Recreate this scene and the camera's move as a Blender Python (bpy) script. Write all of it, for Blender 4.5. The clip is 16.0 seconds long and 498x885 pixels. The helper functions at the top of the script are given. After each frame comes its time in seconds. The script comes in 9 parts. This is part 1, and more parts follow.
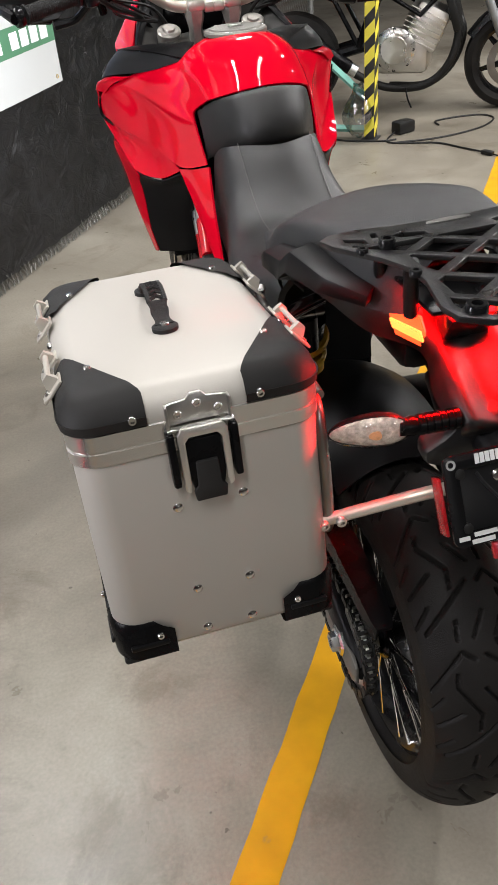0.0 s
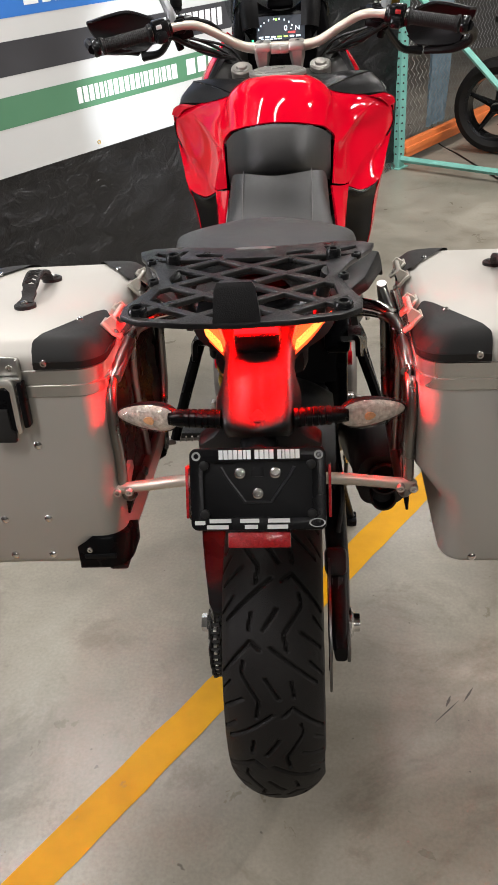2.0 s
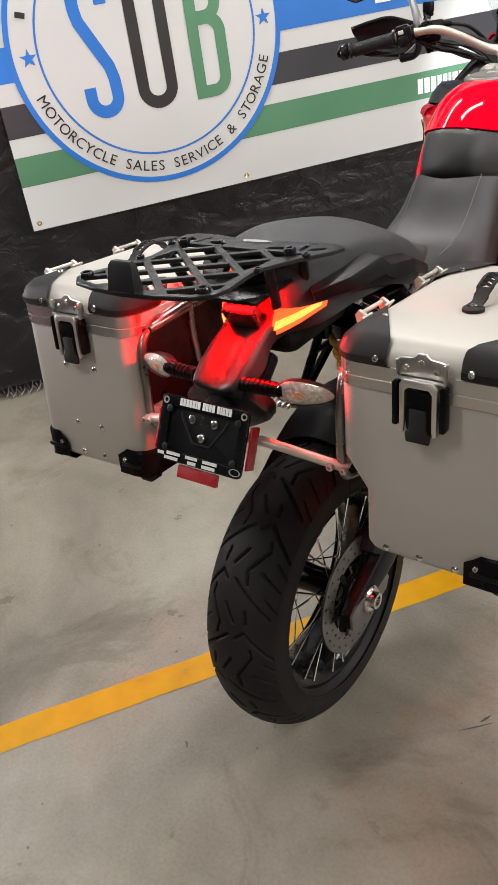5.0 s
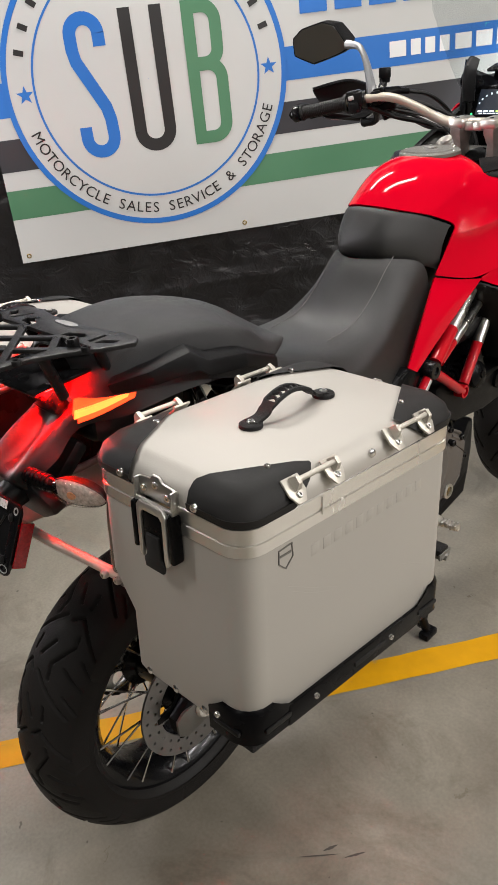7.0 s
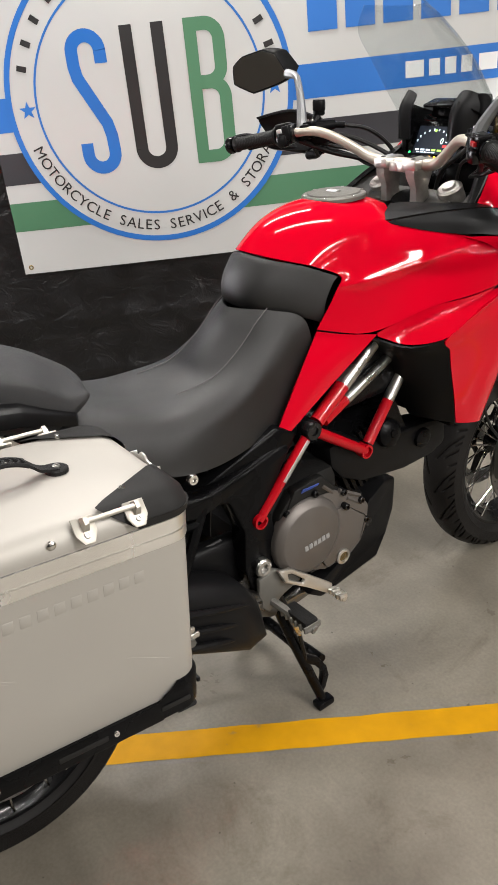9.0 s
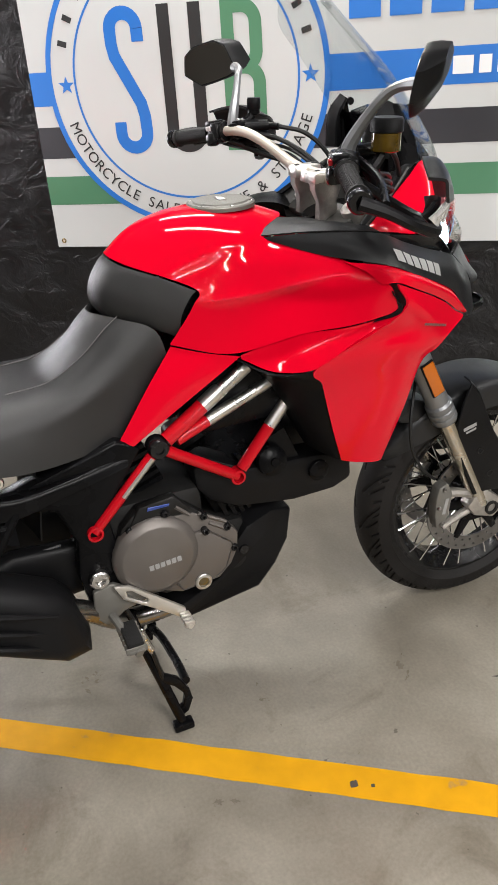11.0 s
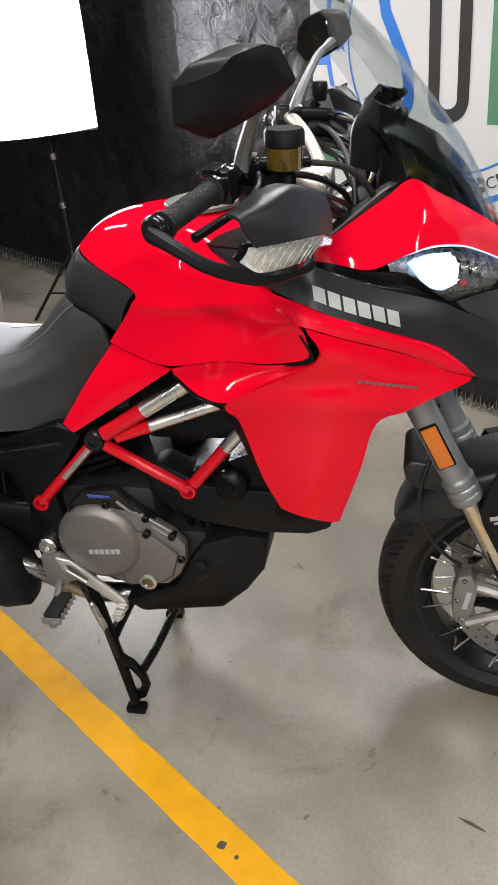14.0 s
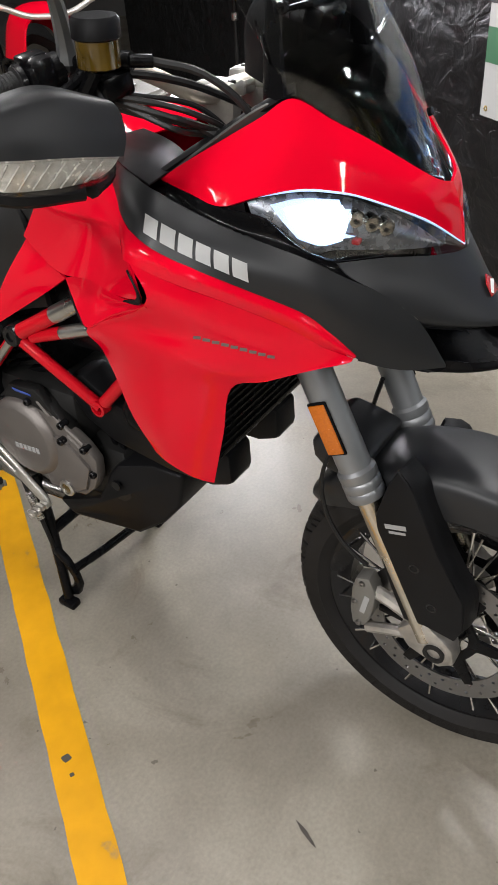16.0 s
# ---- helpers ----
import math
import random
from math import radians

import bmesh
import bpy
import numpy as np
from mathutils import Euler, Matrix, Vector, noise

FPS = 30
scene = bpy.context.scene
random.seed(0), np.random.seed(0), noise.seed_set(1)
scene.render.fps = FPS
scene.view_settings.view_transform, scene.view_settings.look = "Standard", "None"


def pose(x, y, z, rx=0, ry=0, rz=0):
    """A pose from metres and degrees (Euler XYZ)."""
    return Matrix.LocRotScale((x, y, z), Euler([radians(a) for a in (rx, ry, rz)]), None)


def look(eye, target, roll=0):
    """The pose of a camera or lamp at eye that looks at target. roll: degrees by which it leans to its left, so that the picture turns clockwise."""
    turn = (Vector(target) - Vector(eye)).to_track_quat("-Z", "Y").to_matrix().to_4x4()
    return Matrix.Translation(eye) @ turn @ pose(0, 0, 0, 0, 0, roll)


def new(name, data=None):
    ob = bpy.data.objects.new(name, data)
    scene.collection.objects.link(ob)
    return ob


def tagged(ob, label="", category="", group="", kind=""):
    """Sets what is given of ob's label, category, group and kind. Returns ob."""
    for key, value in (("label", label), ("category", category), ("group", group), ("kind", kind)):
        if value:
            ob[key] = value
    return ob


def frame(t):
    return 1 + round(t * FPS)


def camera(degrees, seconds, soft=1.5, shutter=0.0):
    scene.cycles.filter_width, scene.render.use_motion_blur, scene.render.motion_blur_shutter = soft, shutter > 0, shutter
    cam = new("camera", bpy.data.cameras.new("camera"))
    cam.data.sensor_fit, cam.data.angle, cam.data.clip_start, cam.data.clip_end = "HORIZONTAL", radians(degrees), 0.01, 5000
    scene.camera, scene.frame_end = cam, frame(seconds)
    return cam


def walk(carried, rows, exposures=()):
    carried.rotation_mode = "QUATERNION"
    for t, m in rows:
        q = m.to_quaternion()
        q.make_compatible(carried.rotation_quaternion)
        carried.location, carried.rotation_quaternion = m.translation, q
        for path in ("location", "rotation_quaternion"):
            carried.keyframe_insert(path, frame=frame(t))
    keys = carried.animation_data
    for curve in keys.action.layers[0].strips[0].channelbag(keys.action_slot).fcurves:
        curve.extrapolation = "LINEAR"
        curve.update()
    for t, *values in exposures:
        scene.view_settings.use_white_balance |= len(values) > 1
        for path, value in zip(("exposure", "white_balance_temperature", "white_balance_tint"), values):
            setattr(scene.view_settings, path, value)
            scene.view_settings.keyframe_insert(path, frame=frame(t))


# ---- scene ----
cam = camera(34.3, 16.0)
METRES, EYE, TURN, X0, Y0 = 4.84, 1.5, -11.8, -0.463, -0.968
ROWS = [
    (0.0, 0.0, 0.0, 0.0, -3.33, -35.99, 4.6),
    (0.5, 0.0326, -0.016, 0.0021, 3.96, -34.62, 4.77),
    (1.0, 0.0606, -0.0266, 0.0022, 9.99, -33.72, 5.88),
    (1.5, 0.087, -0.0251, 0.0002, 12.72, -32.94, 4.77),
    (2.0, 0.1203, -0.0221, 0.0015, 15.4, -32.89, 3.68),
    (2.5, 0.1517, -0.0249, 0.0021, 21.54, -32.55, 5.63),
    (3.0, 0.1873, -0.0306, 0.0046, 27.88, -32.15, 5.72),
    (3.5, 0.2107, -0.0216, 0.0038, 33.48, -31.69, 5.87),
    (6.0, 0.2924, 0.0558, 0.007, 53.61, -30.5, 7.27),
    (6.5, 0.2984, 0.0814, 0.0073, 54.9, -29.26, 5.67),
    (7.0, 0.3031, 0.1119, 0.0067, 55.58, -28.44, 5.62),
    (7.5, 0.3236, 0.1419, 0.0068, 59.03, -27.59, 5.42),
    (8.0, 0.3404, 0.1687, 0.0085, 63.4, -27.18, 5.7),
    (8.5, 0.3448, 0.1951, 0.0046, 64.33, -27.4, 5.93),
    (9.0, 0.3362, 0.2246, 0.0092, 65.22, -27.64, 5.37),
    (9.5, 0.3416, 0.2583, 0.0068, 66.44, -28.18, 5.1),
    (12.0, 0.3463, 0.4205, 0.0076, 90.66, -28.49, 4.68),
    (12.5, 0.3381, 0.4534, 0.0062, 95.61, -28.79, 5.63),
    (13.0, 0.3178, 0.4859, 0.0067, 98.31, -29.15, 3.78),
    (13.5, 0.3024, 0.5171, 0.0062, 104.18, -29.41, 4.86),
    (14.0, 0.2938, 0.5553, 0.0079, 113.13, -29.63, 4.89),
    (14.5, 0.273, 0.5812, 0.0054, 116.94, -30.2, 5.2),
    (15.0, 0.2405, 0.5961, 0.0007, 118.62, -33.42, 4.55),
    (15.5, 0.2138, 0.6132, -0.0031, 123.76, -34.71, 5.11),
    (16.0, 0.1878, 0.6418, 0.0006, 134.42, -36.36, 2.91),
]
# the camera's own exposure and white balance: seconds, stops, kelvin, tint
EXPOSURES = [(0, 0.0, 6300, 10), (2.0, 0.0, 6400, 10), (3.5, 0.02, 6500, 10), (6.0, 0.05, 6450, 10), (7.0, -0.2, 6500, 10), (8.5, -0.18, 6500, 10), (9.5, -0.02, 6450, 10),
             (12.0, 0.08, 6300, 10), (14.8, 0.14, 6250, 10), (15.5, 0.0, 6300, 10), (16.0, 0.0, 6250, 10)]
walk(cam, [(t, pose(X0, Y0, EYE, 0, 0, TURN) @ pose(METRES * x, METRES * y, METRES * z, 90 + pitch, roll, yaw)) for t, x, y, z, yaw, pitch, roll in ROWS], EXPOSURES)

# ---- light ----
world = bpy.data.worlds.new("world")
scene.world = world
world.use_nodes = True
world.node_tree.nodes["Background"].inputs[0].default_value = (0.9, 0.95, 1.0, 1)
world.node_tree.nodes["Background"].inputs[1].default_value = 0.015


def area(name, eye, target, sx, sy, watts, colour=(1, 1, 1)):
    d = bpy.data.lights.new(name, "AREA")
    d.shape, d.size, d.size_y, d.energy, d.color = "RECTANGLE", sx, sy, watts, colour
    ob = new(name, d)
    ob.matrix_world = look(eye, target)
    return ob


# tubes under the ceiling, as the streaks on the paint show
TUBES = [(-0.9, -1.3, 42), (2.7, -0.9, 28), (2.8, 1.3, 100), (3.0, 3.6, 62), (0.2, 1.0, 36), (0.9, 4.6, 48), (-1.3, 1.4, 56), (4.9, -0.4, 34), (4.6, 0.8, 72), (4.7, 2.8, 78), (5.0, 4.8, 64), (6.8, 0.4, 56), (6.9, 2.4, 58), (7.0, 4.6, 50), (0.6, -4.2, 56)]
for tx, ty, tw in TUBES:
    lamp = area("tube_light", (tx, ty, 2.86), (tx, ty, 0), 0.16, 1.2, tw, (1.0, 0.96, 0.92))
    lamp.rotation_mode = "XYZ"
    lamp.matrix_world = pose(tx, ty, 2.86, 0, 0, -35)
d = bpy.data.lights.new("headlight_beam", "SPOT")
d.energy, d.spot_size, d.spot_blend, d.shadow_soft_size, d.color = 95, radians(62), 0.6, 0.03, (0.9, 0.95, 1.0)
beam = new("headlight_beam", d)
beam.matrix_world = look((-0.19, 1.48, 1.10), (-0.43, 3.07, 0.84))

# ---- materials ----
def mat(name, colour, rough=0.5, metal=0.0, coat=0.0, var=0.08, scale=6.0, bump=0.0, bscale=200.0, rvar=0.08, spec=0.5, emit=0.0, alpha_mix=None, stretch=(1, 1, 1), wear=None):
    """A principled surface with two scales of variation in colour, gloss and relief."""
    m = bpy.data.materials.new(name)
    m.use_nodes = True
    nt = m.node_tree
    N, L = nt.nodes, nt.links
    p = N["Principled BSDF"]
    tc = N.new("ShaderNodeTexCoord")
    mp = N.new("ShaderNodeMapping")
    mp.inputs["Scale"].default_value = stretch
    L.new(tc.outputs["Object"], mp.inputs[0])
    n1 = N.new("ShaderNodeTexNoise")
    n1.inputs["Scale"].default_value, n1.inputs["Detail"].default_value = scale, 5
    n2 = N.new("ShaderNodeTexNoise")
    n2.inputs["Scale"].default_value, n2.inputs["Detail"].default_value = bscale, 3
    for n in (n1, n2):
        L.new(mp.outputs[0], n.inputs["Vector"])
    ramp = N.new("ShaderNodeValToRGB")
    lo = tuple(c * (1 - var) for c in colour)
    hi = tuple(min(1, c * (1 + var)) for c in colour)
    ramp.color_ramp.elements[0].position, ramp.color_ramp.elements[1].position = 0.3, 0.7
    ramp.color_ramp.elements[0].color, ramp.color_ramp.elements[1].color = (*lo, 1), (*hi, 1)
    L.new(n1.outputs["Fac"], ramp.inputs[0])
    L.new(ramp.outputs[0], p.inputs["Base Color"])
    mr = N.new("ShaderNodeMapRange")
    mr.inputs["To Min"].default_value, mr.inputs["To Max"].default_value = max(0.02, rough - rvar), min(1, rough + rvar)
    mr.inputs["From Min"].default_value, mr.inputs["From Max"].default_value = 0.3, 0.7
    L.new(n1.outputs["Fac"], mr.inputs[0])
    L.new(mr.outputs[0], p.inputs["Roughness"])
    p.inputs["Metallic"].default_value = metal
    p.inputs["Specular IOR Level"].default_value = spec
    p.inputs["Coat Weight"].default_value = coat
    p.inputs["Coat Roughness"].default_value = 0.04
    p.inputs["Coat IOR"].default_value = 1.4
    if bump:
        b = N.new("ShaderNodeBump")
        b.inputs["Strength"].default_value, b.inputs["Distance"].default_value = bump, 0.002
        L.new(n2.outputs["Fac"], b.inputs["Height"])
        L.new(b.outputs[0], p.inputs["Normal"])
    if emit:
        p.inputs["Emission Color"].default_value = (*colour, 1)
        p.inputs["Emission Strength"].default_value = emit
    return m


def clear_sheet(name, tint, gloss=0.08):
    """Thin clear plastic: straight-through light with a gloss that grows at grazing angles."""
    m = bpy.data.materials.new(name)
    m.use_nodes = True
    nt = m.node_tree
    N, L = nt.nodes, nt.links
    N.remove(N["Principled BSDF"])
    tr = N.new("ShaderNodeBsdfTransparent")
    tr.inputs[0].default_value = (*tint, 1)
    gl = N.new("ShaderNodeBsdfGlossy")
    gl.inputs["Roughness"].default_value = 0.04
    lw = N.new("ShaderNodeLayerWeight")
    lw.inputs[0].default_value = 0.5
    pw = N.new("ShaderNodeMath")
    pw.operation = "POWER"
    pw.inputs[1].default_value = 3.5
    L.new(lw.outputs["Facing"], pw.inputs[0])
    fr = N.new("ShaderNodeMath")
    fr.operation = "MULTIPLY_ADD"
    fr.inputs[1].default_value, fr.inputs[2].default_value = 0.45, gloss * 0.5
    L.new(pw.outputs[0], fr.inputs[0])
    mx = N.new("ShaderNodeMixShader")
    L.new(fr.outputs[0], mx.inputs[0])
    L.new(tr.outputs[0], mx.inputs[1])
    L.new(gl.outputs[0], mx.inputs[2])
    L.new(mx.outputs[0], N["Material Output"].inputs[0])
    return m


def glow(name, colour, strength):
    m = bpy.data.materials.new(name)
    m.use_nodes = True
    nt = m.node_tree
    p = nt.nodes["Principled BSDF"]
    p.inputs["Base Color"].default_value = (*colour, 1)
    p.inputs["Emission Color"].default_value = (*colour, 1)
    p.inputs["Emission Strength"].default_value = strength
    return m


RED = mat("red_paint", (0.57, 0.0007, 0.014), 0.6, 0.0, 0.72, 0.03, 3, 0, rvar=0.03, spec=0.0)
REDFRAME = mat("red_frame_paint", (0.42, 0.0025, 0.009), 0.5, 0.0, 0.8, 0.05, 20, 0.05, 300, spec=0.05)
BLACK = mat("black_plastic", (0.0035, 0.0035, 0.0039), 0.27, 0, 0, 0.25, 15, 0.08, 900, spec=0.09)
CAPGREY = mat("dark_grey_cap_plastic", (0.013, 0.0125, 0.012), 0.6, 0, 0, 0.15, 14, 0.15, 1200, spec=0.22)
BOWL = mat("dark_chrome_reflector_bowl", (0.34, 0.37, 0.42), 0.28, 0.7, 0, 0.35, 60, 0.4, 90)
MATTE = mat("matte_black_plastic", (0.005, 0.005, 0.0055), 0.42, 0, 0, 0.2, 12, 0.12, 1200, spec=0.14)
TRIMGREY = mat("dark_grey_satin_panel", (0.012, 0.0125, 0.0135), 0.40, 0, 0, 0.1, 8, 0.10, 1200, spec=0.32)
GLOSSBLACK = mat("gloss_black_enamel", (0.005, 0.005, 0.0055), 0.25, 0, 0.2, 0.1, 10, spec=0.2)
POWDER = mat("black_powder_coat", (0.007, 0.007, 0.0075), 0.34, 0.0, 0, 0.15, 25, 0.25, 700, spec=0.22)
SEATV = mat("seat_vinyl", (0.009, 0.0088, 0.0088), 0.43, 0, 0, 0.15, 8, 0.30, 1400, spec=0.5)
SEATG = mat("seat_grain_vinyl", (0.016, 0.016, 0.017), 0.46, 0, 0, 0.12, 8, 0.6, 900, spec=0.4)
STITCH = mat("grey_stitch", (0.12, 0.11, 0.11), 0.8)
RUBBER = mat("tyre_rubber", (0.0112, 0.0103, 0.0098), 0.55, 0, 0, 0.35, 9, 0.35, 500, spec=0.14)
GRIP = mat("grip_rubber", (0.008, 0.008, 0.008), 0.6, 0, 0, 0.15, 20, 0.8, 500, spec=0.25)
ALU = mat("anodised_aluminium", (0.42, 0.40, 0.365), 0.56, 0.42, 0, 0.03, 3, 0.06, 700, rvar=0.04)
ALUBAND = mat("bright_aluminium_band", (0.76, 0.75, 0.72), 0.27, 0.95, 0, 0.03, 4, 0.05, 600, rvar=0.05)
SILVER = mat("silver_cast_metal", (0.62, 0.60, 0.56), 0.35, 0.9, 0, 0.08, 12, 0.25, 500)
CHAMP = mat("champagne_bar_metal", (0.50, 0.45, 0.385), 0.42, 0.6, 0, 0.06, 10, 0.1, 600)
BRACKET = mat("pale_bracket_metal", (0.48, 0.455, 0.40), 0.4, 0.55, 0, 0.05, 12, 0.1, 500)
SLIDER = mat("gold_tinted_fork_tube", (0.52, 0.48, 0.41), 0.22, 1.0, 0, 0.08, 12)
CASTALU = mat("rough_cast_aluminium", (0.40, 0.38, 0.35), 0.42, 0.8, 0, 0.2, 40, 0.5, 260)
CARRIER = mat("dull_stainless_steel", (0.26, 0.25, 0.24), 0.3, 1.0, 0, 0.1, 14)
YOKE = mat("grey_cast_yoke", (0.16, 0.155, 0.14), 0.5, 0.5, 0, 0.08, 12, 0.25, 500)
LENSPALE = mat("pale_lens_prisms", (0.60, 0.54, 0.49), 0.20, 0.15, 0.4, 0.32, 150, 1.0, 170)
CHROME = mat("polished_steel", (0.72, 0.71, 0.69), 0.16, 1.0, 0, 0.05, 14)
STEEL = mat("brushed_steel", (0.55, 0.54, 0.52), 0.3, 1.0, 0, 0.12, 14, 0.1, 400)
DISC = mat("brake_disc_steel", (0.21, 0.205, 0.20), 0.36, 1.0, 0, 0.12, 20, 0.1, 500)
FORKGREY = mat("grey_fork_tube", (0.20, 0.205, 0.21), 0.38, 0.6, 0, 0.06, 10, 0.1, 500)
ENGINE = mat("grey_brown_engine_cover", (0.135, 0.122, 0.112), 0.42, 0.55, 0, 0.1, 9, 0.2, 700)
ENGDARK = mat("dark_engine_casting", (0.012, 0.0118, 0.0115), 0.45, 0.3, 0, 0.25, 20, 0.4, 300, spec=0.25)
YELLOWP = mat("yellow_spring_paint", (0.60, 0.36, 0.02), 0.35, 0, 0.4, 0.06, 20)
AMBER = mat("amber_reflector", (0.42, 0.105, 0.003), 0.2, 0, 0.5, 0.12, 260, 0.4, 420)
REDREF = mat("red_reflector", (0.30, 0.005, 0.008), 0.18, 0, 0.6, 0.3, 260, 0.8, 420)
CLEARLENS = clear_sheet("clear_lens", (0.93, 0.92, 0.9))
SCREENP = clear_sheet("windscreen_plastic", (0.90, 0.92, 0.92))
SMOKE = clear_sheet("smoked_plastic", (0.30, 0.30, 0.31))
ORANGEB = mat("orange_bulb", (0.70, 0.36, 0.18), 0.3, 0, 0, 0.2, 90)
BRAKEFLUID = mat("amber_fluid", (0.075, 0.045, 0.004), 0.12, 0, 0.8, 0.6, 22, 0.3, 60)
MIRROR = mat("mirror_glass", (0.85, 0.85, 0.85), 0.03, 1.0, 0, 0.01, 3, rvar=0.01)
LETTER = mat("light_grey_lettering", (0.55, 0.55, 0.54), 0.4)
LETTERD = mat("dull_grey_lettering", (0.26, 0.26, 0.255), 0.4)
WHITEINK = mat("white_ink", (0.75, 0.76, 0.76), 0.45, var=0.04)
BLUEINK = mat("sticker_blue", (0.05, 0.09, 0.35), 0.4)
TAILGLOW = glow("lit_tail_light", (1.0, 0.06, 0.012), 3.0)
FRONTLENS = mat("front_lens_prisms", (0.62, 0.63, 0.63), 0.22, 0.35, 0.3, 0.2, 120, 0.5, 160)
TAILGREY = mat("grey_tail_plastic", (0.0075, 0.007, 0.007), 0.40, 0, 0, 0.1, 10, 0.1, 900, spec=0.3)
TAILCORE = glow("lit_tail_light_core", (1.0, 0.24, 0.04), 3.2)
# for the added strip that throws red onto tail and panniers
REDWASH = glow("red_wash_glow", (1.0, 0.0004, 0.0004), 1800.0)
HEADRIM = glow("headlight_rim_glow", (0.45, 0.58, 0.9), 0.5)
# glow that stands for the lamp's halo and spilled light
HEADSPILL = glow("headlight_spill_glow", (0.45, 0.64, 0.95), 1.3)
HEADGLOW = glow("lit_headlight", (0.62, 0.82, 1.0), 7.0)
GREENLED = glow("green_indicator", (0.05, 1.0, 0.25), 2.0)
AMBERLED = glow("amber_indicator", (1.0, 0.5, 0.03), 3.0)
DISPLAY = glow("display_panel", (0.010, 0.014, 0.022), 1.0)
DISPWHITE = glow("display_white", (0.75, 0.85, 0.95), 1.2)
DISPGREEN = glow("display_green", (0.45, 0.85, 0.15), 1.0)
DISPRED = glow("display_red", (0.95, 0.06, 0.06), 1.0)
TEAL = mat("teal_rack_paint", (0.17, 0.42, 0.36), 0.45, 0, 0, 0.12, 10, 0.1, 200)
ORANGE = mat("orange_beam_paint", (0.62, 0.16, 0.04), 0.5, 0, 0, 0.15, 8, 0.1, 200)
HAZY = mat("hazard_yellow", (0.72, 0.62, 0.06), 0.5, var=0.1)
HAZB = mat("hazard_black", (0.02, 0.02, 0.02), 0.5)
BAG = clear_sheet("milky_plastic_bag", (0.62, 0.66, 0.65), 0.5)
CABLE = mat("black_cable", (0.009, 0.009, 0.009), 0.45, spec=0.3)
GALV = mat("galvanised_wire", (0.42, 0.43, 0.43), 0.42, 0.8, 0, 0.15, 30)
WIREEND = mat("dull_wire_ends", (0.17, 0.165, 0.155), 0.5, 0.6, 0, 0.3, 12)
VINYLW = mat("banner_white_vinyl", (0.515, 0.52, 0.51), 0.42, 0, 0, 0.03, 2.0, 0.10, 14, spec=0.45)
VINYLB = mat("banner_blue", (0.022, 0.15, 0.50), 0.42, 0, 0, 0.05, 3)
VINYLK = mat("banner_charcoal", (0.035, 0.035, 0.04), 0.4, 0, 0, 0.1, 3)
VINYLG = mat("banner_green", (0.075, 0.20, 0.11), 0.42, 0, 0, 0.06, 3)
INKK = mat("banner_black_ink", (0.02, 0.02, 0.02), 0.45)
BRASS = mat("brass_eyelet", (0.55, 0.40, 0.14), 0.3, 0.9)
LINEP = None
CEIL = mat("ceiling_paint", (0.16, 0.157, 0.15), 0.8, 0, 0, 0.06, 2)
WALLP = mat("far_wall_paint", (0.11, 0.108, 0.104), 0.8, 0, 0, 0.1, 1.5)
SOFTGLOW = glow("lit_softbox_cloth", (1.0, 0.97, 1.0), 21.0)


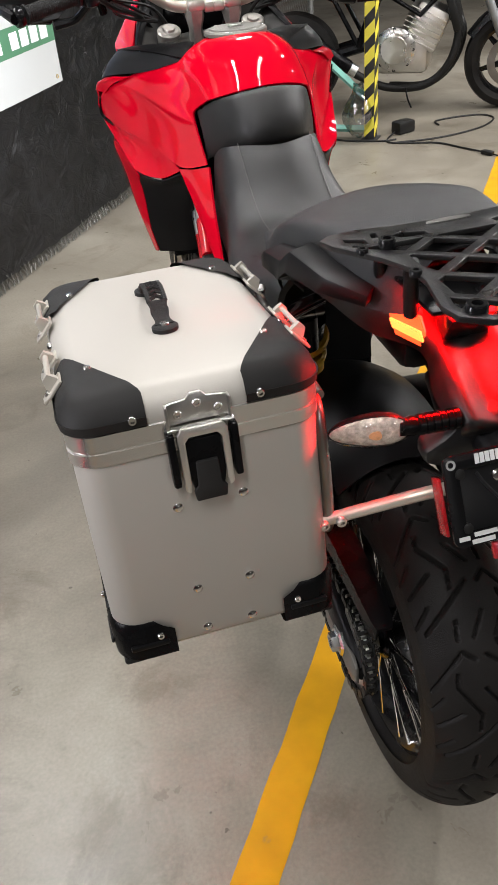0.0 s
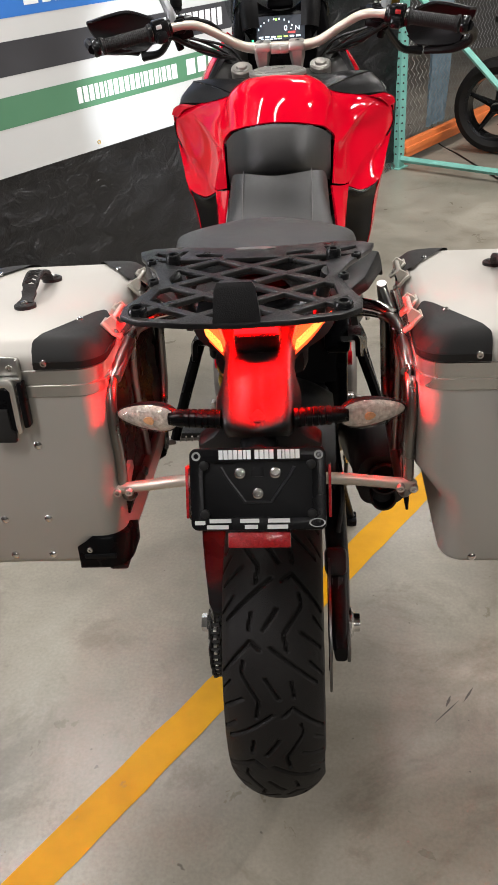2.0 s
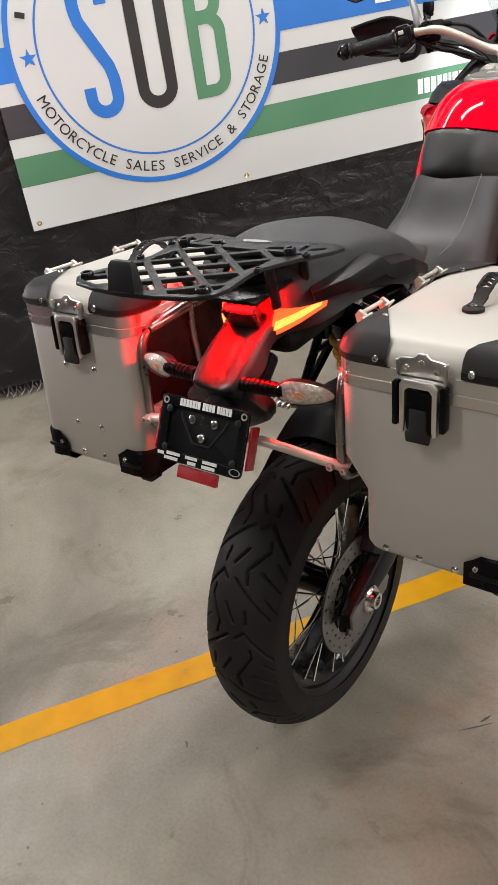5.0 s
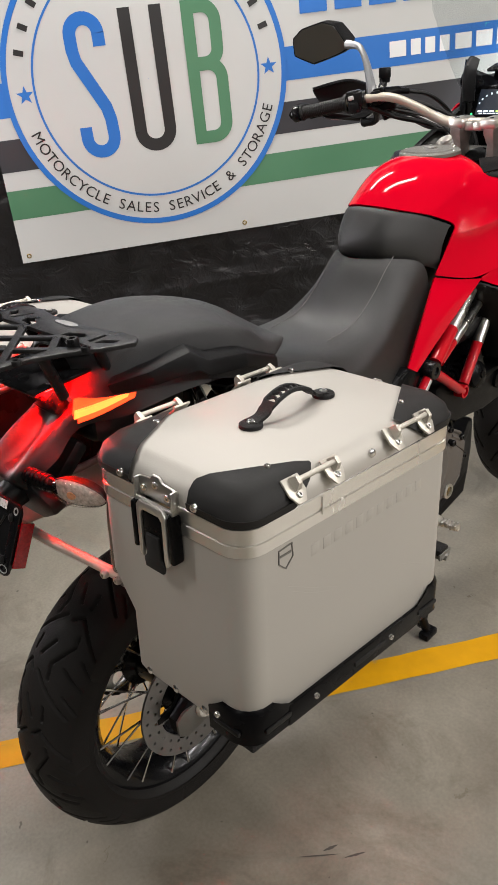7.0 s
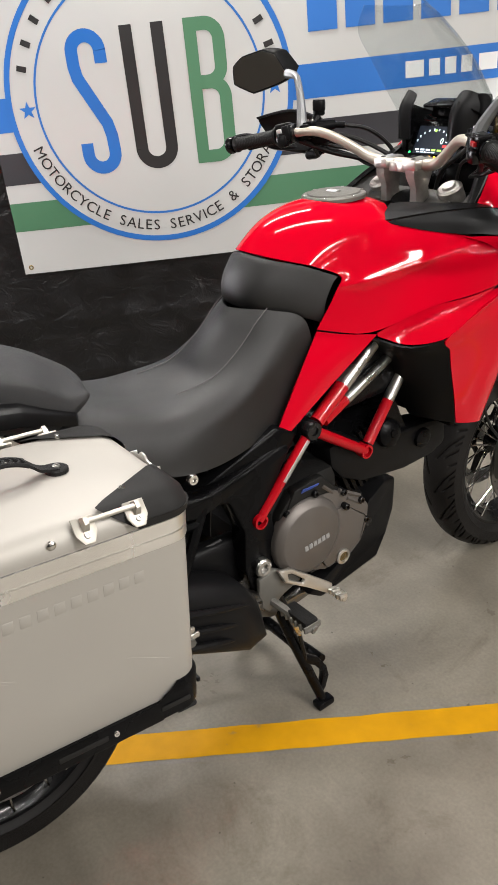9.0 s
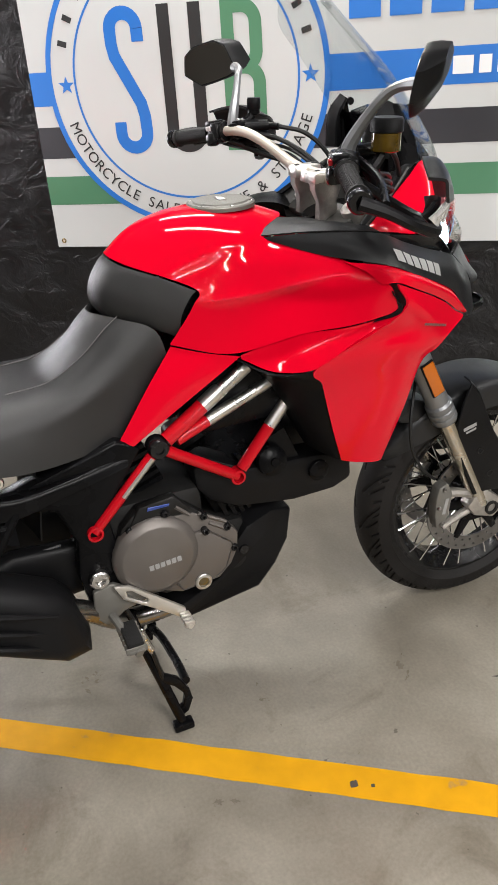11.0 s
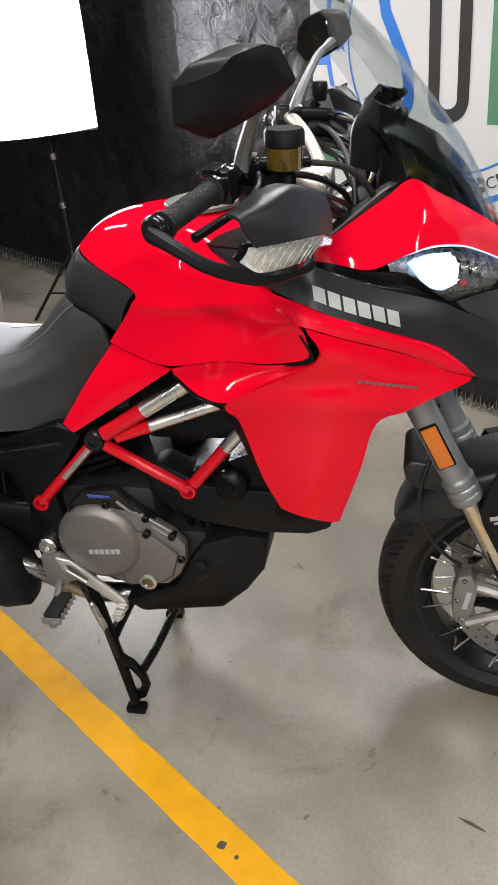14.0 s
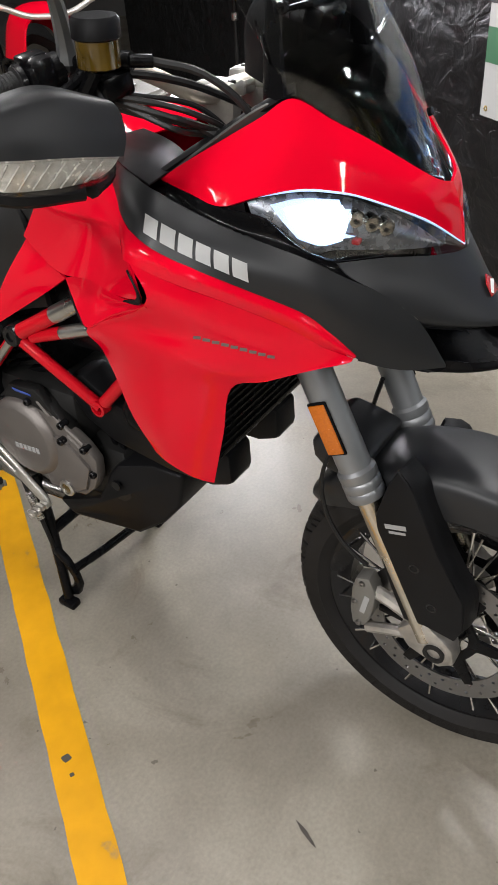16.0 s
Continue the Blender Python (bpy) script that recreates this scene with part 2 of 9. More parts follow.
def concrete():
    m = bpy.data.materials.new("sealed_concrete")
    m.use_nodes = True
    N, L = m.node_tree.nodes, m.node_tree.links
    p = N["Principled BSDF"]
    tc = N.new("ShaderNodeTexCoord")

    def noise_node(scale, detail, rough=0.55, dist=0.0):
        n = N.new("ShaderNodeTexNoise")
        n.inputs["Scale"].default_value, n.inputs["Detail"].default_value = scale, detail
        n.inputs["Roughness"].default_value, n.inputs["Distortion"].default_value = rough, dist
        L.new(tc.outputs["Object"], n.inputs["Vector"])
        return n

    def ramp(src, stops):
        r = N.new("ShaderNodeValToRGB")
        e = r.color_ramp.elements
        while len(e) < len(stops):
            e.new(0.5)
        for k, (q, c) in enumerate(stops):
            e[k].position, e[k].color = q, (*c, 1)
        L.new(src, r.inputs[0])
        return r

    def mix(kind, fac, a, b):
        x = N.new("ShaderNodeMix")
        x.data_type, x.blend_type = "RGBA", kind
        x.inputs[0].default_value = fac
        L.new(a, x.inputs[6])
        L.new(b, x.inputs[7])
        return x.outputs[2]

    big = noise_node(0.9, 6, 0.6, 0.6)
    mid = noise_node(5, 7, 0.62, 0.4)
    fine = noise_node(120, 4)
    stain = noise_node(2.3, 8, 0.7, 1.5)
    base = ramp(big.outputs["Fac"], [(0.3, (0.132, 0.117, 0.093)), (0.50, (0.222, 0.200, 0.162)), (0.70, (0.322, 0.298, 0.250))])
    m2 = ramp(mid.outputs["Fac"], [(0.3, (0.80, 0.79, 0.77)), (0.65, (1.06, 1.06, 1.06))])
    col = mix("MULTIPLY", 0.8, base.outputs[0], m2.outputs[0])
    st = ramp(stain.outputs["Fac"], [(0.36, (0.58, 0.53, 0.47)), (0.46, (1, 1, 1))])
    col = mix("MULTIPLY", 0.5, col, st.outputs[0])
    fn = ramp(fine.outputs["Fac"], [(0.3, (0.84, 0.84, 0.83)), (0.7, (1.08, 1.08, 1.08))])
    col = mix("MULTIPLY", 0.8, col, fn.outputs[0])
    sp = noise_node(38, 2, 0.4)
    spr = ramp(sp.outputs["Fac"], [(0.225, (0.35, 0.33, 0.3)), (0.25, (1, 1, 1))])
    col = mix("MULTIPLY", 0.8, col, spr.outputs[0])
    L.new(col, p.inputs["Base Color"])
    mr = N.new("ShaderNodeMapRange")
    mr.inputs["From Min"].default_value, mr.inputs["From Max"].default_value = 0.3, 0.7
    mr.inputs["To Min"].default_value, mr.inputs["To Max"].default_value = 0.26, 0.46
    L.new(mid.outputs["Fac"], mr.inputs[0])
    L.new(mr.outputs[0], p.inputs["Roughness"])
    b = N.new("ShaderNodeBump")
    b.inputs["Strength"].default_value, b.inputs["Distance"].default_value = 0.25, 0.004
    L.new(mid.outputs["Fac"], b.inputs["Height"])
    L.new(b.outputs[0], p.inputs["Normal"])
    return m


def line_paint():
    m = bpy.data.materials.new("worn_yellow_line_paint")
    m.use_nodes = True
    N, L = m.node_tree.nodes, m.node_tree.links
    p = N["Principled BSDF"]
    tc = N.new("ShaderNodeTexCoord")
    n = N.new("ShaderNodeTexNoise")
    n.inputs["Scale"].default_value, n.inputs["Detail"].default_value = 14, 8
    L.new(tc.outputs["Object"], n.inputs["Vector"])
    r = N.new("ShaderNodeValToRGB")
    e = r.color_ramp.elements
    e[0].position, e[0].color = 0.24, (0.20, 0.16, 0.10, 1)
    e[1].position, e[1].color = 0.33, (0.50, 0.245, 0.002, 1)
    e.new(0.7).color = (0.60, 0.295, 0.002, 1)
    L.new(n.outputs["Fac"], r.inputs[0])
    L.new(r.outputs[0], p.inputs["Base Color"])
    p.inputs["Roughness"].default_value = 0.5
    p.inputs["Specular IOR Level"].default_value = 0.2
    b = N.new("ShaderNodeBump")
    b.inputs["Strength"].default_value, b.inputs["Distance"].default_value = 0.3, 0.003
    L.new(n.outputs["Fac"], b.inputs["Height"])
    L.new(b.outputs[0], p.inputs["Normal"])
    return m


def sheeting(name, base, rough, spec=0.5):
    """Black woven plastic sheeting with creases."""
    m = bpy.data.materials.new(name)
    m.use_nodes = True
    N, L = m.node_tree.nodes, m.node_tree.links
    p = N["Principled BSDF"]
    tc = N.new("ShaderNodeTexCoord")
    mp = N.new("ShaderNodeMapping")
    mp.inputs["Scale"].default_value = (2.0, 2.0, 2.6)
    L.new(tc.outputs["Object"], mp.inputs[0])
    a = N.new("ShaderNodeTexNoise")
    a.inputs["Scale"].default_value, a.inputs["Detail"].default_value, a.inputs["Distortion"].default_value = 4, 5, 0.6
    L.new(mp.outputs[0], a.inputs["Vector"])
    v = N.new("ShaderNodeTexVoronoi")
    v.feature = "DISTANCE_TO_EDGE"
    v.inputs["Scale"].default_value = 3.5
    ad = N.new("ShaderNodeVectorMath")
    ad.operation = "MULTIPLY_ADD"
    ad.inputs[1].default_value = (0.35, 0.35, 0.35)
    L.new(a.outputs["Color"], ad.inputs[0])
    L.new(mp.outputs[0], ad.inputs[2])
    L.new(ad.outputs[0], v.inputs["Vector"])
    cr = N.new("ShaderNodeMapRange")
    cr.inputs["From Max"].default_value = 0.06
    cr.inputs["To Min"].default_value, cr.inputs["To Max"].default_value = 1.0, 0.0
    L.new(v.outputs["Distance"], cr.inputs[0])
    r = N.new("ShaderNodeValToRGB")
    e = r.color_ramp.elements
    e[0].position, e[0].color = 0.35, (*(c * 0.7 for c in base), 1)
    e[1].position, e[1].color = 0.72, (*(c * 1.5 for c in base), 1)
    L.new(a.outputs["Fac"], r.inputs[0])
    L.new(r.outputs[0], p.inputs["Base Color"])
    mr = N.new("ShaderNodeMapRange")
    mr.inputs["From Min"].default_value, mr.inputs["From Max"].default_value = 0.3, 0.7
    mr.inputs["To Min"].default_value, mr.inputs["To Max"].default_value = rough - 0.12, rough + 0.12
    L.new(a.outputs["Fac"], mr.inputs[0])
    L.new(mr.outputs[0], p.inputs["Roughness"])
    sm = N.new("ShaderNodeMath")
    sm.operation = "MULTIPLY_ADD"
    sm.inputs[1].default_value = 0.05
    L.new(cr.outputs[0], sm.inputs[0])
    L.new(a.outputs["Fac"], sm.inputs[2])
    fine = N.new("ShaderNodeTexNoise")
    fine.inputs["Scale"].default_value, fine.inputs["Detail"].default_value = 55, 3
    L.new(mp.outputs[0], fine.inputs["Vector"])
    sf = N.new("ShaderNodeMath")
    sf.operation = "MULTIPLY_ADD"
    sf.inputs[1].default_value = 0.05
    L.new(fine.outputs["Fac"], sf.inputs[0])
    L.new(sm.outputs[0], sf.inputs[2])
    b = N.new("ShaderNodeBump")
    b.inputs["Strength"].default_value, b.inputs["Distance"].default_value = 0.85, 0.022
    p.inputs["Specular IOR Level"].default_value = spec
    L.new(sf.outputs[0], b.inputs["Height"])
    L.new(b.outputs[0], p.inputs["Normal"])
    return m


CONCRETE = concrete()
LINEP = line_paint()
SHEET = sheeting("black_plastic_sheeting", (0.014, 0.0135, 0.0148), 0.40, 0.85)
SHEETD = sheeting("dark_cloth_sheeting", (0.010, 0.010, 0.011), 0.62)


# ---- mesh helpers ----
V = Vector


def crom(pts, n, closed=False):
    """Catmull-Rom curve through points, n steps a span."""
    P = [np.array(q, float) for q in pts]
    out = []
    m = len(P)
    for i in range(m if closed else m - 1):
        a = P[(i - 1) % m] if closed or i > 0 else 2 * P[0] - P[1]
        b, c = P[i], P[(i + 1) % m]
        d = P[(i + 2) % m] if closed or i < m - 2 else 2 * P[-1] - P[-2]
        for k in range(n):
            t = k / n
            out.append(0.5 * (2 * b + (c - a) * t + (2 * a - 5 * b + 4 * c - d) * t * t + (3 * b - a - 3 * c + d) * t ** 3))
    if not closed:
        out.append(P[-1])
    return out


def quads(bm, grid, wrap=False, cap=False):
    """Faces between rows of points; wrap closes each row, cap closes both ends."""
    rows = [[bm.verts.new(q) for q in r] for r in grid]
    w = len(rows[0])
    for a, b in zip(rows, rows[1:]):
        for j in range(w if wrap else w - 1):
            k = (j + 1) % w
            bm.faces.new((a[j], a[k], b[k], b[j]))
    if cap:
        bm.faces.new(rows[0])
        bm.faces.new(rows[-1])
    return rows


def tube(bm, pts, r, n=10, steps=6, cap=True):
    """A round tube along a smooth curve; r is one radius or one for each point."""
    if steps > 1 and len(pts) > 2:
        rr = r if hasattr(r, "__len__") else [r] * len(pts)
        C = crom([(*q, s) for q, s in zip(pts, rr)], steps)
        pts, rs = [V(q[:3]) for q in C], [q[3] for q in C]
    else:
        pts = [V(q) for q in pts]
        rs = r if hasattr(r, "__len__") else [r] * len(pts)
    up = V((0, 0, 1))
    grid = []
    for i, q in enumerate(pts):
        d = (pts[min(i + 1, len(pts) - 1)] - pts[max(i - 1, 0)]).normalized()
        if i == 0:
            s = d.cross(up if abs(d.z) < 0.95 else V((0, 1, 0))).normalized()
        else:
            s = (s - d * s.dot(d)).normalized()
        t = d.cross(s)
        grid.append([q + (s * math.cos(2 * math.pi * k / n) + t * math.sin(2 * math.pi * k / n)) * rs[i] for k in range(n)])
    quads(bm, grid, True, cap)


def lathe(bm, prof, origin, axis, n=32, closed=False):
    """Turns a profile of (along, radius) round an axis."""
    axis = V(axis).normalized()
    a = axis.orthogonal().normalized()
    b = axis.cross(a)
    o = V(origin)
    grid = [[o + axis * h + (a * math.cos(2 * math.pi * k / n) + b * math.sin(2 * math.pi * k / n)) * max(r, 1e-4) for k in range(n)] for h, r in prof]
    if closed:
        grid.append(grid[0])
    quads(bm, grid, True, not closed)
    if closed:
        bmesh.ops.remove_doubles(bm, verts=bm.verts, dist=1e-6)


def box(bm, c, s, bev=0.0, rot=None, seg=2):
    """A box at c of size s, edges rounded by bev, turned by rot about its middle."""
    m = Matrix.Translation(c) @ (rot.to_4x4() if rot else Matrix()) @ Matrix.Diagonal((*s, 1))
    vs = bmesh.ops.create_cube(bm, size=1, matrix=m)["verts"]
    if bev:
        es = {e for q in vs for e in q.link_edges}
        bmesh.ops.bevel(bm, geom=list(es), offset=bev, segments=seg, affect="EDGES", profile=0.5)


def prism(bm, poly, origin, U, W, depth, bev=0.0, holes=()):
    """A plate with an outline (and holes) in the plane of U and W, thick along their normal."""
    o, U, W = V(origin), V(U).normalized(), V(W).normalized()
    n = U.cross(W).normalized()
    sub = bmesh.new()
    for loop in (poly, *holes):
        vs = [sub.verts.new(o + U * a + W * b) for a, b in loop]
        for i in range(len(vs)):
            sub.edges.new((vs[i], vs[(i + 1) % len(vs)]))
    if holes:
        bmesh.ops.triangle_fill(sub, use_beauty=True, use_dissolve=False, edges=sub.edges[:], normal=n)
    else:
        sub.faces.new(sub.verts[:])
    bmesh.ops.recalc_face_normals(sub, faces=sub.faces[:])
    ret = bmesh.ops.extrude_face_region(sub, geom=sub.faces[:])
    bmesh.ops.translate(sub, verts=[g for g in ret["geom"] if isinstance(g, bmesh.types.BMVert)], vec=n * depth)
    bmesh.ops.recalc_face_normals(sub, faces=sub.faces[:])
    if bev:
        sharp = [e for e in sub.edges if len(e.link_faces) == 2 and e.calc_face_angle(0) > 0.7]
        bmesh.ops.bevel(sub, geom=sharp, offset=bev, segments=2, affect="EDGES", profile=0.5)
    merge(bm, sub)


def merge(bm, sub):
    tmp = bpy.data.meshes.new("tmp")
    sub.to_mesh(tmp)
    sub.free()
    bm.from_mesh(tmp)
    bpy.data.meshes.remove(tmp)


def bspl(pts, n):
    """Smooth cubic B-spline near its points, from the first to the last."""
    P = [np.array(q, float) for q in pts]
    Q = [P[0]] + [P[i] + 0.7 * (P[i] - (P[i - 1] + 4 * P[i] + P[i + 1]) / 6) for i in range(1, len(P) - 1)] + [P[-1]]
    Q = [2 * Q[0] - Q[1]] + Q + [2 * Q[-1] - Q[-2]]
    out = []
    for i in range(len(P) - 1):
        a, b, c, d = Q[i:i + 4]
        for k in range(n):
            t = k / n
            out.append(((1 - t) ** 3 * a + (3 * t ** 3 - 6 * t * t + 4) * b + (-3 * t ** 3 + 3 * t * t + 3 * t + 1) * c + t ** 3 * d) / 6)
    return out + [P[-1]]


def skin(bm, rows, nu=5, nv=5, thick=0.003, relax=0, crom=crom):
    """A smooth shell through rows of control points, with thickness inwards."""
    fine_rows = [crom(r, nu) for r in rows]
    cols = [crom([r[j] for r in fine_rows], nv) for j in range(len(fine_rows[0]))]
    grid = [[V(cols[j][i]) for j in range(len(cols))] for i in range(len(cols[0]))]
    sub = bmesh.new()
    quads(sub, grid)
    bmesh.ops.remove_doubles(sub, verts=sub.verts, dist=1e-5)
    inner = [q for q in sub.verts if not q.is_boundary]
    for _ in range(relax):
        bmesh.ops.smooth_vert(sub, verts=inner, factor=0.5, use_axis_x=True, use_axis_y=True, use_axis_z=True)
    bmesh.ops.recalc_face_normals(sub, faces=sub.faces[:])
    lo = V([min(q.co[k] for q in sub.verts) - 2 * thick for k in range(3)])
    hi = V([max(q.co[k] for q in sub.verts) + 2 * thick for k in range(3)])
    outer = [q.co.copy() for q in sub.verts]
    bmesh.ops.solidify(sub, geom=sub.faces[:], thickness=thick)
    for q in sub.verts:
        if any(q.co[k] < lo[k] or q.co[k] > hi[k] for k in range(3)):
            q.co = min(outer, key=lambda p: (p - q.co).length) * 0.999
    merge(bm, sub)


def rring(hw, hl, r, z, n=6):
    """A rounded rectangle at height z."""
    out = []
    for cx, cy, a0 in ((hw - r, hl - r, 0), (-hw + r, hl - r, 90), (-hw + r, -hl + r, 180), (hw - r, -hl + r, 270)):
        for k in range(n + 1):
            a = radians(a0 + 90 * k / n)
            out.append((cx + r * math.cos(a), cy + r * math.sin(a), z))
    return out


def flip(pts, s):
    return [(s * q[0], *q[1:]) for q in pts]


def finish(bm, name, material, angle=38):
    bmesh.ops.recalc_face_normals(bm, faces=bm.faces[:])
    me = bpy.data.meshes.new(name)
    bm.to_mesh(me)
    bm.free()
    me.polygons.foreach_set("use_smooth", [True] * len(me.polygons))
    me.set_sharp_from_angle(angle=radians(angle))
    me.materials.append(material)
    return me


def part(name, bm, material, parent=None, label="", angle=38):
    """Links a bmesh as one mesh object, under a thing or a part."""
    ob = new(name, finish(bm, name, material, angle))
    if parent:
        ob.parent = parent
    return tagged(ob, label)


def again(ob, parent, m=None):
    """Another piece on the same mesh."""
    o = new(ob.name.split(".")[0], ob.data)
    o.parent = parent
    if m is not None:
        o.matrix_local = m
    for key in ("label", "kind"):
        if key in ob:
            o[key] = ob[key]
    return o


def thing(name, label, category, group="", at=(0, 0, 0)):
    e = new(name)
    e.location = at
    e.empty_display_size = 0.1
    return tagged(e, label, category, group)


def B():
    return bmesh.new()


def words(name, text, size, m, material, parent, align="CENTER", label="", depth=0.0004):
    """Lettering in the built-in face, turned into a mesh."""
    c = bpy.data.curves.new(name, "FONT")
    c.body, c.size, c.align_x, c.extrude, c.resolution_u = text, size, align, depth, 3
    tmp = bpy.data.objects.new("tmp", c)
    scene.collection.objects.link(tmp)
    me = bpy.data.meshes.new_from_object(tmp.evaluated_get(bpy.context.evaluated_depsgraph_get()))
    bpy.data.objects.remove(tmp)
    bpy.data.curves.remove(c)
    me.materials.clear()
    me.materials.append(material)
    ob = new(name, me)
    ob.parent = parent
    ob.matrix_local = m
    return tagged(ob, label)

# ---- setting ----
WU, WN = V((0.5712, 0.8208, 0)), V((0.8208, -0.5712, 0))
WA = V((-1.905, 0.953, 0))


def W(u, z, d=0.0):
    """A place on the sheeted fence: u along it, z up, d out from it."""
    return WA + WU * u + WN * d + V((0, 0, z))


def structure(name, bm, material, label, category):
    ob = part(name, bm, material)
    return tagged(ob, label, category, kind="structure")


bm = B()
bmesh.ops.create_grid(bm, x_segments=40, y_segments=40, size=8)
structure("floor", bm, CONCRETE, "sealed grey-brown concrete garage floor with stains", "floor").location = (1, 2, 0)
bm = B()
c0 = V((-0.385, -0.254, 0))
d0 = V((1.055, 1.496, 0)).normalized()
n0 = V((d0.y, -d0.x, 0))
rows = []
for i in range(160):
    s = -3.2 + i * 0.06
    e1, e2 = 0.0425 + 0.0012 * math.sin(i * 1.7) + 0.001 * math.sin(i * 4.1), 0.0425 + 0.0012 * math.sin(i * 2.3 + 1)
    rows.append([c0 + d0 * s - n0 * e1 + V((0, 0, 0.0012)), c0 + d0 * s + n0 * e2 + V((0, 0, 0.0012))])
quads(bm, rows)
structure("floor_line", bm, LINEP, "worn yellow painted parking line on the floor", "floor marking")

# ceiling and far walls that close the garage
bm = B()
box(bm, (1, 2, 3.05), (16, 16, 0.1))
structure("ceiling", bm, CEIL, "plain painted ceiling slab", "ceiling")
for nm, cx, cy, sx, sy in (("wall_east", 9.1, 2, 0.2, 16), ("wall_south", 1, -6.1, 16, 0.2), ("wall_north", 1, 10.1, 16, 0.2), ("wall_west", -7.1, 2, 0.2, 16)):
    bm = B()
    box(bm, (cx, cy, 1.5), (sx, sy, 3.0))
    structure(nm, bm, WALLP, "plain grey painted wall", "wall")


def wrinkle(u, z, k=1.0):
    q = noise.noise((u * 2.2, z * 3.0, 3.1)) * 0.5 + noise.noise((u * 6 + z * 2, z * 9, 7.7)) * 0.2
    band = math.exp(-((z - 1.12) / 0.22) ** 2) + 0.35
    c = 1 - abs(noise.noise((u * 1.6 + 0.4 * noise.noise((u * 5, z * 3, 2)), z * 13, 5.5)))
    q += 0.30 * band * c ** 4 + 0.10 * noise.noise((u * 9, z * 34, 1.3))
    c2 = 1 - abs(noise.noise((u * 4.0 + z * 1.5, z * 1.1, 11.5)))
    q += 0.12 * c2 ** 6
    c3 = 1 - abs(noise.noise((u * 2.6 + 0.7 * noise.noise((u * 4, z * 6, 8)), z * 27, 21.5)))
    q += 0.07 * c3 ** 3 + 0.035 * noise.noise((u * 11, z * 52, 4.3))
    a = max(0.0, min(1.0, (u + 0.25) / 0.25))
    q *= 0.45 + 0.55 * a
    q += (1 - a) * (0.10 * noise.noise((u * 7, z * 46, 4.3)) + 0.05 * noise.noise((u * 30, z * 9, 6.1)))
    for zf, ua, ub in ((0.236, -0.2, 1.3), (0.475, -0.4, 1.6)):
        d = z - zf - 0.012 * noise.noise((u * 1.5, zf, 9.0))
        if ua < u < ub and 0 <= d < 0.09:
            q += 0.42 * math.exp(-d / 0.022)
    return 0.024 * q * k


def sheet(name, u0, u1, z0, z1, material, label, k=1.0, off=0.0, step=0.014, sag=0.0):
    bm = B()
    nu, nz = int((u1 - u0) / step), int((z1 - z0) / step)
    rows = []
    for i in range(nz + 1):
        r = []
        for j in range(nu + 1):
            u = u0 + (u1 - u0) * j / nu
            lo = z0 + 0.012 * noise.noise((u * 5, 0, 0)) + 0.01 * noise.noise((u * 21, 2, 0))
            hi = z1 - sag * math.sin(math.pi * j / nu)
            z = lo + (hi - lo) * i / nz
            w = wrinkle(u, z, k)
            if -0.15 < u < 2.9 and 0.62 < z < 2.0:
                w = min(w, 0.008)  # pressed flat by the banner that hangs before it
            r.append(W(u, z, off + w))
        rows.append(r)
    quads(bm, rows)
    bmesh.ops.solidify(bm, geom=bm.faces[:], thickness=0.0015)
    return tagged(part(name, bm, material, angle=60), label, "plastic sheet")


sheet("black_sheet", -0.86, 4.55, 0.05, 2.75, SHEET, "creased black plastic sheeting hung on a fence")
sheet("black_sheet", -5.0, -0.84, 0.05, 2.75, SHEETD, "smooth dark black sheeting behind a softbox", 0.6, -0.012)


# wire fence that carries the sheeting
def link_fence(name, u0, u1, z0, z1, pitch, label, off=-0.03):
    bm = B()
    n = int((u1 - u0) / pitch)
    m = int((z1 - z0) / (pitch * 0.62))
    for i in range(n):
        pts = []
        for k in range(m + 1):
            s = (k % 2)
            pts.append(W(u0 + pitch * (i + (0.02 if s else 1.02)) , z0 + k * pitch * 0.62, off + (0.003 if s else -0.003)))
        tube(bm, pts, 0.0017, 4, 1)
    return tagged(part(name, bm, GALV), label, "fence", kind="stuff")


link_fence("chain_link_fence", 4.4, 7.2, 0.05, 2.2, 0.058, "galvanised chain-link fence with diamond mesh")
bm = B()
i = 0
u = -5.0
while u < 4.5:
    tube(bm, [W(u, 0.085, -0.012), W(u + 0.022, 0.010, 0.016 + 0.008 * math.sin(i * 2.1)), W(u + 0.046, 0.085, -0.012)], 0.0021, 4, 1)
    tube(bm, [W(u + 0.008, 0.010, 0.022), W(u + 0.036, 0.034, 0.006 + 0.006 * math.sin(i * 1.3)), W(u + 0.050, 0.006, 0.018)], 0.0018, 4, 1)
    u += 0.036
    i += 1
tagged(part("fence_wire", bm, WIREEND), "zigzag wire ends of a chain-link fence below the sheeting", "fence", kind="stuff")
for u in (-5, -1.72, 1.3, 4.47, 7.2):
    bm = B()
    tube(bm, [W(u, 0, -0.07), W(u, 2.75, -0.07)], 0.024, 12, 1)
    tagged(part("fence_post", bm, GALV), "galvanised round fence post", "fence post", "fence posts")


# banner on the sheeting
def bw(u, z, d=0.0):
    """Banner surface with its slight waves."""
    return W(u, z, 0.016 + d + 0.005 * math.sin(u * 3.1 + 0.6) + 0.003 * noise.noise((u * 3, z * 3, 9)) + 0.0015 * math.sin(z * 7 + u * 2))


def tilt(u):
    return 0.0085 * u


BU0, BU1 = -0.03, 2.775


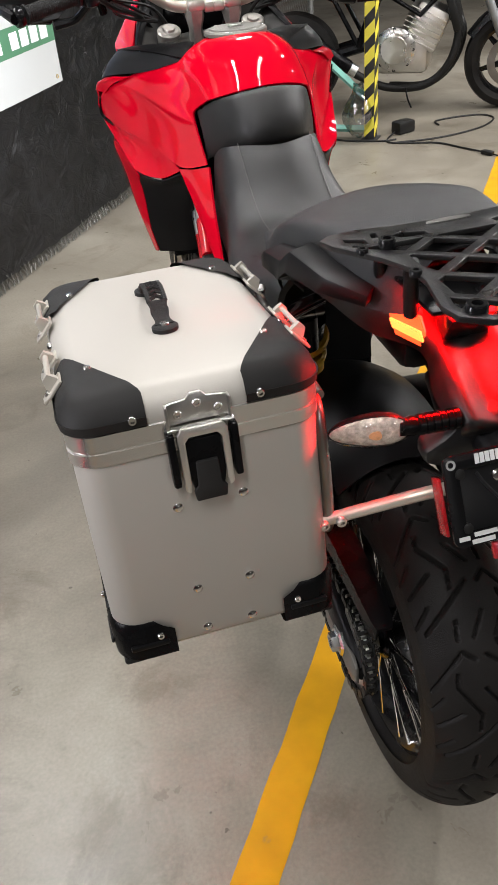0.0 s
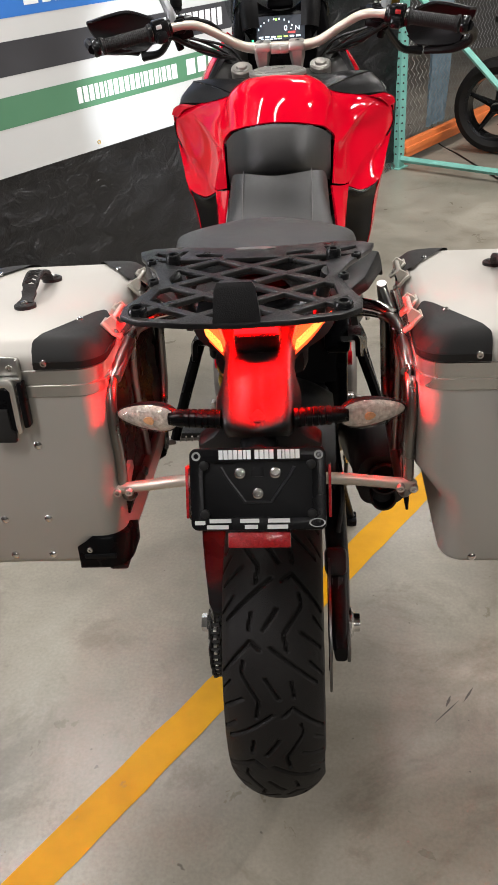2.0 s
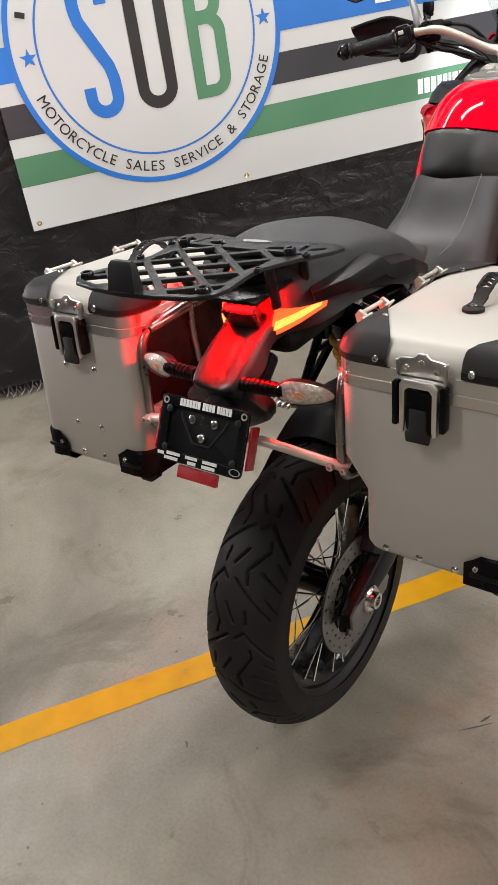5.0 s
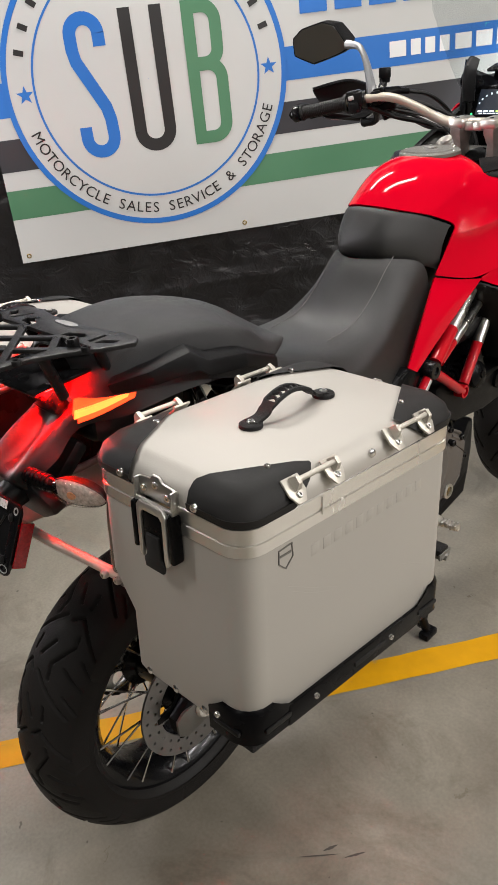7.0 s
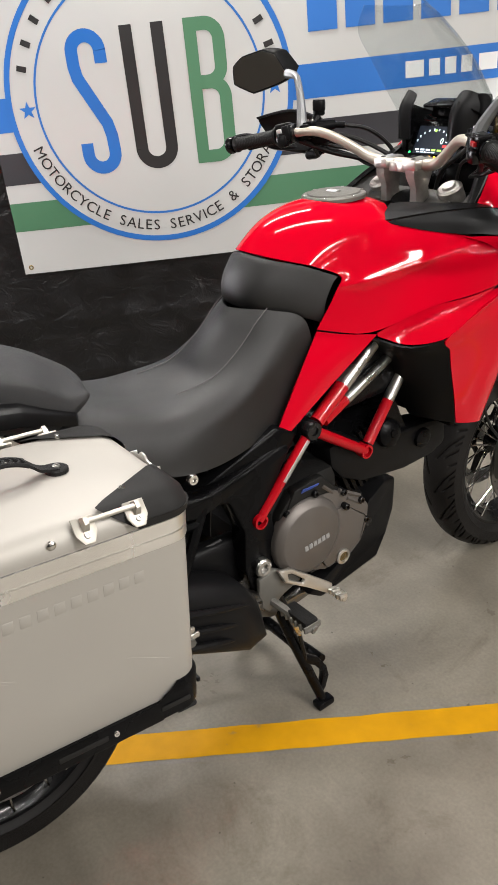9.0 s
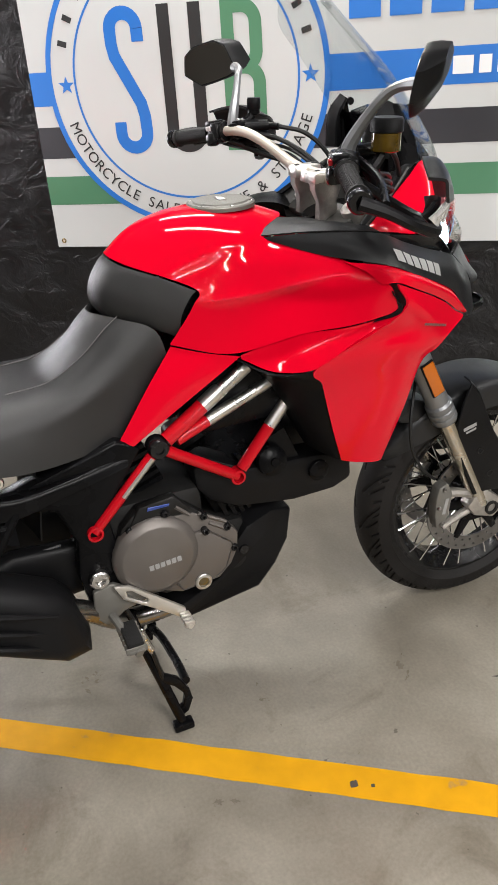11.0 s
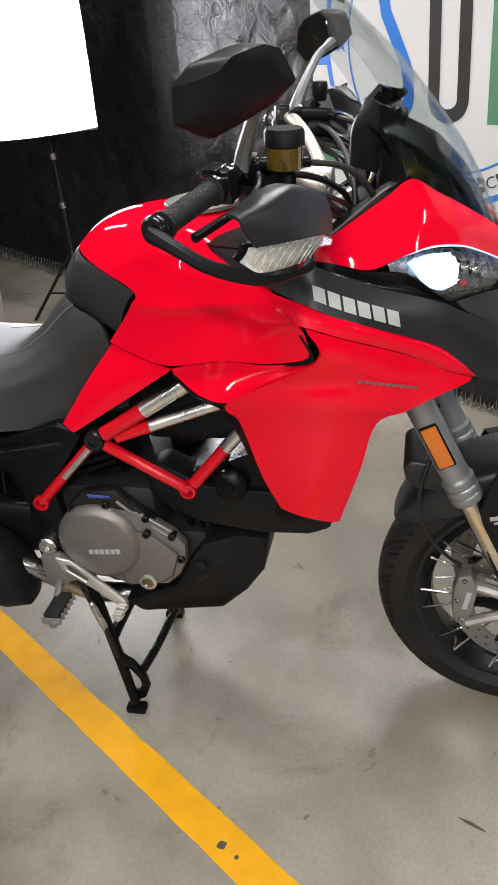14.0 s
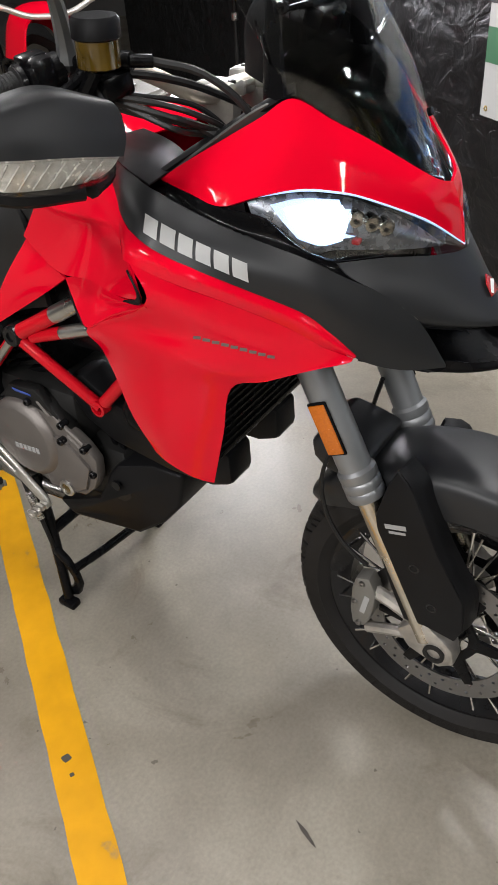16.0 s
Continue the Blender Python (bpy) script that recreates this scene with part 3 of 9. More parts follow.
def strip(name, u0, u1, z0, z1, material, parent, d, label=""):
    bm = B()
    n = max(2, int((u1 - u0) / 0.04))
    nz = max(2, int((z1 - z0) / 0.06))
    quads(bm, [[bw(u0 + (u1 - u0) * j / n, z0 + (z1 - z0) * i / nz + tilt(u0 + (u1 - u0) * j / n), d) for j in range(n + 1)] for i in range(nz + 1)])
    return part(name, bm, material, parent, label)


banner = thing("banner", "white vinyl shop banner with blue, charcoal and green stripes", "banner")
strip("vinyl_sheet", BU0, BU1, 0.695, 1.93, VINYLW, banner, 0.0, "white vinyl sheet")
strip("stripe", BU0, BU1, 1.247, 1.368, VINYLB, banner, 0.001, "blue stripe")
strip("stripe", BU0, BU1, 1.052, 1.170, VINYLK, banner, 0.001, "charcoal stripe")
strip("stripe", BU0, BU1, 0.870, 0.982, VINYLG, banner, 0.001, "green stripe")
CX, CZ = 0.588, 1.325


def ring(name, r0, r1, material, d, label=""):
    bm = B()
    n = 96
    k = 6
    quads(bm, [[bw(CX + (r0 + (r1 - r0) * i / k) * math.cos(2 * math.pi * j / n), CZ + (r0 + (r1 - r0) * i / k) * math.sin(2 * math.pi * j / n), d) for j in range(n + 1)] for i in range(k + 1)])
    return part(name, bm, material, banner, label)


ring("disc", 0.001, 0.527, VINYLW, 0.002, "white round field")
ring("ring", 0.525, 0.546, VINYLB, 0.003, "blue ring")
ring("ring", 0.428, 0.436, VINYLB, 0.003, "thin blue ring")


def stroke(name, pts, w, material, d=0.003, label=""):
    """A flat painted stroke of even width on the banner."""
    bm = B()
    P = [V((q[0], q[1], 0)) for q in pts]
    rows = []
    for i, q in enumerate(P):
        a = (P[min(i + 1, len(P) - 1)] - P[max(i - 1, 0)]).normalized()
        s = V((-a.y, a.x, 0)) * w / 2
        rows.append([bw(q.x + s.x, q.y + s.y, d), bw(q.x - s.x, q.y - s.y, d)])
    quads(bm, rows)
    return part(name, bm, material, banner, label)


def arc(cx, cz, rx, rz, a0, a1, n=14):
    return [(cx + rx * math.cos(radians(a0 + (a1 - a0) * k / n)), cz + rz * math.sin(radians(a0 + (a1 - a0) * k / n))) for k in range(n + 1)]


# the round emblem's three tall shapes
sw = 0.046
x0 = 0.372
stroke("emblem_shape", [(x0 + 0.052, 1.455), (x0 + 0.052, 1.50)] + arc(x0, 1.50, 0.052, 0.052, 0, 180) + [(x0 - 0.052, 1.45), (x0 - 0.045, 1.41), (x0 + 0.04, 1.245), (x0 + 0.05, 1.20), (x0 + 0.052, 1.15)] + arc(x0, 1.138, 0.052, 0.052, 0, -180) + [(x0 - 0.052, 1.18)], sw, VINYLB, label="blue winding shape")
x0 = 0.588
stroke("emblem_shape", [(x0 - 0.058, 1.572), (x0 - 0.058, 1.14)] + arc(x0, 1.14, 0.058, 0.055, 180, 360) + [(x0 + 0.058, 1.572)], sw, INKK, label="black open loop shape")
x0 = 0.765
stroke("emblem_shape", [(x0, 1.065), (x0, 1.574)], sw, VINYLG, 0.003, "green upright of the double loop")
stroke("emblem_shape", [(x0 + .02, 1.551), (x0 + .05, 1.551)] + arc(x0 + .052, 1.496, .050, .055, 90, 0) + [(x0 + .102, 1.415)] + arc(x0 + .050, 1.405, .052, .050, 0, -90) + [(x0 + .02, 1.355)], sw, VINYLG, 0.0034, "green upper loop")
stroke("emblem_shape", [(x0 + .02, 1.352), (x0 + .05, 1.352)] + arc(x0 + .055, 1.298, .054, .054, 90, 0) + [(x0 + .109, 1.150)] + arc(x0 + .055, 1.142, .054, .054, 0, -90) + [(x0 + .02, 1.088)], sw, VINYLG, 0.0038, "green lower loop")
for su in (0.119, 1.062):
    bm = B()
    vs = [bm.verts.new(bw(su + (0.034 if k % 2 == 0 else 0.0135) * math.sin(math.pi * k / 5), 1.318 + (0.034 if k % 2 == 0 else 0.0135) * math.cos(math.pi * k / 5), 0.003)) for k in range(10)]
    bm.faces.new(vs)
    part("star", bm, VINYLB, banner)


def on_ring(ch, ang, r, size, name="lettering"):
    """One sign on the ring, its foot to the outside at the bottom."""
    a = radians(ang)
    q = bw(CX + r * math.cos(a), CZ + r * math.sin(a), 0.0035)
    up = -(WU * math.cos(a) + V((0, 0, 1)) * math.sin(a))
    right = up.cross(WN)
    m = Matrix((right, up, WN)).transposed().to_4x4()
    m.translation = q
    return words(name, ch, size, m, INKK, banner)


text = "MOTORCYCLE SALES SERVICE & STORAGE"
wide = {"M": 1.35, "O": 1.15, "C": 1.05, "G": 1.15, "I": 0.5, "L": 0.85, "E": 0.9, "S": 0.9, "&": 1.2, " ": 0.9, "Y": 1.0, "T": 0.95, "R": 1.0, "V": 1.05, "A": 1.08}
total = sum(wide[c] for c in text)
a0, a1 = 196.5, 343.0
run = 0
for ch in text:
    w = wide[ch]
    if ch != " ":
        on_ring(ch, a0 + (a1 - a0) * (run + w / 2) / total, 0.501, 0.058)
    run += w
# name along the ring's upper half, as bars
for k in range(15):
    if k in (7, 12):
        continue
    ang = 163.5 - k * 10.5
    a = radians(ang)
    bm = B()
    for dz in (0,):
        box(bm, (0, 0, 0), (0.020, 0.036, 0.0006))
    ob = part("lettering_bar", bm, INKK, banner)
    up = (WU * math.cos(a) + V((0, 0, 1)) * math.sin(a))
    m = Matrix((up.cross(WN), up, WN)).transposed().to_4x4()
    m.translation = bw(CX + 0.482 * math.cos(a), CZ + 0.482 * math.sin(a), 0.0035)
    ob.matrix_local = m


def bars(u0, u1, z0, z1, widths, material, gap=0.28):
    """Unreadable or withheld writing as plain bars."""
    tot = sum(widths) + gap * (len(widths) - 1)
    k = (u1 - u0) / tot
    u = u0
    for w in widths:
        if w > 0:
            strip("lettering_bar", u, u + w * k, z0, z1, material, banner, 0.0025)
        u += (w + gap) * k


bars(1.20, 2.70, 1.475, 1.70, [1, 1, 1, 1, 1, 1, 1, -0.3, 1, 1, 1, 1], VINYLB)
bars(1.56, 2.62, 1.280, 1.338, [1, .6, .6, .6, -0.2, 1, 1, 1, 1, 1, 1, -0.2, 1, 1, 1], WHITEINK)
bars(2.28, 2.70, 1.075, 1.150, [1, 1, 1, -0.3, 1, 1, 1, -0.3, 1, 1, 1, 1], WHITEINK)
bars(1.745, 2.352, 0.893, 0.955, [1, 1, 1, .8, .8, .5, 1, 1, 1, 1, 1, 1, .5, 1, 1, 1, .4, 1, 1, 1.4], WHITEINK)
bars(2.42, 2.72, 0.893, 0.960, [1, 1, 1, 1], WHITEINK)
for k in range(4):
    gu = [0.0, 0.905, 1.82, 2.735][k]
    bm = B()
    lathe(bm, [(-0.001, 0.010), (0.002, 0.0095), (0.0028, 0.0075), (0.002, 0.0055), (-0.001, 0.005)], bw(gu, 0.722 + tilt(gu)), WN, 20)
    part("eyelet", bm, BRASS, banner, "brass eyelet")

# ---- motorcycle ----
RA, FA = V((0, -0.042, 0.335)), V((0, 1.605, 0.331))
bike = thing("motorcycle", "glossy red touring motorcycle with black trim on its centre stand", "motorcycle")


def dist_seg(px, py, a, b):
    dx, dy = b[0] - a[0], b[1] - a[1]
    t = np.clip(((px - a[0]) * dx + (py - a[1]) * dy) / (dx * dx + dy * dy + 1e-12), 0, 1)
    return np.hypot(px - a[0] - t * dx, py - a[1] - t * dy)


def tyre_mesh(R, half, rim_r, grooves, period, na, ns=76):
    """A tyre round the x axis; grooves are polylines (along, across) in metres within one period, cut into the crown."""
    prof = []
    for i in range(ns + 1):
        f = -1 + 2 * i / ns
        ang = f * 1.18
        prof.append((half * math.sin(ang) / math.sin(1.18) * 1.0, R - half * 0.92 * (1 - math.cos(ang)) , f))
    arcs = [0.0]
    for p, q in zip(prof, prof[1:]):
        arcs.append(arcs[-1] + math.hypot(q[0] - p[0], q[1] - p[1]))
    mid = arcs[-1] / 2
    across = np.array([s - mid for s in arcs])
    along = np.arange(na) / na * 2 * math.pi * R
    reps = round(2 * math.pi * R / period)
    per = 2 * math.pi * R / reps
    L, S = np.meshgrid(np.mod(along, per), across, indexing="ij")
    depth = np.zeros_like(L)
    for line, wdt in grooves:
        for sgn, shift in ((1, 0.0), (-1, per / 2)):
            for a, b in zip(line, line[1:]):
                for k in (-1, 0, 1):
                    d = dist_seg(L, S, (a[0] + shift + k * per, sgn * a[1]), (b[0] + shift + k * per, sgn * b[1]))
                    depth = np.maximum(depth, np.clip(1.25 - d / (wdt * 0.5), 0, 1))
    rows = []
    lip = [(half * 0.97, R - half * 0.92), (half * 1.0, R - half * 1.02), (half * 0.97, rim_r + 0.020), (half * 0.86, rim_r + 0.006), (half * 0.74, rim_r)]
    for i in range(na):
        a = 2 * math.pi * i / na
        r = []
        ring_pts = [(-x, q) for x, q in reversed(lip)]
        ring_pts += [(prof[j][0], prof[j][1] - 0.0075 * depth[i, j]) for j in range(2, ns - 1)]
        ring_pts += lip
        for x, q in ring_pts:
            r.append((x, q * math.cos(a), q * math.sin(a)))
        rows.append(r)
    nv = len(rows[0])
    verts = [q for r in rows for q in r]
    faces = [(i * nv + j, i * nv + j + 1, ((i + 1) % na) * nv + j + 1, ((i + 1) % na) * nv + j) for i in range(na) for j in range(nv - 1)]
    me = bpy.data.meshes.new("tyre")
    me.from_pydata(verts, [], faces)
    me.polygons.foreach_set("use_smooth", [True] * len(faces))
    me.set_sharp_from_angle(angle=radians(50))
    me.materials.append(RUBBER)
    return me


def wheel(name, at, R, half, rim_r, rim_half, grooves, period, na, spokes, hub_half, hub_r):
    wh = part(name, hub_bm(hub_half, hub_r), GLOSSBLACK, bike, "black spoked wheel")
    wh.location = at
    ty = new("tyre", tyre_mesh(R, half, rim_r, grooves, period, na))
    ty.parent = wh
    tagged(ty, "black road tyre with angled tread grooves")
    bm = B()
    h = rim_half
    lathe(bm, [(-h, rim_r + 0.010), (-h + 0.006, rim_r + 0.011), (-h + 0.010, rim_r - 0.004), (-h * 0.55, rim_r - 0.020), (0, rim_r - 0.024), (h * 0.55, rim_r - 0.020), (h - 0.010, rim_r - 0.004), (h - 0.006, rim_r + 0.011), (h, rim_r + 0.010),
               (h + 0.002, rim_r - 0.006), (h - 0.004, rim_r - 0.016), (h * 0.6, rim_r - 0.036), (0, rim_r - 0.040), (-h * 0.6, rim_r - 0.036), (-h + 0.004, rim_r - 0.016), (-h - 0.002, rim_r - 0.006)], (0, 0, 0), (1, 0, 0), 72, True)
    part("rim", bm, GLOSSBLACK, wh, "gloss black wheel rim")
    # crossed spokes, hooked at the rim's edge
    for s in (1, -1):
        bm = B()
        a0 = 0.30
        p0 = V((s * hub_half * 0.8, hub_r * math.cos(a0), hub_r * math.sin(a0)))
        p1 = V((s * (h - 0.004), (rim_r - 0.014), 0))
        tube(bm, [p0, p0.lerp(p1, 0.8), p1], [0.0022, 0.0022, 0.0034], 6, 1)
        first = part("spoke", bm, CHROME, wh, "polished steel spoke")
        bm = B()
        p0b = V((s * hub_half * 0.8, hub_r * math.cos(-a0), hub_r * math.sin(-a0)))
        tube(bm, [p0b, p0b.lerp(p1, 0.8), p1], [0.0022, 0.0022, 0.0034], 6, 1)
        second = part("spoke", bm, CHROME, wh, "polished steel spoke")
        n = spokes // 4
        for k in range(n):
            for src, sh in ((first, 0.0), (second, 0.5)):
                m = Matrix.Rotation(2 * math.pi * (k + sh * 0.72 + (0.25 if s < 0 else 0)) / n, 4, "X")
                if k == 0:
                    src.matrix_local = m
                else:
                    again(src, wh, m)
    return wh


def hub_bm(hw, r):
    bm = B()
    lathe(bm, [(-hw, 0.016), (-hw, r * 0.7), (-hw * 0.86, r), (-hw * 0.72, r), (-hw * 0.6, r * 0.62), (0, r * 0.55), (hw * 0.6, r * 0.62), (hw * 0.72, r), (hw * 0.86, r), (hw, r * 0.7), (hw, 0.016)], (0, 0, 0), (1, 0, 0), 36)
    return bm


def brake_disc(parent, x, r0, r1, holes_n, rows_n=2):
    bm = B()
    out = [(r1 * math.cos(2 * math.pi * k / 72), r1 * math.sin(2 * math.pi * k / 72)) for k in range(72)]
    inn = [(r0 * math.cos(2 * math.pi * k / 48), r0 * math.sin(2 * math.pi * k / 48)) for k in range(48)]
    hs = [inn]
    for q in range(rows_n):
        rr = r0 + (r1 - r0) * (q + 0.65) / (rows_n + 0.3)
        for k in range(holes_n):
            a = 2 * math.pi * (k + 0.5 * q) / holes_n
            hs.append([(rr * math.cos(a) + 0.0034 * math.cos(math.pi * j / 4), rr * math.sin(a) + 0.0034 * math.sin(math.pi * j / 4)) for j in range(8)])
    prism(bm, out, (x - 0.0022, 0, 0), (0, 1, 0), (0, 0, 1), 0.0045, 0, hs)
    d = part("brake_disc", bm, DISC, parent, "drilled steel brake disc")
    bm = B()
    star = []
    for k in range(6):
        a = 2 * math.pi * k / 6
        for rr, da in ((r0 + .008, -.07), (r0 + .008, .07), (r0 * .58, .22), (r0 * .56, .52), (r0 * .58, .83)):
            star.append((rr * math.cos(a + da), rr * math.sin(a + da)))
    hole = [(r0 * .42 * math.cos(2 * math.pi * k / 30), r0 * .42 * math.sin(2 * math.pi * k / 30)) for k in range(30)]
    prism(bm, star, (x - .0035, 0, 0), (0, 1, 0), (0, 0, 1), .007, .001, [hole])
    part("disc_carrier", bm, BLACK, parent, "black disc carrier")
    return d


REAR_GROOVES = [([(0.060, 0.092), (0.028, 0.062), (0.000, 0.034), (0.014, 0.018)], 0.0062), ([(0.034, 0.047), (0.054, 0.051), (0.100, 0.021), (0.128, 0.026)], 0.0056), ([(0.126, 0.090), (0.098, 0.050)], 0.0056), ([(0.188, 0.080), (0.122, 0.0)], 0.0062), ([(0.178, 0.032), (0.205, 0.037)], 0.0056), ([(0.148, 0.066), (0.176, 0.094)], 0.005), ([(0.072, 0.074), (0.098, 0.098)], 0.005), ([(0.060, 0.010), (0.094, -0.012)], 0.0052)]
rear_wheel = wheel("rear_wheel", RA, 0.320, 0.086, 0.222, 0.066, REAR_GROOVES, 0.212, 1000, 40, 0.075, 0.055)
FRONT_GROOVES = [([(0.000, 0.064), (0.035, 0.036), (0.082, 0.010)], 0.0062), ([(0.045, 0.062), (0.075, 0.032)], 0.0055), ([(0.020, 0.066), (0.034, 0.050)], 0.005), ([(0.086, 0.066), (0.098, 0.046)], 0.005)]
front_wheel = wheel("front_wheel", FA, 0.329, 0.060, 0.246, 0.045, FRONT_GROOVES, 0.11, 720, 40, 0.06, 0.042)
brake_disc(front_wheel, 0.073, 0.118, 0.160, 30, 2)
brake_disc(front_wheel, -0.073, 0.118, 0.160, 30, 2)
brake_disc(rear_wheel, 0.098, 0.088, 0.1325, 26, 2)


def bolt(bm, at, axis, r, h=0.004):
    lathe(bm, [(-0.002, r), (h * 0.6, r), (h, r * 0.8), (h, r * 0.45), (h * 0.4, r * 0.4)], at, axis, 12)


# --- red bodywork ---
tank_cols = [
    [(0, .706, 1.126), (.06, .724, 1.117), (.105, .785, 1.096), (.131, .852, 1.064), (.131, .820, 1.015), (.127, .780, .966)],
    [(0, .755, 1.172), (.065, .79, 1.158), (.112, .85, 1.125), (.142, .905, 1.068), (.148, .878, 1.008), (.148, .839, .947)],
    [(0, .85, 1.193), (.07, .87, 1.182), (.122, .915, 1.14), (.155, .960, 1.078), (.168, .945, 1.009), (.173, .911, .933)],
    [(0, .95, 1.192), (.07, .95, 1.182), (.120, .965, 1.15), (.173, 1.018, 1.089), (.199, 1.022, 1.021), (.216, 1.021, .970)],
    [(0, 1.02, 1.182), (.065, 1.005, 1.174), (.118, .992, 1.146), (.195, 1.068, 1.099), (.245, 1.106, 1.041), (.262, 1.105, .980)],
    [(0, 1.08, 1.155), (.05, 1.06, 1.156), (.122, 1.005, 1.138), (.220, 1.115, 1.100), (.297, 1.18, 1.060), (.298, 1.192, 1.008)],
]
bm = B()
# a firmer edge along the sides of the hump
mix = lambda p, q, k, out=0: tuple(a + (b - a) * k + (out if i == 0 else 0) for i, (a, b) in enumerate(zip(p, q)))
dent = lambda q, k: (q[0], q[1], q[2] - k)
tank_cols = [c[:3] + [dent(mix(c[2], c[3], .16), k), dent(c[3], -k * .3), mix(c[3], c[4], .33, out * .75), mix(c[3], c[4], .43, out), mix(c[3], c[4], .56, out * .5), c[4], c[5]]
             for c, out, k in zip(tank_cols, (.002, .007, .009, .010, .008, 0), (0, .006, .011, .014, .012, .003))]
full = [flip(list(reversed(col)), -1)[:-1] + col for col in tank_cols]
skin(bm, full, 6, 8, 0.004, 2, bspl)
tank = part("fuel_tank", bm, RED, bike, "glossy red fuel tank cover", 60)
bm = B()
lathe(bm, [(-0.004, 0.070), (0.003, 0.070), (0.006, 0.067), (0.006, 0.058), (0.009, 0.056), (0.0095, 0.030), (0.0095, 0.0)], (0, .955, 1.192), (0, 0.02, 1), 48)
part("fuel_cap", bm, YOKE, tank, "grey metal round fuel cap")
bm = B()
for k in range(6):
    a = 2 * math.pi * k / 6
    bolt(bm, (0.063 * math.cos(a), .955 + 0.063 * math.sin(a), 1.1975), (0, 0, 1), 0.004, 0.002)
    part("cap_bolt", bm, STEEL, tank)
    bm = B()
box(bm, (0, .955, 1.2025), (0.03, 0.014, 0.004), 0.0015)
part("cap_fitting", bm, STEEL, tank)


def both(fn):
    for s in (1, -1):
        fn(s)


def nose_flip(pts, s):
    """Mirrors the nose about its own middle, which stands a little to the left."""
    return [(q[0] if s > 0 else -q[0] - .04 * min(1, max(0, (q[1] - 1.2) / .3)), q[1], q[2]) for q in pts]


TRIM_TOP = [(.122, .990, 1.143), (.170, 1.06, 1.150), (.213, 1.12, 1.152), (.243, 1.184, 1.146), (.232, 1.244, 1.118), (.215, 1.307, 1.092), (.184, 1.390, 1.060), (.158, 1.429, 1.033), (.123, 1.476, 1.000), (.090, 1.518, .953), (.063, 1.553, .880)]
TRIM_MID = [(.122, .9905, 1.1415), (.184, 1.068, 1.133), (.240, 1.13, 1.130), (.270, 1.190, 1.119), (.260, 1.245, 1.093), (.236, 1.315, 1.062), (.198, 1.392, 1.025), (.175, 1.430, .994), (.146, 1.470, .957), (.108, 1.513, .917), (.064, 1.554, .878)]
TRIM_LOW = [(.122, .991, 1.140), (.196, 1.076, 1.112), (.258, 1.14, 1.103), (.288, 1.196, 1.089), (.276, 1.245, 1.064), (.240, 1.320, 1.027), (.197, 1.391, .986), (.177, 1.425, .951), (.158, 1.456, .911), (.115, 1.505, .884), (.063, 1.553, .874)]
NOSE_LOW = [(.205, 1.173, 1.143), (.218, 1.231, 1.136), (.222, 1.281, 1.128), (.210, 1.331, 1.144), (.174, 1.375, 1.149), (.144, 1.412, 1.142), (.114, 1.441, 1.128), (.046, 1.496, 1.085), (-.022, 1.534, 1.031)]
NOSE_MID = [(.206, 1.175, 1.146), (.208, 1.225, 1.156), (.199, 1.275, 1.168), (.184, 1.320, 1.186), (.158, 1.362, 1.200), (.127, 1.402, 1.183), (.095, 1.438, 1.160), (.034, 1.499, 1.111), (-.022, 1.526, 1.075)]
NOSE_TOP = [(.204, 1.175, 1.147), (.190, 1.215, 1.172), (.168, 1.262, 1.200), (.150, 1.305, 1.225), (.134, 1.343, 1.247), (.104, 1.386, 1.217), (.070, 1.430, 1.185), (.018, 1.494, 1.133), (-.020, 1.508, 1.118)]
GROOVE = [(.310, 1.186, 1.066), (.288, 1.242, 1.038), (.250, 1.305, 1.005), (.211, 1.370, .967), (.187, 1.411, .936), (.162, 1.450, .914)]


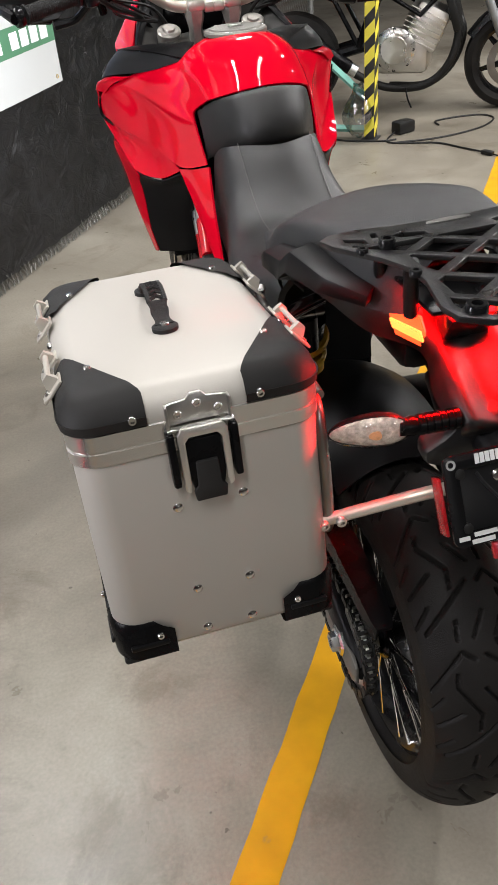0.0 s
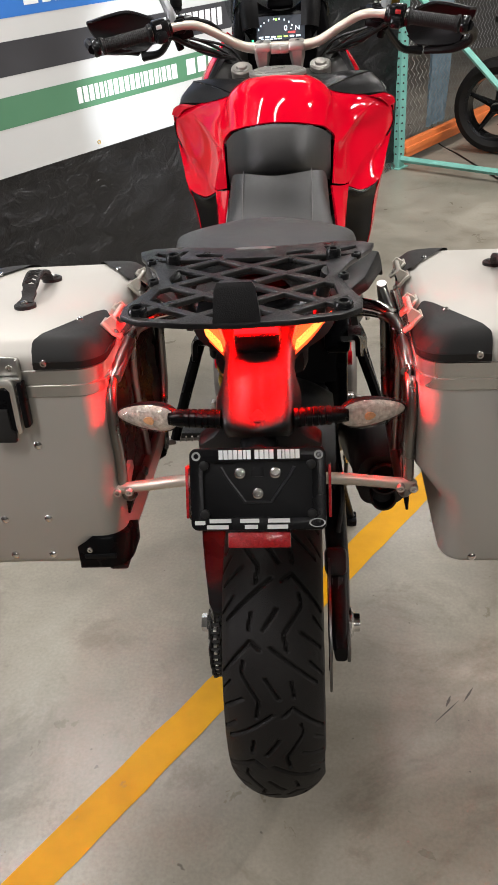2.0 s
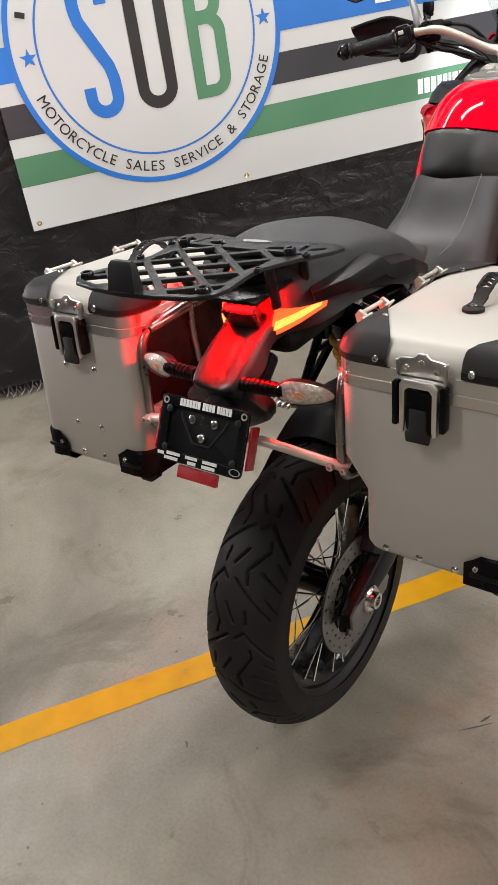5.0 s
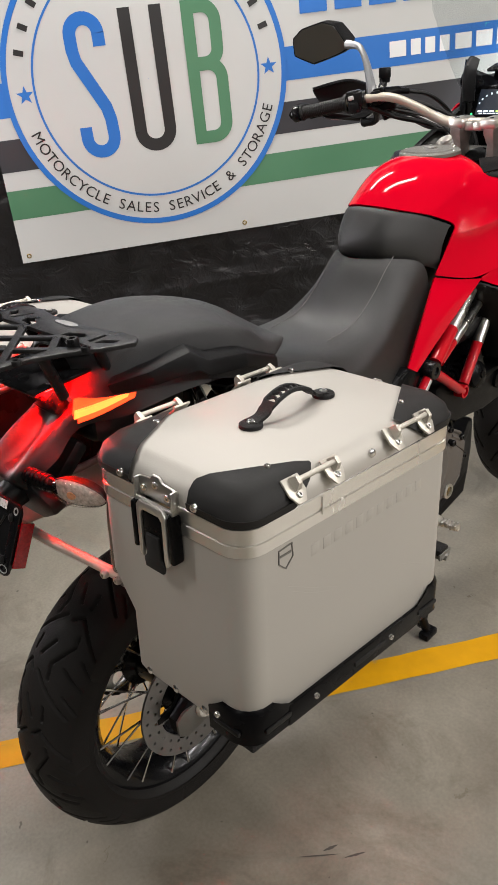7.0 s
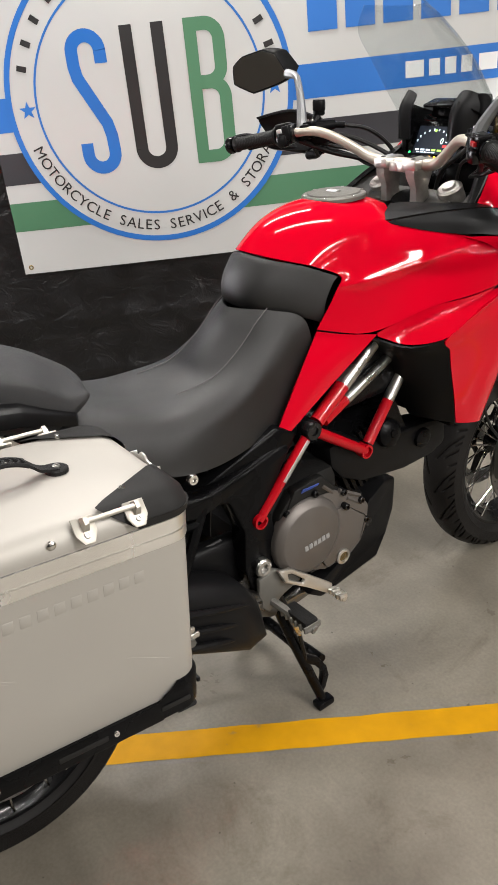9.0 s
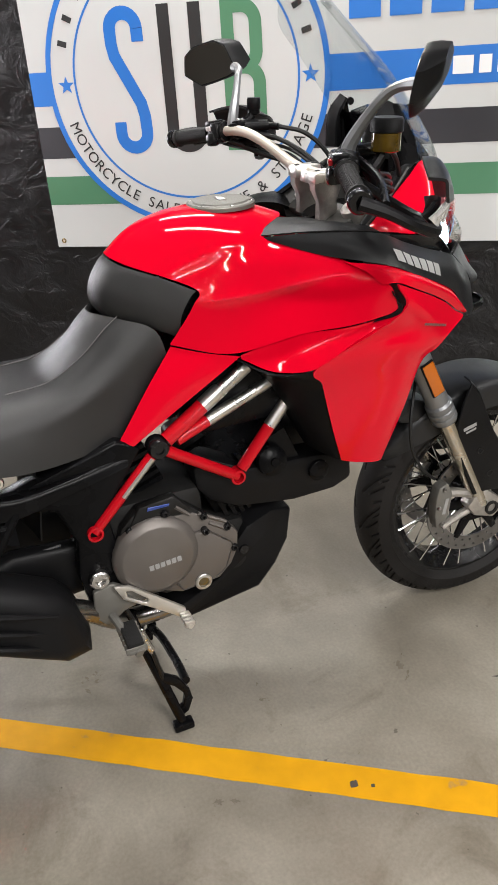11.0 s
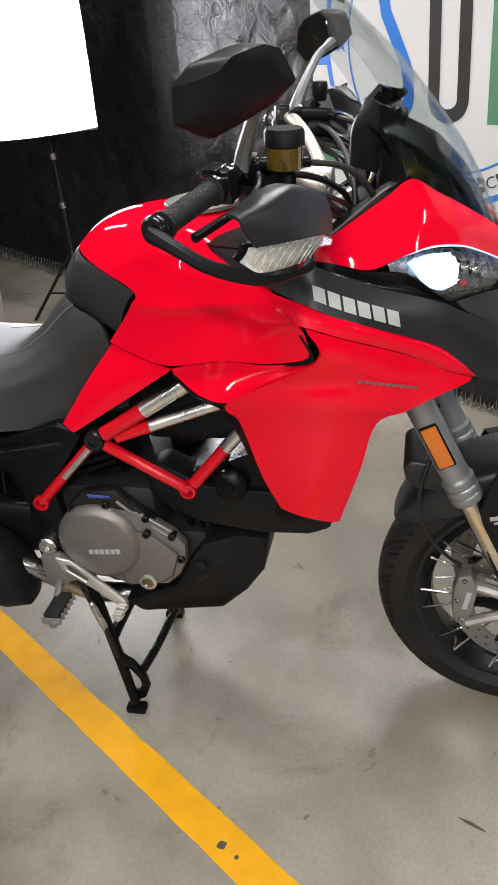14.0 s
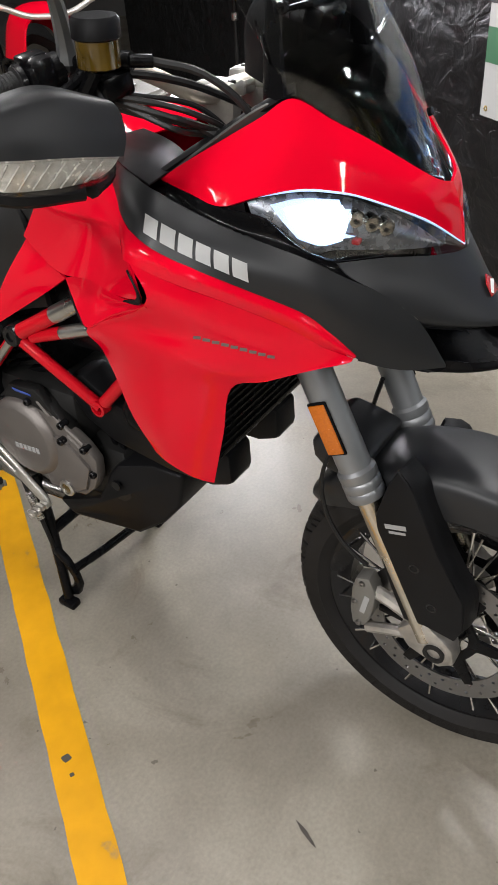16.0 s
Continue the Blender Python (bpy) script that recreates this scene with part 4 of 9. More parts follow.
def side_panels(s):
    # red shoulder that runs forward under the black trim
    bm = B()
    up = [(.280, 1.176, 1.094), (.268, 1.245, 1.068), (.234, 1.315, 1.032), (.193, 1.385, .992), (.172, 1.425, .955), (.156, 1.454, .916)]
    mid = [(a[0] * .5 + b[0] * .5 + .007, a[1] * .5 + b[1] * .5 + .004, a[2] * .5 + b[2] * .5 + .003) for a, b in zip(up, GROOVE)]
    up, mid, low = [(.232, 1.112, 1.100)] + up, [(.266, 1.138, 1.086)] + mid, [(.291, 1.160, 1.062)] + GROOVE
    skin(bm, [flip(r, s) for r in (up, mid, low)], 5, 5, .004)
    part("fairing_shoulder", bm, RED, bike, "glossy red shoulder above the side fairing", 60)
    # side fairing below the groove
    rows = [
        [(x - .0035, y, z - .003) for x, y, z in GROOVE],
        [(.304, 1.200, 1.003), (.288, 1.243, .985), (.256, 1.298, .955), (.225, 1.349, .925), (.202, 1.385, .905), (.168, 1.444, .906)],
        [(.262, 1.036, .908), (.282, 1.118, .932), (.288, 1.205, .938), (.272, 1.266, .915), (.236, 1.328, .888), (.195, 1.400, .896)],
        [(.252, 1.049, .868), (.272, 1.118, .885), (.281, 1.195, .895), (.270, 1.250, .888), (.250, 1.292, .880), (.225, 1.342, .877)],
        [(.246, 1.060, .825), (.263, 1.118, .842), (.271, 1.185, .855), (.264, 1.238, .858), (.252, 1.270, .860), (.240, 1.290, .858)],
        [(.240, 1.081, .740), (.249, 1.120, .745), (.254, 1.168, .750), (.249, 1.208, .752), (.240, 1.235, .755), (.228, 1.260, .757)],
        [(.224, 1.107, .662), (.228, 1.130, .654), (.228, 1.155, .646), (.225, 1.180, .638), (.218, 1.200, .631), (.208, 1.216, .625)],
    ]
    bm = B()
    skin(bm, [flip(r, s) for r in rows], 5, 5, 0.004, 6)
    side = part("side_fairing", bm, RED, bike, "glossy red side fairing", 60)
    # recessed pocket behind the fairing's ridge
    up = [(.172, .910, .930), (.194, .980, .955), (.216, 1.024, .968), (.258, 1.105, .977), (.300, 1.197, 1.002)]
    low = [(.172, .911, .922), (.212, .968, .896), (.261, 1.036, .907), (.281, 1.110, .956), (.3035, 1.199, 1.001)]
    mid = [(a[0] * .5 + b[0] * .5 - k, a[1] * .5 + b[1] * .5, a[2] * .5 + b[2] * .5) for a, b, k in zip(up, low, (0, .004, .008, .008, 0))]
    bm = B()
    skin(bm, [flip(r, s) for r in (up, mid, low)], 5, 4, .004)
    part("fairing_pocket", bm, RED, bike, "glossy red recess in the side fairing", 60)
    rows = [
        [(.127, .781, .961), (.150, .84, .943), (.172, .909, .928)],
        [(.137, .722, .890), (.154, .782, .885), (.163, .838, .880)],
        [(.142, .675, .826), (.152, .712, .818), (.156, .755, .827)],
        [(.147, .628, .762), (.150, .645, .764), (.151, .668, .772)],
    ]
    bm = B()
    skin(bm, [flip(r, s) for r in rows], 6, 5, 0.005)
    part("side_cover", bm, RED, bike, "red panel beside the seat", 60)
    # black inner panel behind the fairing's rear edge
    rows = [
        [(.100, .905, .925), (.166, .911, .918), (.212, .968, .892), (.257, 1.038, .902)],
        [(.100, .958, .872), (.155, .972, .872), (.205, 1.008, .868), (.247, 1.052, .866)],
        [(.100, 1.000, .820), (.155, 1.008, .820), (.205, 1.035, .820), (.241, 1.063, .823)],
        [(.100, 1.040, .740), (.150, 1.045, .740), (.200, 1.062, .738), (.235, 1.085, .738)],
        [(.100, 1.080, .660), (.140, 1.085, .660), (.180, 1.097, .660), (.219, 1.110, .662)],
    ]
    bm = B()
    skin(bm, [flip(r, s) for r in rows], 4, 4, 0.004)
    part("inner_panel", bm, MATTE, bike, "matte black inner fairing panel", 60)
    # black trim with the maker's name, running to the beak
    bm = B()
    skin(bm, [nose_flip(r, s) for r in (TRIM_TOP, TRIM_MID, TRIM_LOW)], 6, 5, 0.004)
    part("side_trim", bm, TRIMGREY, bike, "dark grey satin panel beside the headlight", 60)
    # black wedge that closes the trim against the tank
    bm = B()
    skin(bm, [flip(r, s) for r in ([(.118, .984, 1.147), (.170, 1.058, 1.1535), (.213, 1.118, 1.1555), (.242, 1.182, 1.150)], [(.100, 1.010, 1.158), (.132, 1.070, 1.161), (.158, 1.128, 1.160), (.182, 1.180, 1.152)], [(.078, 1.045, 1.166), (.090, 1.090, 1.162), (.100, 1.130, 1.152), (.116, 1.172, 1.132)])], 5, 5, .003)
    part("trim_wedge", bm, MATTE, bike, "dark grey wedge between tank and cockpit", 60)
    # red nose half
    bm = B()
    skin(bm, [nose_flip(r, s) for r in (NOSE_LOW, NOSE_MID, NOSE_TOP)], 6, 5, 0.004)
    part("nose_fairing", bm, RED, bike, "glossy red nose fairing", 60)
    bm = B()
    skin(bm, [nose_flip([(x * .955, y - .010, z - .008) for x, y, z in r], s) for r in (NOSE_LOW[:8], NOSE_MID[:8], NOSE_TOP[:8])], 4, 4, .002)
    part("nose_liner", bm, MATTE, bike, "matte black liner inside the nose", 60)
    # dark gap between nose and trim
    bm = B()
    rows = [[(.198, 1.178, 1.138), (.211, 1.231, 1.130), (.214, 1.281, 1.122), (.203, 1.338, 1.112), (.184, 1.383, 1.074), (.153, 1.415, 1.050), (.10, 1.462, 1.046)],
            [(.215, 1.183, 1.128), (.214, 1.236, 1.112), (.205, 1.293, 1.095), (.188, 1.346, 1.084), (.170, 1.384, 1.060), (.150, 1.416, 1.038), (.10, 1.465, 1.032)],
            [(.240, 1.186, 1.143), (.229, 1.244, 1.115), (.212, 1.307, 1.089), (.190, 1.365, 1.066), (.180, 1.390, 1.056), (.156, 1.427, 1.030), (.118, 1.470, 1.002)]]
    skin(bm, [nose_flip(r, s) for r in rows], 4, 4, .003)
    part("gap_filler", bm, GLOSSBLACK, bike, "black filler between nose and trim", 60)
    # black edge of the nose round the cockpit
    bm = B()
    edge = [(.202, 1.166, 1.147), (.186, 1.212, 1.177), (.163, 1.260, 1.206), (.145, 1.303, 1.231), (.130, 1.342, 1.254)]
    inner = [(.186, 1.164, 1.148), (.166, 1.206, 1.178), (.142, 1.252, 1.208), (.124, 1.295, 1.236), (.116, 1.334, 1.258)]
    skin(bm, [flip(r, s) for r in (edge, [(a[0] * .5 + b[0] * .5, a[1] * .5 + b[1] * .5, a[2] * .5 + b[2] * .5 + .007) for a, b in zip(edge, inner)], inner)], 5, 4, .006)
    part("cockpit_edge", bm, MATTE, bike, "black cockpit edge trim", 60)
    # headlight
    top = [(.208, 1.333, 1.142), (.174, 1.377, 1.146), (.144, 1.414, 1.139), (.114, 1.443, 1.125), (.046, 1.498, 1.082), (-.018, 1.536, 1.030)]
    low = [(.210, 1.346, 1.116), (.190, 1.386, 1.076), (.159, 1.416, 1.055), (.134, 1.438, 1.055), (.060, 1.506, 1.042), (-.018, 1.537, 1.026)]
    mid = [(a[0] * .5 + b[0] * .5 + k, a[1] * .5 + b[1] * .5 + k * 1.3, a[2] * .5 + b[2] * .5) for a, b, k in zip(top, low, (.002, .007, .009, .009, .004, .001))]
    rows = [top, mid, low]
    bm = B()
    skin(bm, [nose_flip(r, s) for r in rows], 5, 5, 0.002)
    hl = part("headlight", bm, CLEARLENS, bike, "lit headlight under a clear lens", 60)
    bm = B()
    skin(bm, [nose_flip([(q[0] * 0.93, q[1] - 0.034, q[2] - 0.002) for q in r], s) for r in rows], 4, 4, 0.002)
    part("reflector_bowl", bm, BOWL, hl)
    lamp_rows = [[(.184, 1.362, 1.122), (.162, 1.387, 1.125), (.132, 1.421, 1.118)], [(.180, 1.374, 1.104), (.160, 1.398, 1.102), (.130, 1.429, 1.098)], [(.173, 1.389, 1.084), (.156, 1.409, 1.072), (.140, 1.426, 1.074)]]
    bm = B()
    skin(bm, [nose_flip([(q[0] - .003, q[1] - .008, q[2]) for q in r], s) for r in lamp_rows], 4, 4, 0.003)
    part("lamp", bm, HEADGLOW, hl, "bright white lit lamp", 60)
    # halo of the lamp, put in as a larger, dimmer glowing skin
    lamp_rows = [[(.194, 1.353, 1.128), (.166, 1.384, 1.132), (.130, 1.421, 1.124)], [(.188, 1.367, 1.106), (.163, 1.396, 1.104), (.130, 1.429, 1.098)], [(.178, 1.385, 1.081), (.158, 1.408, 1.068), (.138, 1.427, 1.070)]]
    bm = B()
    skin(bm, [nose_flip([(q[0] - .004, q[1] - .014, q[2]) for q in r], s) for r in lamp_rows], 4, 4, 0.003)
    part("lamp_halo", bm, HEADSPILL, hl, "pale blue glowing skin for the halo round the lamp", 60)
    # lamplight on the inner cells, put in as a glowing skin
    lamp_rows = [[(.134, 1.420, 1.114), (.122, 1.431, 1.110), (.110, 1.441, 1.106)], [(.132, 1.429, 1.098), (.120, 1.438, 1.094), (.108, 1.448, 1.090)], [(.140, 1.427, 1.074), (.126, 1.437, 1.072), (.112, 1.448, 1.073)]]
    bm = B()
    skin(bm, [nose_flip([(q[0] - .004, q[1] - .018, q[2]) for q in r], s) for r in lamp_rows], 4, 4, 0.003)
    part("lamp_reflector", bm, HEADSPILL, hl, "pale blue glowing skin for lamplight on the inner cells", 60)
    # lens edge lit by the lamp, imitated by a thin glowing tube
    bm = B()
    edge = [(q[0] - .002, q[1] - .002, q[2] + .001) for q in top]
    tube(bm, nose_flip(edge, s), [.001, .002, .002, .002, .002, .001], 6, 5)
    part("rim_glow", bm, HEADRIM, hl, "pale glow added along the lamplit edge of the headlight")
    for lx, ly, lz in ((.112, 1.436, 1.096), (.096, 1.452, 1.087), (.080, 1.466, 1.078)):
        bm = B()
        lathe(bm, [(0, .0), (.003, .009), (.002, .012), (-.014, .013)], nose_flip([(lx, ly - .010, lz)], s)[0], (s * .5, .8, -.05), 20)
        part("lamp_cell", bm, CHROME, hl, "small chrome lamp cell")
    bm = B()
    box(bm, nose_flip([(.118, 1.430, 1.068)], s)[0], (.012, .012, .008), .002)
    part("lamp_reflector", bm, REDREF, hl, "small red marker in the headlight")
    # dark slit where the tank cover overlaps the fairing
    bm = B()
    skin(bm, [flip([(.3005, 1.176, 1.050), (.3025, 1.190, 1.014), (.284, 1.148, .9905)], s), flip([(.3028, 1.1785, 1.049), (.3045, 1.197, 1.007), (.2835, 1.1445, .9875)], s)], 5, 3, .003)
    part("air_slot", bm, BLACK, bike, "narrow black slot in the fairing", 60)
    # small dark model lettering, as bars
    a, b = V((.281, 1.262, .961)), V((.220, 1.359, .921))
    for k in range(9):
        q = a.lerp(b, (k + .4) / 9)
        n, u = V((.84, .54, .06)).normalized(), (b - a).normalized()
        m = Matrix((u, n.cross(u).normalized(), n)).transposed().to_4x4()
        m.translation = q + n * .0045
        bm = B()
        box(bm, (0, 0, 0), (.0105, .0045, .0006), 0, Euler((0, 0, .15)).to_matrix())
        bmesh.ops.transform(bm, matrix=Matrix.Diagonal((s, 1, 1, 1)) @ m, verts=bm.verts[:])
        part("lettering_bar", bm, ENGINE, side)


both(side_panels)

# beak, mouth and emblem
beak = [
    [(.153, 1.419, 1.048), (.100, 1.470, 1.045), (.040, 1.515, 1.034), (-.02, 1.537, 1.027)],
    [(.150, 1.437, 1.030), (.090, 1.492, 1.017), (.030, 1.540, 1.004), (-.02, 1.560, .996)],
    [(.122, 1.477, .999), (.075, 1.522, .986), (.025, 1.562, .973), (-.02, 1.583, .967)],
    [(.092, 1.516, .957), (.060, 1.552, .945), (.020, 1.592, .935), (-.02, 1.615, .930)],
]
lip = [[(x, y - .016, z - .010) for x, y, z in beak[3]], [(x * .9, y - .07, z - .014) for x, y, z in beak[3]]]


def whole(r):
    return r + [(-.04 - x, y, z) for x, y, z in reversed(r[:-1])]


bm = B()
skin(bm, [whole(r) for r in beak + [lip[0]]], 5, 5, 0.004)
part("beak", bm, TRIMGREY, bike, "dark grey satin beak below the headlights", 60)
bm = B()
chin = [[(.064, 1.552, .886), (.035, 1.598, .880), (-.02, 1.630, .877)], [(.063, 1.553, .874), (.036, 1.602, .868), (-.02, 1.636, .864)], [(.075, 1.53, .866), (.04, 1.57, .862), (-.02, 1.60, .858)], [(.150, 1.452, .903), (.07, 1.47, .890), (-.02, 1.48, .885)]]
skin(bm, [whole(r) for r in chin], 5, 5, 0.004)
part("beak_floor", bm, BLACK, bike, "matte black beak underside with a lip", 60)
bm = B()
skin(bm, [whole(r) for r in lip + [[(.10, 1.45, .91), (.06, 1.47, .90), (.02, 1.48, .90), (-.02, 1.49, .90)]]], 4, 4, .003)
part("beak_mouth", bm, BLACK, bike, "black air opening in the beak", 60)
EM = V((-.020, 1.5785, .9765))
ez = V((0, .84, .54)).normalized()
eu = V((1, 0, 0))
ev = ez.cross(eu)
bm = B()
prism(bm, [(-.013, .014), (.013, .014), (.012, -.006), (0, -.018), (-.012, -.006)], EM, eu, ev, .002, .0005)
part("emblem", bm, REDREF, bike, "small red shield emblem with a white bend")
bm = B()
prism(bm, [(-.012, -.004), (-.004, -.008), (.012, .008), (.006, .012)], EM + ez * .0022, eu, ev, .0006)
part("emblem", bm, WHITEINK, bike)

# windscreen
bm = B()
rows = []
for cy, cz, ey, ez, w in ((1.497, 1.133, 1.340, 1.248, .132), (1.452, 1.232, 1.312, 1.305, .148), (1.405, 1.308, 1.272, 1.365, .152), (1.330, 1.405, 1.222, 1.435, .148), (1.255, 1.482, 1.165, 1.500, .132), (1.205, 1.540, 1.140, 1.550, .085)):
    r = []
    for f in (-1, -.66, -.33, 0, .33, .66, 1):
        k = abs(f) ** (1.37 if not rows else 2.0)
        r.append((w * f, cy + (ey - cy) * k, cz + (ez - cz) * k))
    rows.append(r)
skin(bm, rows, 4, 5, 0.003)
screen = part("windscreen", bm, SCREENP, bike, "clear curved plastic windscreen", 60)
screen.visible_shadow = False
bm = B()
skin(bm, [[(x, y - .012, z) for x, y, z in r] for r in ([(q[0] * 0.97, q[1], q[2]) for q in rows[0]], [(q[0] * .86, q[1] - .004, q[2]) for q in rows[1]], [(q[0] * .55, q[1] - .006, q[2] - 0.02) for q in rows[2]])], 4, 5, 0.003)
part("screen_base", bm, SMOKE, bike, "smoked plastic screen base", 60)

# seat with raised front and tank pad
bm = B()
prof = [(.185, .968), (.245, .962), (.318, .938), (.38, .918), (.452, .912), (.53, .920), (.585, .958), (.625, 1.002), (.650, 1.024)]
rows = []
for y, z in prof:
    hw = [.140, .146, .152, .158, .156, .138, .120, .114, .112][prof.index((y, z))]
    e = [.020, .026, .030, .030, .022, .010, .006, .008, .010][prof.index((y, z))]
    drop = [.10, .105, .11, .115, .125, .14, .17, .19, .20][prof.index((y, z))]
    fwd = [0, 0, 0, .01, .02, .045, .085, .118, .135][prof.index((y, z))]
    rows.append([(-hw - e, y + fwd * 1.05, z - drop), (-hw - e * .6, y + fwd * 0.95, z - drop * .55), (-hw, y + fwd * .8, z - .03), (-hw * .72, y + fwd * .35, z - .004), (0, y, z), (hw * .72, y + fwd * .35, z - .004), (hw, y + fwd * .8, z - .03), (hw + e * .6, y + fwd * 0.95, z - drop * .55), (hw + e, y + fwd * 1.05, z - drop)])
skin(bm, rows, 5, 5, 0.012)
seat = part("seat", bm, SEATV, bike, "black vinyl rider seat", 60)
for s in (1, -1):
    bm = B()
    tube(bm, [(s * .078, y + f * .33, z + .0015) for (y, z), f in zip(prof[4:], (.02, .045, .085, .118, .135))], 0.0010, 5, 5)
    part("seam", bm, STITCH, seat, "stitched seam")
bm = B()
rows = []
for k, (dy, dz, bul) in enumerate(((0, 0, 0), (-.010, -.010, .004), (-.028, -.045, .006), (-.034, -.080, .004), (-.026, -.104, 0), (-.012, -.112, -.008))):
    edge = [(0, .704, 1.124), (.06, .722, 1.115), (.100, .780, 1.094), (.127, .845, 1.062)]
    e = [(x * (1 - .008 * k), y + dy * (1.25 if x < .07 else 1.0) - .002 * k * (x / .13), z + dz * (1 - x * .9)) for x, y, z in edge]
    rows.append(flip(list(reversed(e)), -1)[:-1] + e)
skin(bm, rows, 5, 5, 0.014)
part("tank_pad", bm, SEATV, bike, "black padded tank protector", 60)

# passenger seat
bm = B()
rows = []
for y, z, hw, low in ((-.13, 1.098, .050, 1.025), (-.10, 1.104, .085, 1.02), (-.04, 1.108, .112, 1.015), (.05, 1.103, .134, 1.005), (.12, 1.090, .147, .990), (.172, 1.066, .152, .974), (.212, 1.036, .152, .962)):
    fw = max(0, (y - .02) * .16)
    rows.append([(-hw - .006, y - .012 - fw, low), (-hw - .004, y, z - .040), (-hw * .84, y, z - .012), (0, y + fw, z + .002), (hw * .84, y, z - .012), (hw + .004, y, z - .040), (hw + .006, y - .012 - fw, low)])
for dy, dz, k in ((0, 0, 0), (-.003, -.010, .5), (-.040, -.030, 1)):
    rows.append([(-.153, .172 - .02 * k, .958 - .01 * k), (-.150, .244 + dy, 1.002 + dz), (-.120, .256 + dy, 1.008 + dz), (0, .284 + dy, 1.002 + dz), (.120, .256 + dy, 1.008 + dz), (.150, .244 + dy, 1.002 + dz), (.153, .172 - .02 * k, .958 - .01 * k)])
skin(bm, rows, 5, 5, 0.004)
part("passenger_seat", bm, SEATG, bike, "black grained passenger seat", 60)

# --- panniers ---
PW, PL, PB, PS, PT = 0.1465, 0.2245, -0.190, 0.108, 0.176


def pannier(s, label):
    t = thing("pannier", label, "pannier", "aluminium panniers")
    t.matrix_world = pose(0.3705 if s > 0 else -0.3655, -0.018 if s > 0 else -0.014, 0.845, -5.5 if s > 0 else -6.2, 0, s * -0.8)
    secs = [(PW - .012, PL - .012, .03, PB), (PW - .004, PL - .004, .034, PB + .004), (PW, PL, .036, PB + .012), (PW, PL, .036, PS - .012)]
    bm = B()
    # the exhaust-side case is stepped in along its inner foot
    cut = .040 if s > 0 else 0.0
    zs = [PB, PB + .004, PB + .012, -.085, -.030, PS - .012] if cut else [q[3] for q in secs]
    rings = []
    for z in zs:
        q = secs[0] if z == PB else secs[1] if z < PB + .008 else secs[2]
        f = cut if z < -.05 else 0.0
        rings.append([(x + (f if x < 0 else 0), y, z) for x, y, z in rring(*q[:3], z)])
    quads(bm, rings, True, True)
    body = part("body", bm, ALU, t, "brushed aluminium case body")
    bm = B()
    quads(bm, [rring(PW - .001, PL - .001, .036, PS - .013), rring(PW + .0025, PL + .0025, .038, PS - .011), rring(PW + .0025, PL + .0025, .038, PS + .004), rring(PW + .0005, PL + .0005, .037, PS + .005),
               rring(PW + .0005, PL + .0005, .037, PS + .008), rring(PW + .0025, PL + .0025, .038, PS + .009), rring(PW + .0025, PL + .0025, .038, PS + .027), rring(PW, PL, .036, PS + .029)], True, True)
    part("seam_band", bm, ALUBAND, t, "polished aluminium seam band")
    lid_secs = [(PW + .001, PL + .001, .037, PS + .028), (PW + .001, PL + .001, .037, PT - .030), (PW - .004, PL - .004, .036, PT - .016), (PW - .016, PL - .016, .034, PT - .004), (PW - .030, PL - .030, .03, PT), (.02, .08, .015, PT + .001)]
    bm = B()
    quads(bm, [rring(*q[:3], q[3]) for q in lid_secs], True, True)
    lid = part("lid", bm, ALU, t, "brushed aluminium lid")
    # black corner caps on the lid
    for sx in (1, -1):
        for sy in (1, -1):
            bm = B()
            quads(bm, [rring(q[0] + .004, q[1] + .004, q[2] + .003, q[3] + .004 * min(1, i / 3)) for i, q in enumerate([(PW + .001, PL + .001, .037, PS + .030), (PW + .003, PL + .003, .038, PS + .040)] + lid_secs[1:5])], True, True)
            for po, no in (((sx * (PW - .090), sy * PL, 0), (sx * 1.0, sy * -.02, 0)), ((sx * PW, sy * (PL - .085), PS + .030), (0, sy * 1.0, 1.3)), ((sx * (PW - .095), sy * PL, 0), (sx * .165, sy * .095, 0))):
                bmesh.ops.bisect_plane(bm, geom=bm.verts[:] + bm.edges[:] + bm.faces[:], plane_co=po, plane_no=no, clear_inner=True)
            part("corner_cap", bm, CAPGREY, lid, "black plastic corner cap")
            bm = B()
            bolt(bm, (sx * .0725, sy * (PL + .006), PS + .040), (0, sy, 0), .0055)
            part("cap_bolt", bm, CHROME, lid)
            # lashing bracket by the cap
            bm = B()
            N3, W3 = V((sx * .75, 0, .66)), V((-sx * .66, 0, .75))
            at = lambda y, n, w: V((sx * (PW - .003), sy * y, PT - .012)) + N3 * n + W3 * w
            ya, yb = PL - .088, PL - .160
            for yy, e in ((ya, 1), (yb, -1)):
                prism(bm, [(-.015, .012), (-.015, -.010), (-.007, -.024), (.007, -.024), (.015, -.010), (.015, .012)], at(yy, .002, 0), (0, 1, 0), W3, sx * .0035, .001)
                rows = [[at(yy + e * u, n, w) for u, w in ((-.004, -.008), (.004, -.008), (.004, .010), (-.004, .010))] for n in (.002, .010, .019)]
                rows[2] = [at(yy + e * u, .019, w) for u, w in ((-.003, -.002), (.003, -.002), (.003, .008), (-.003, .008))]
                quads(bm, rows, True, True)
            tube(bm, [at(ya, .014, .003), at(yb, .014, .003)], .0036, 10, 1)
            part("lashing_bracket", bm, BRACKET, lid, "pale metal lashing bracket")
            for yy in (ya, yb):
                bm = B()
                bolt(bm, at(yy, .005, -.013), N3, .0045, .003)
                part("bracket_bolt", bm, STEEL, lid)
            bm = B()
            bolt(bm, (sx * (PW - .040), sy * (PL - .085), PT + .004), (0, 0, 1), .0045, .003)
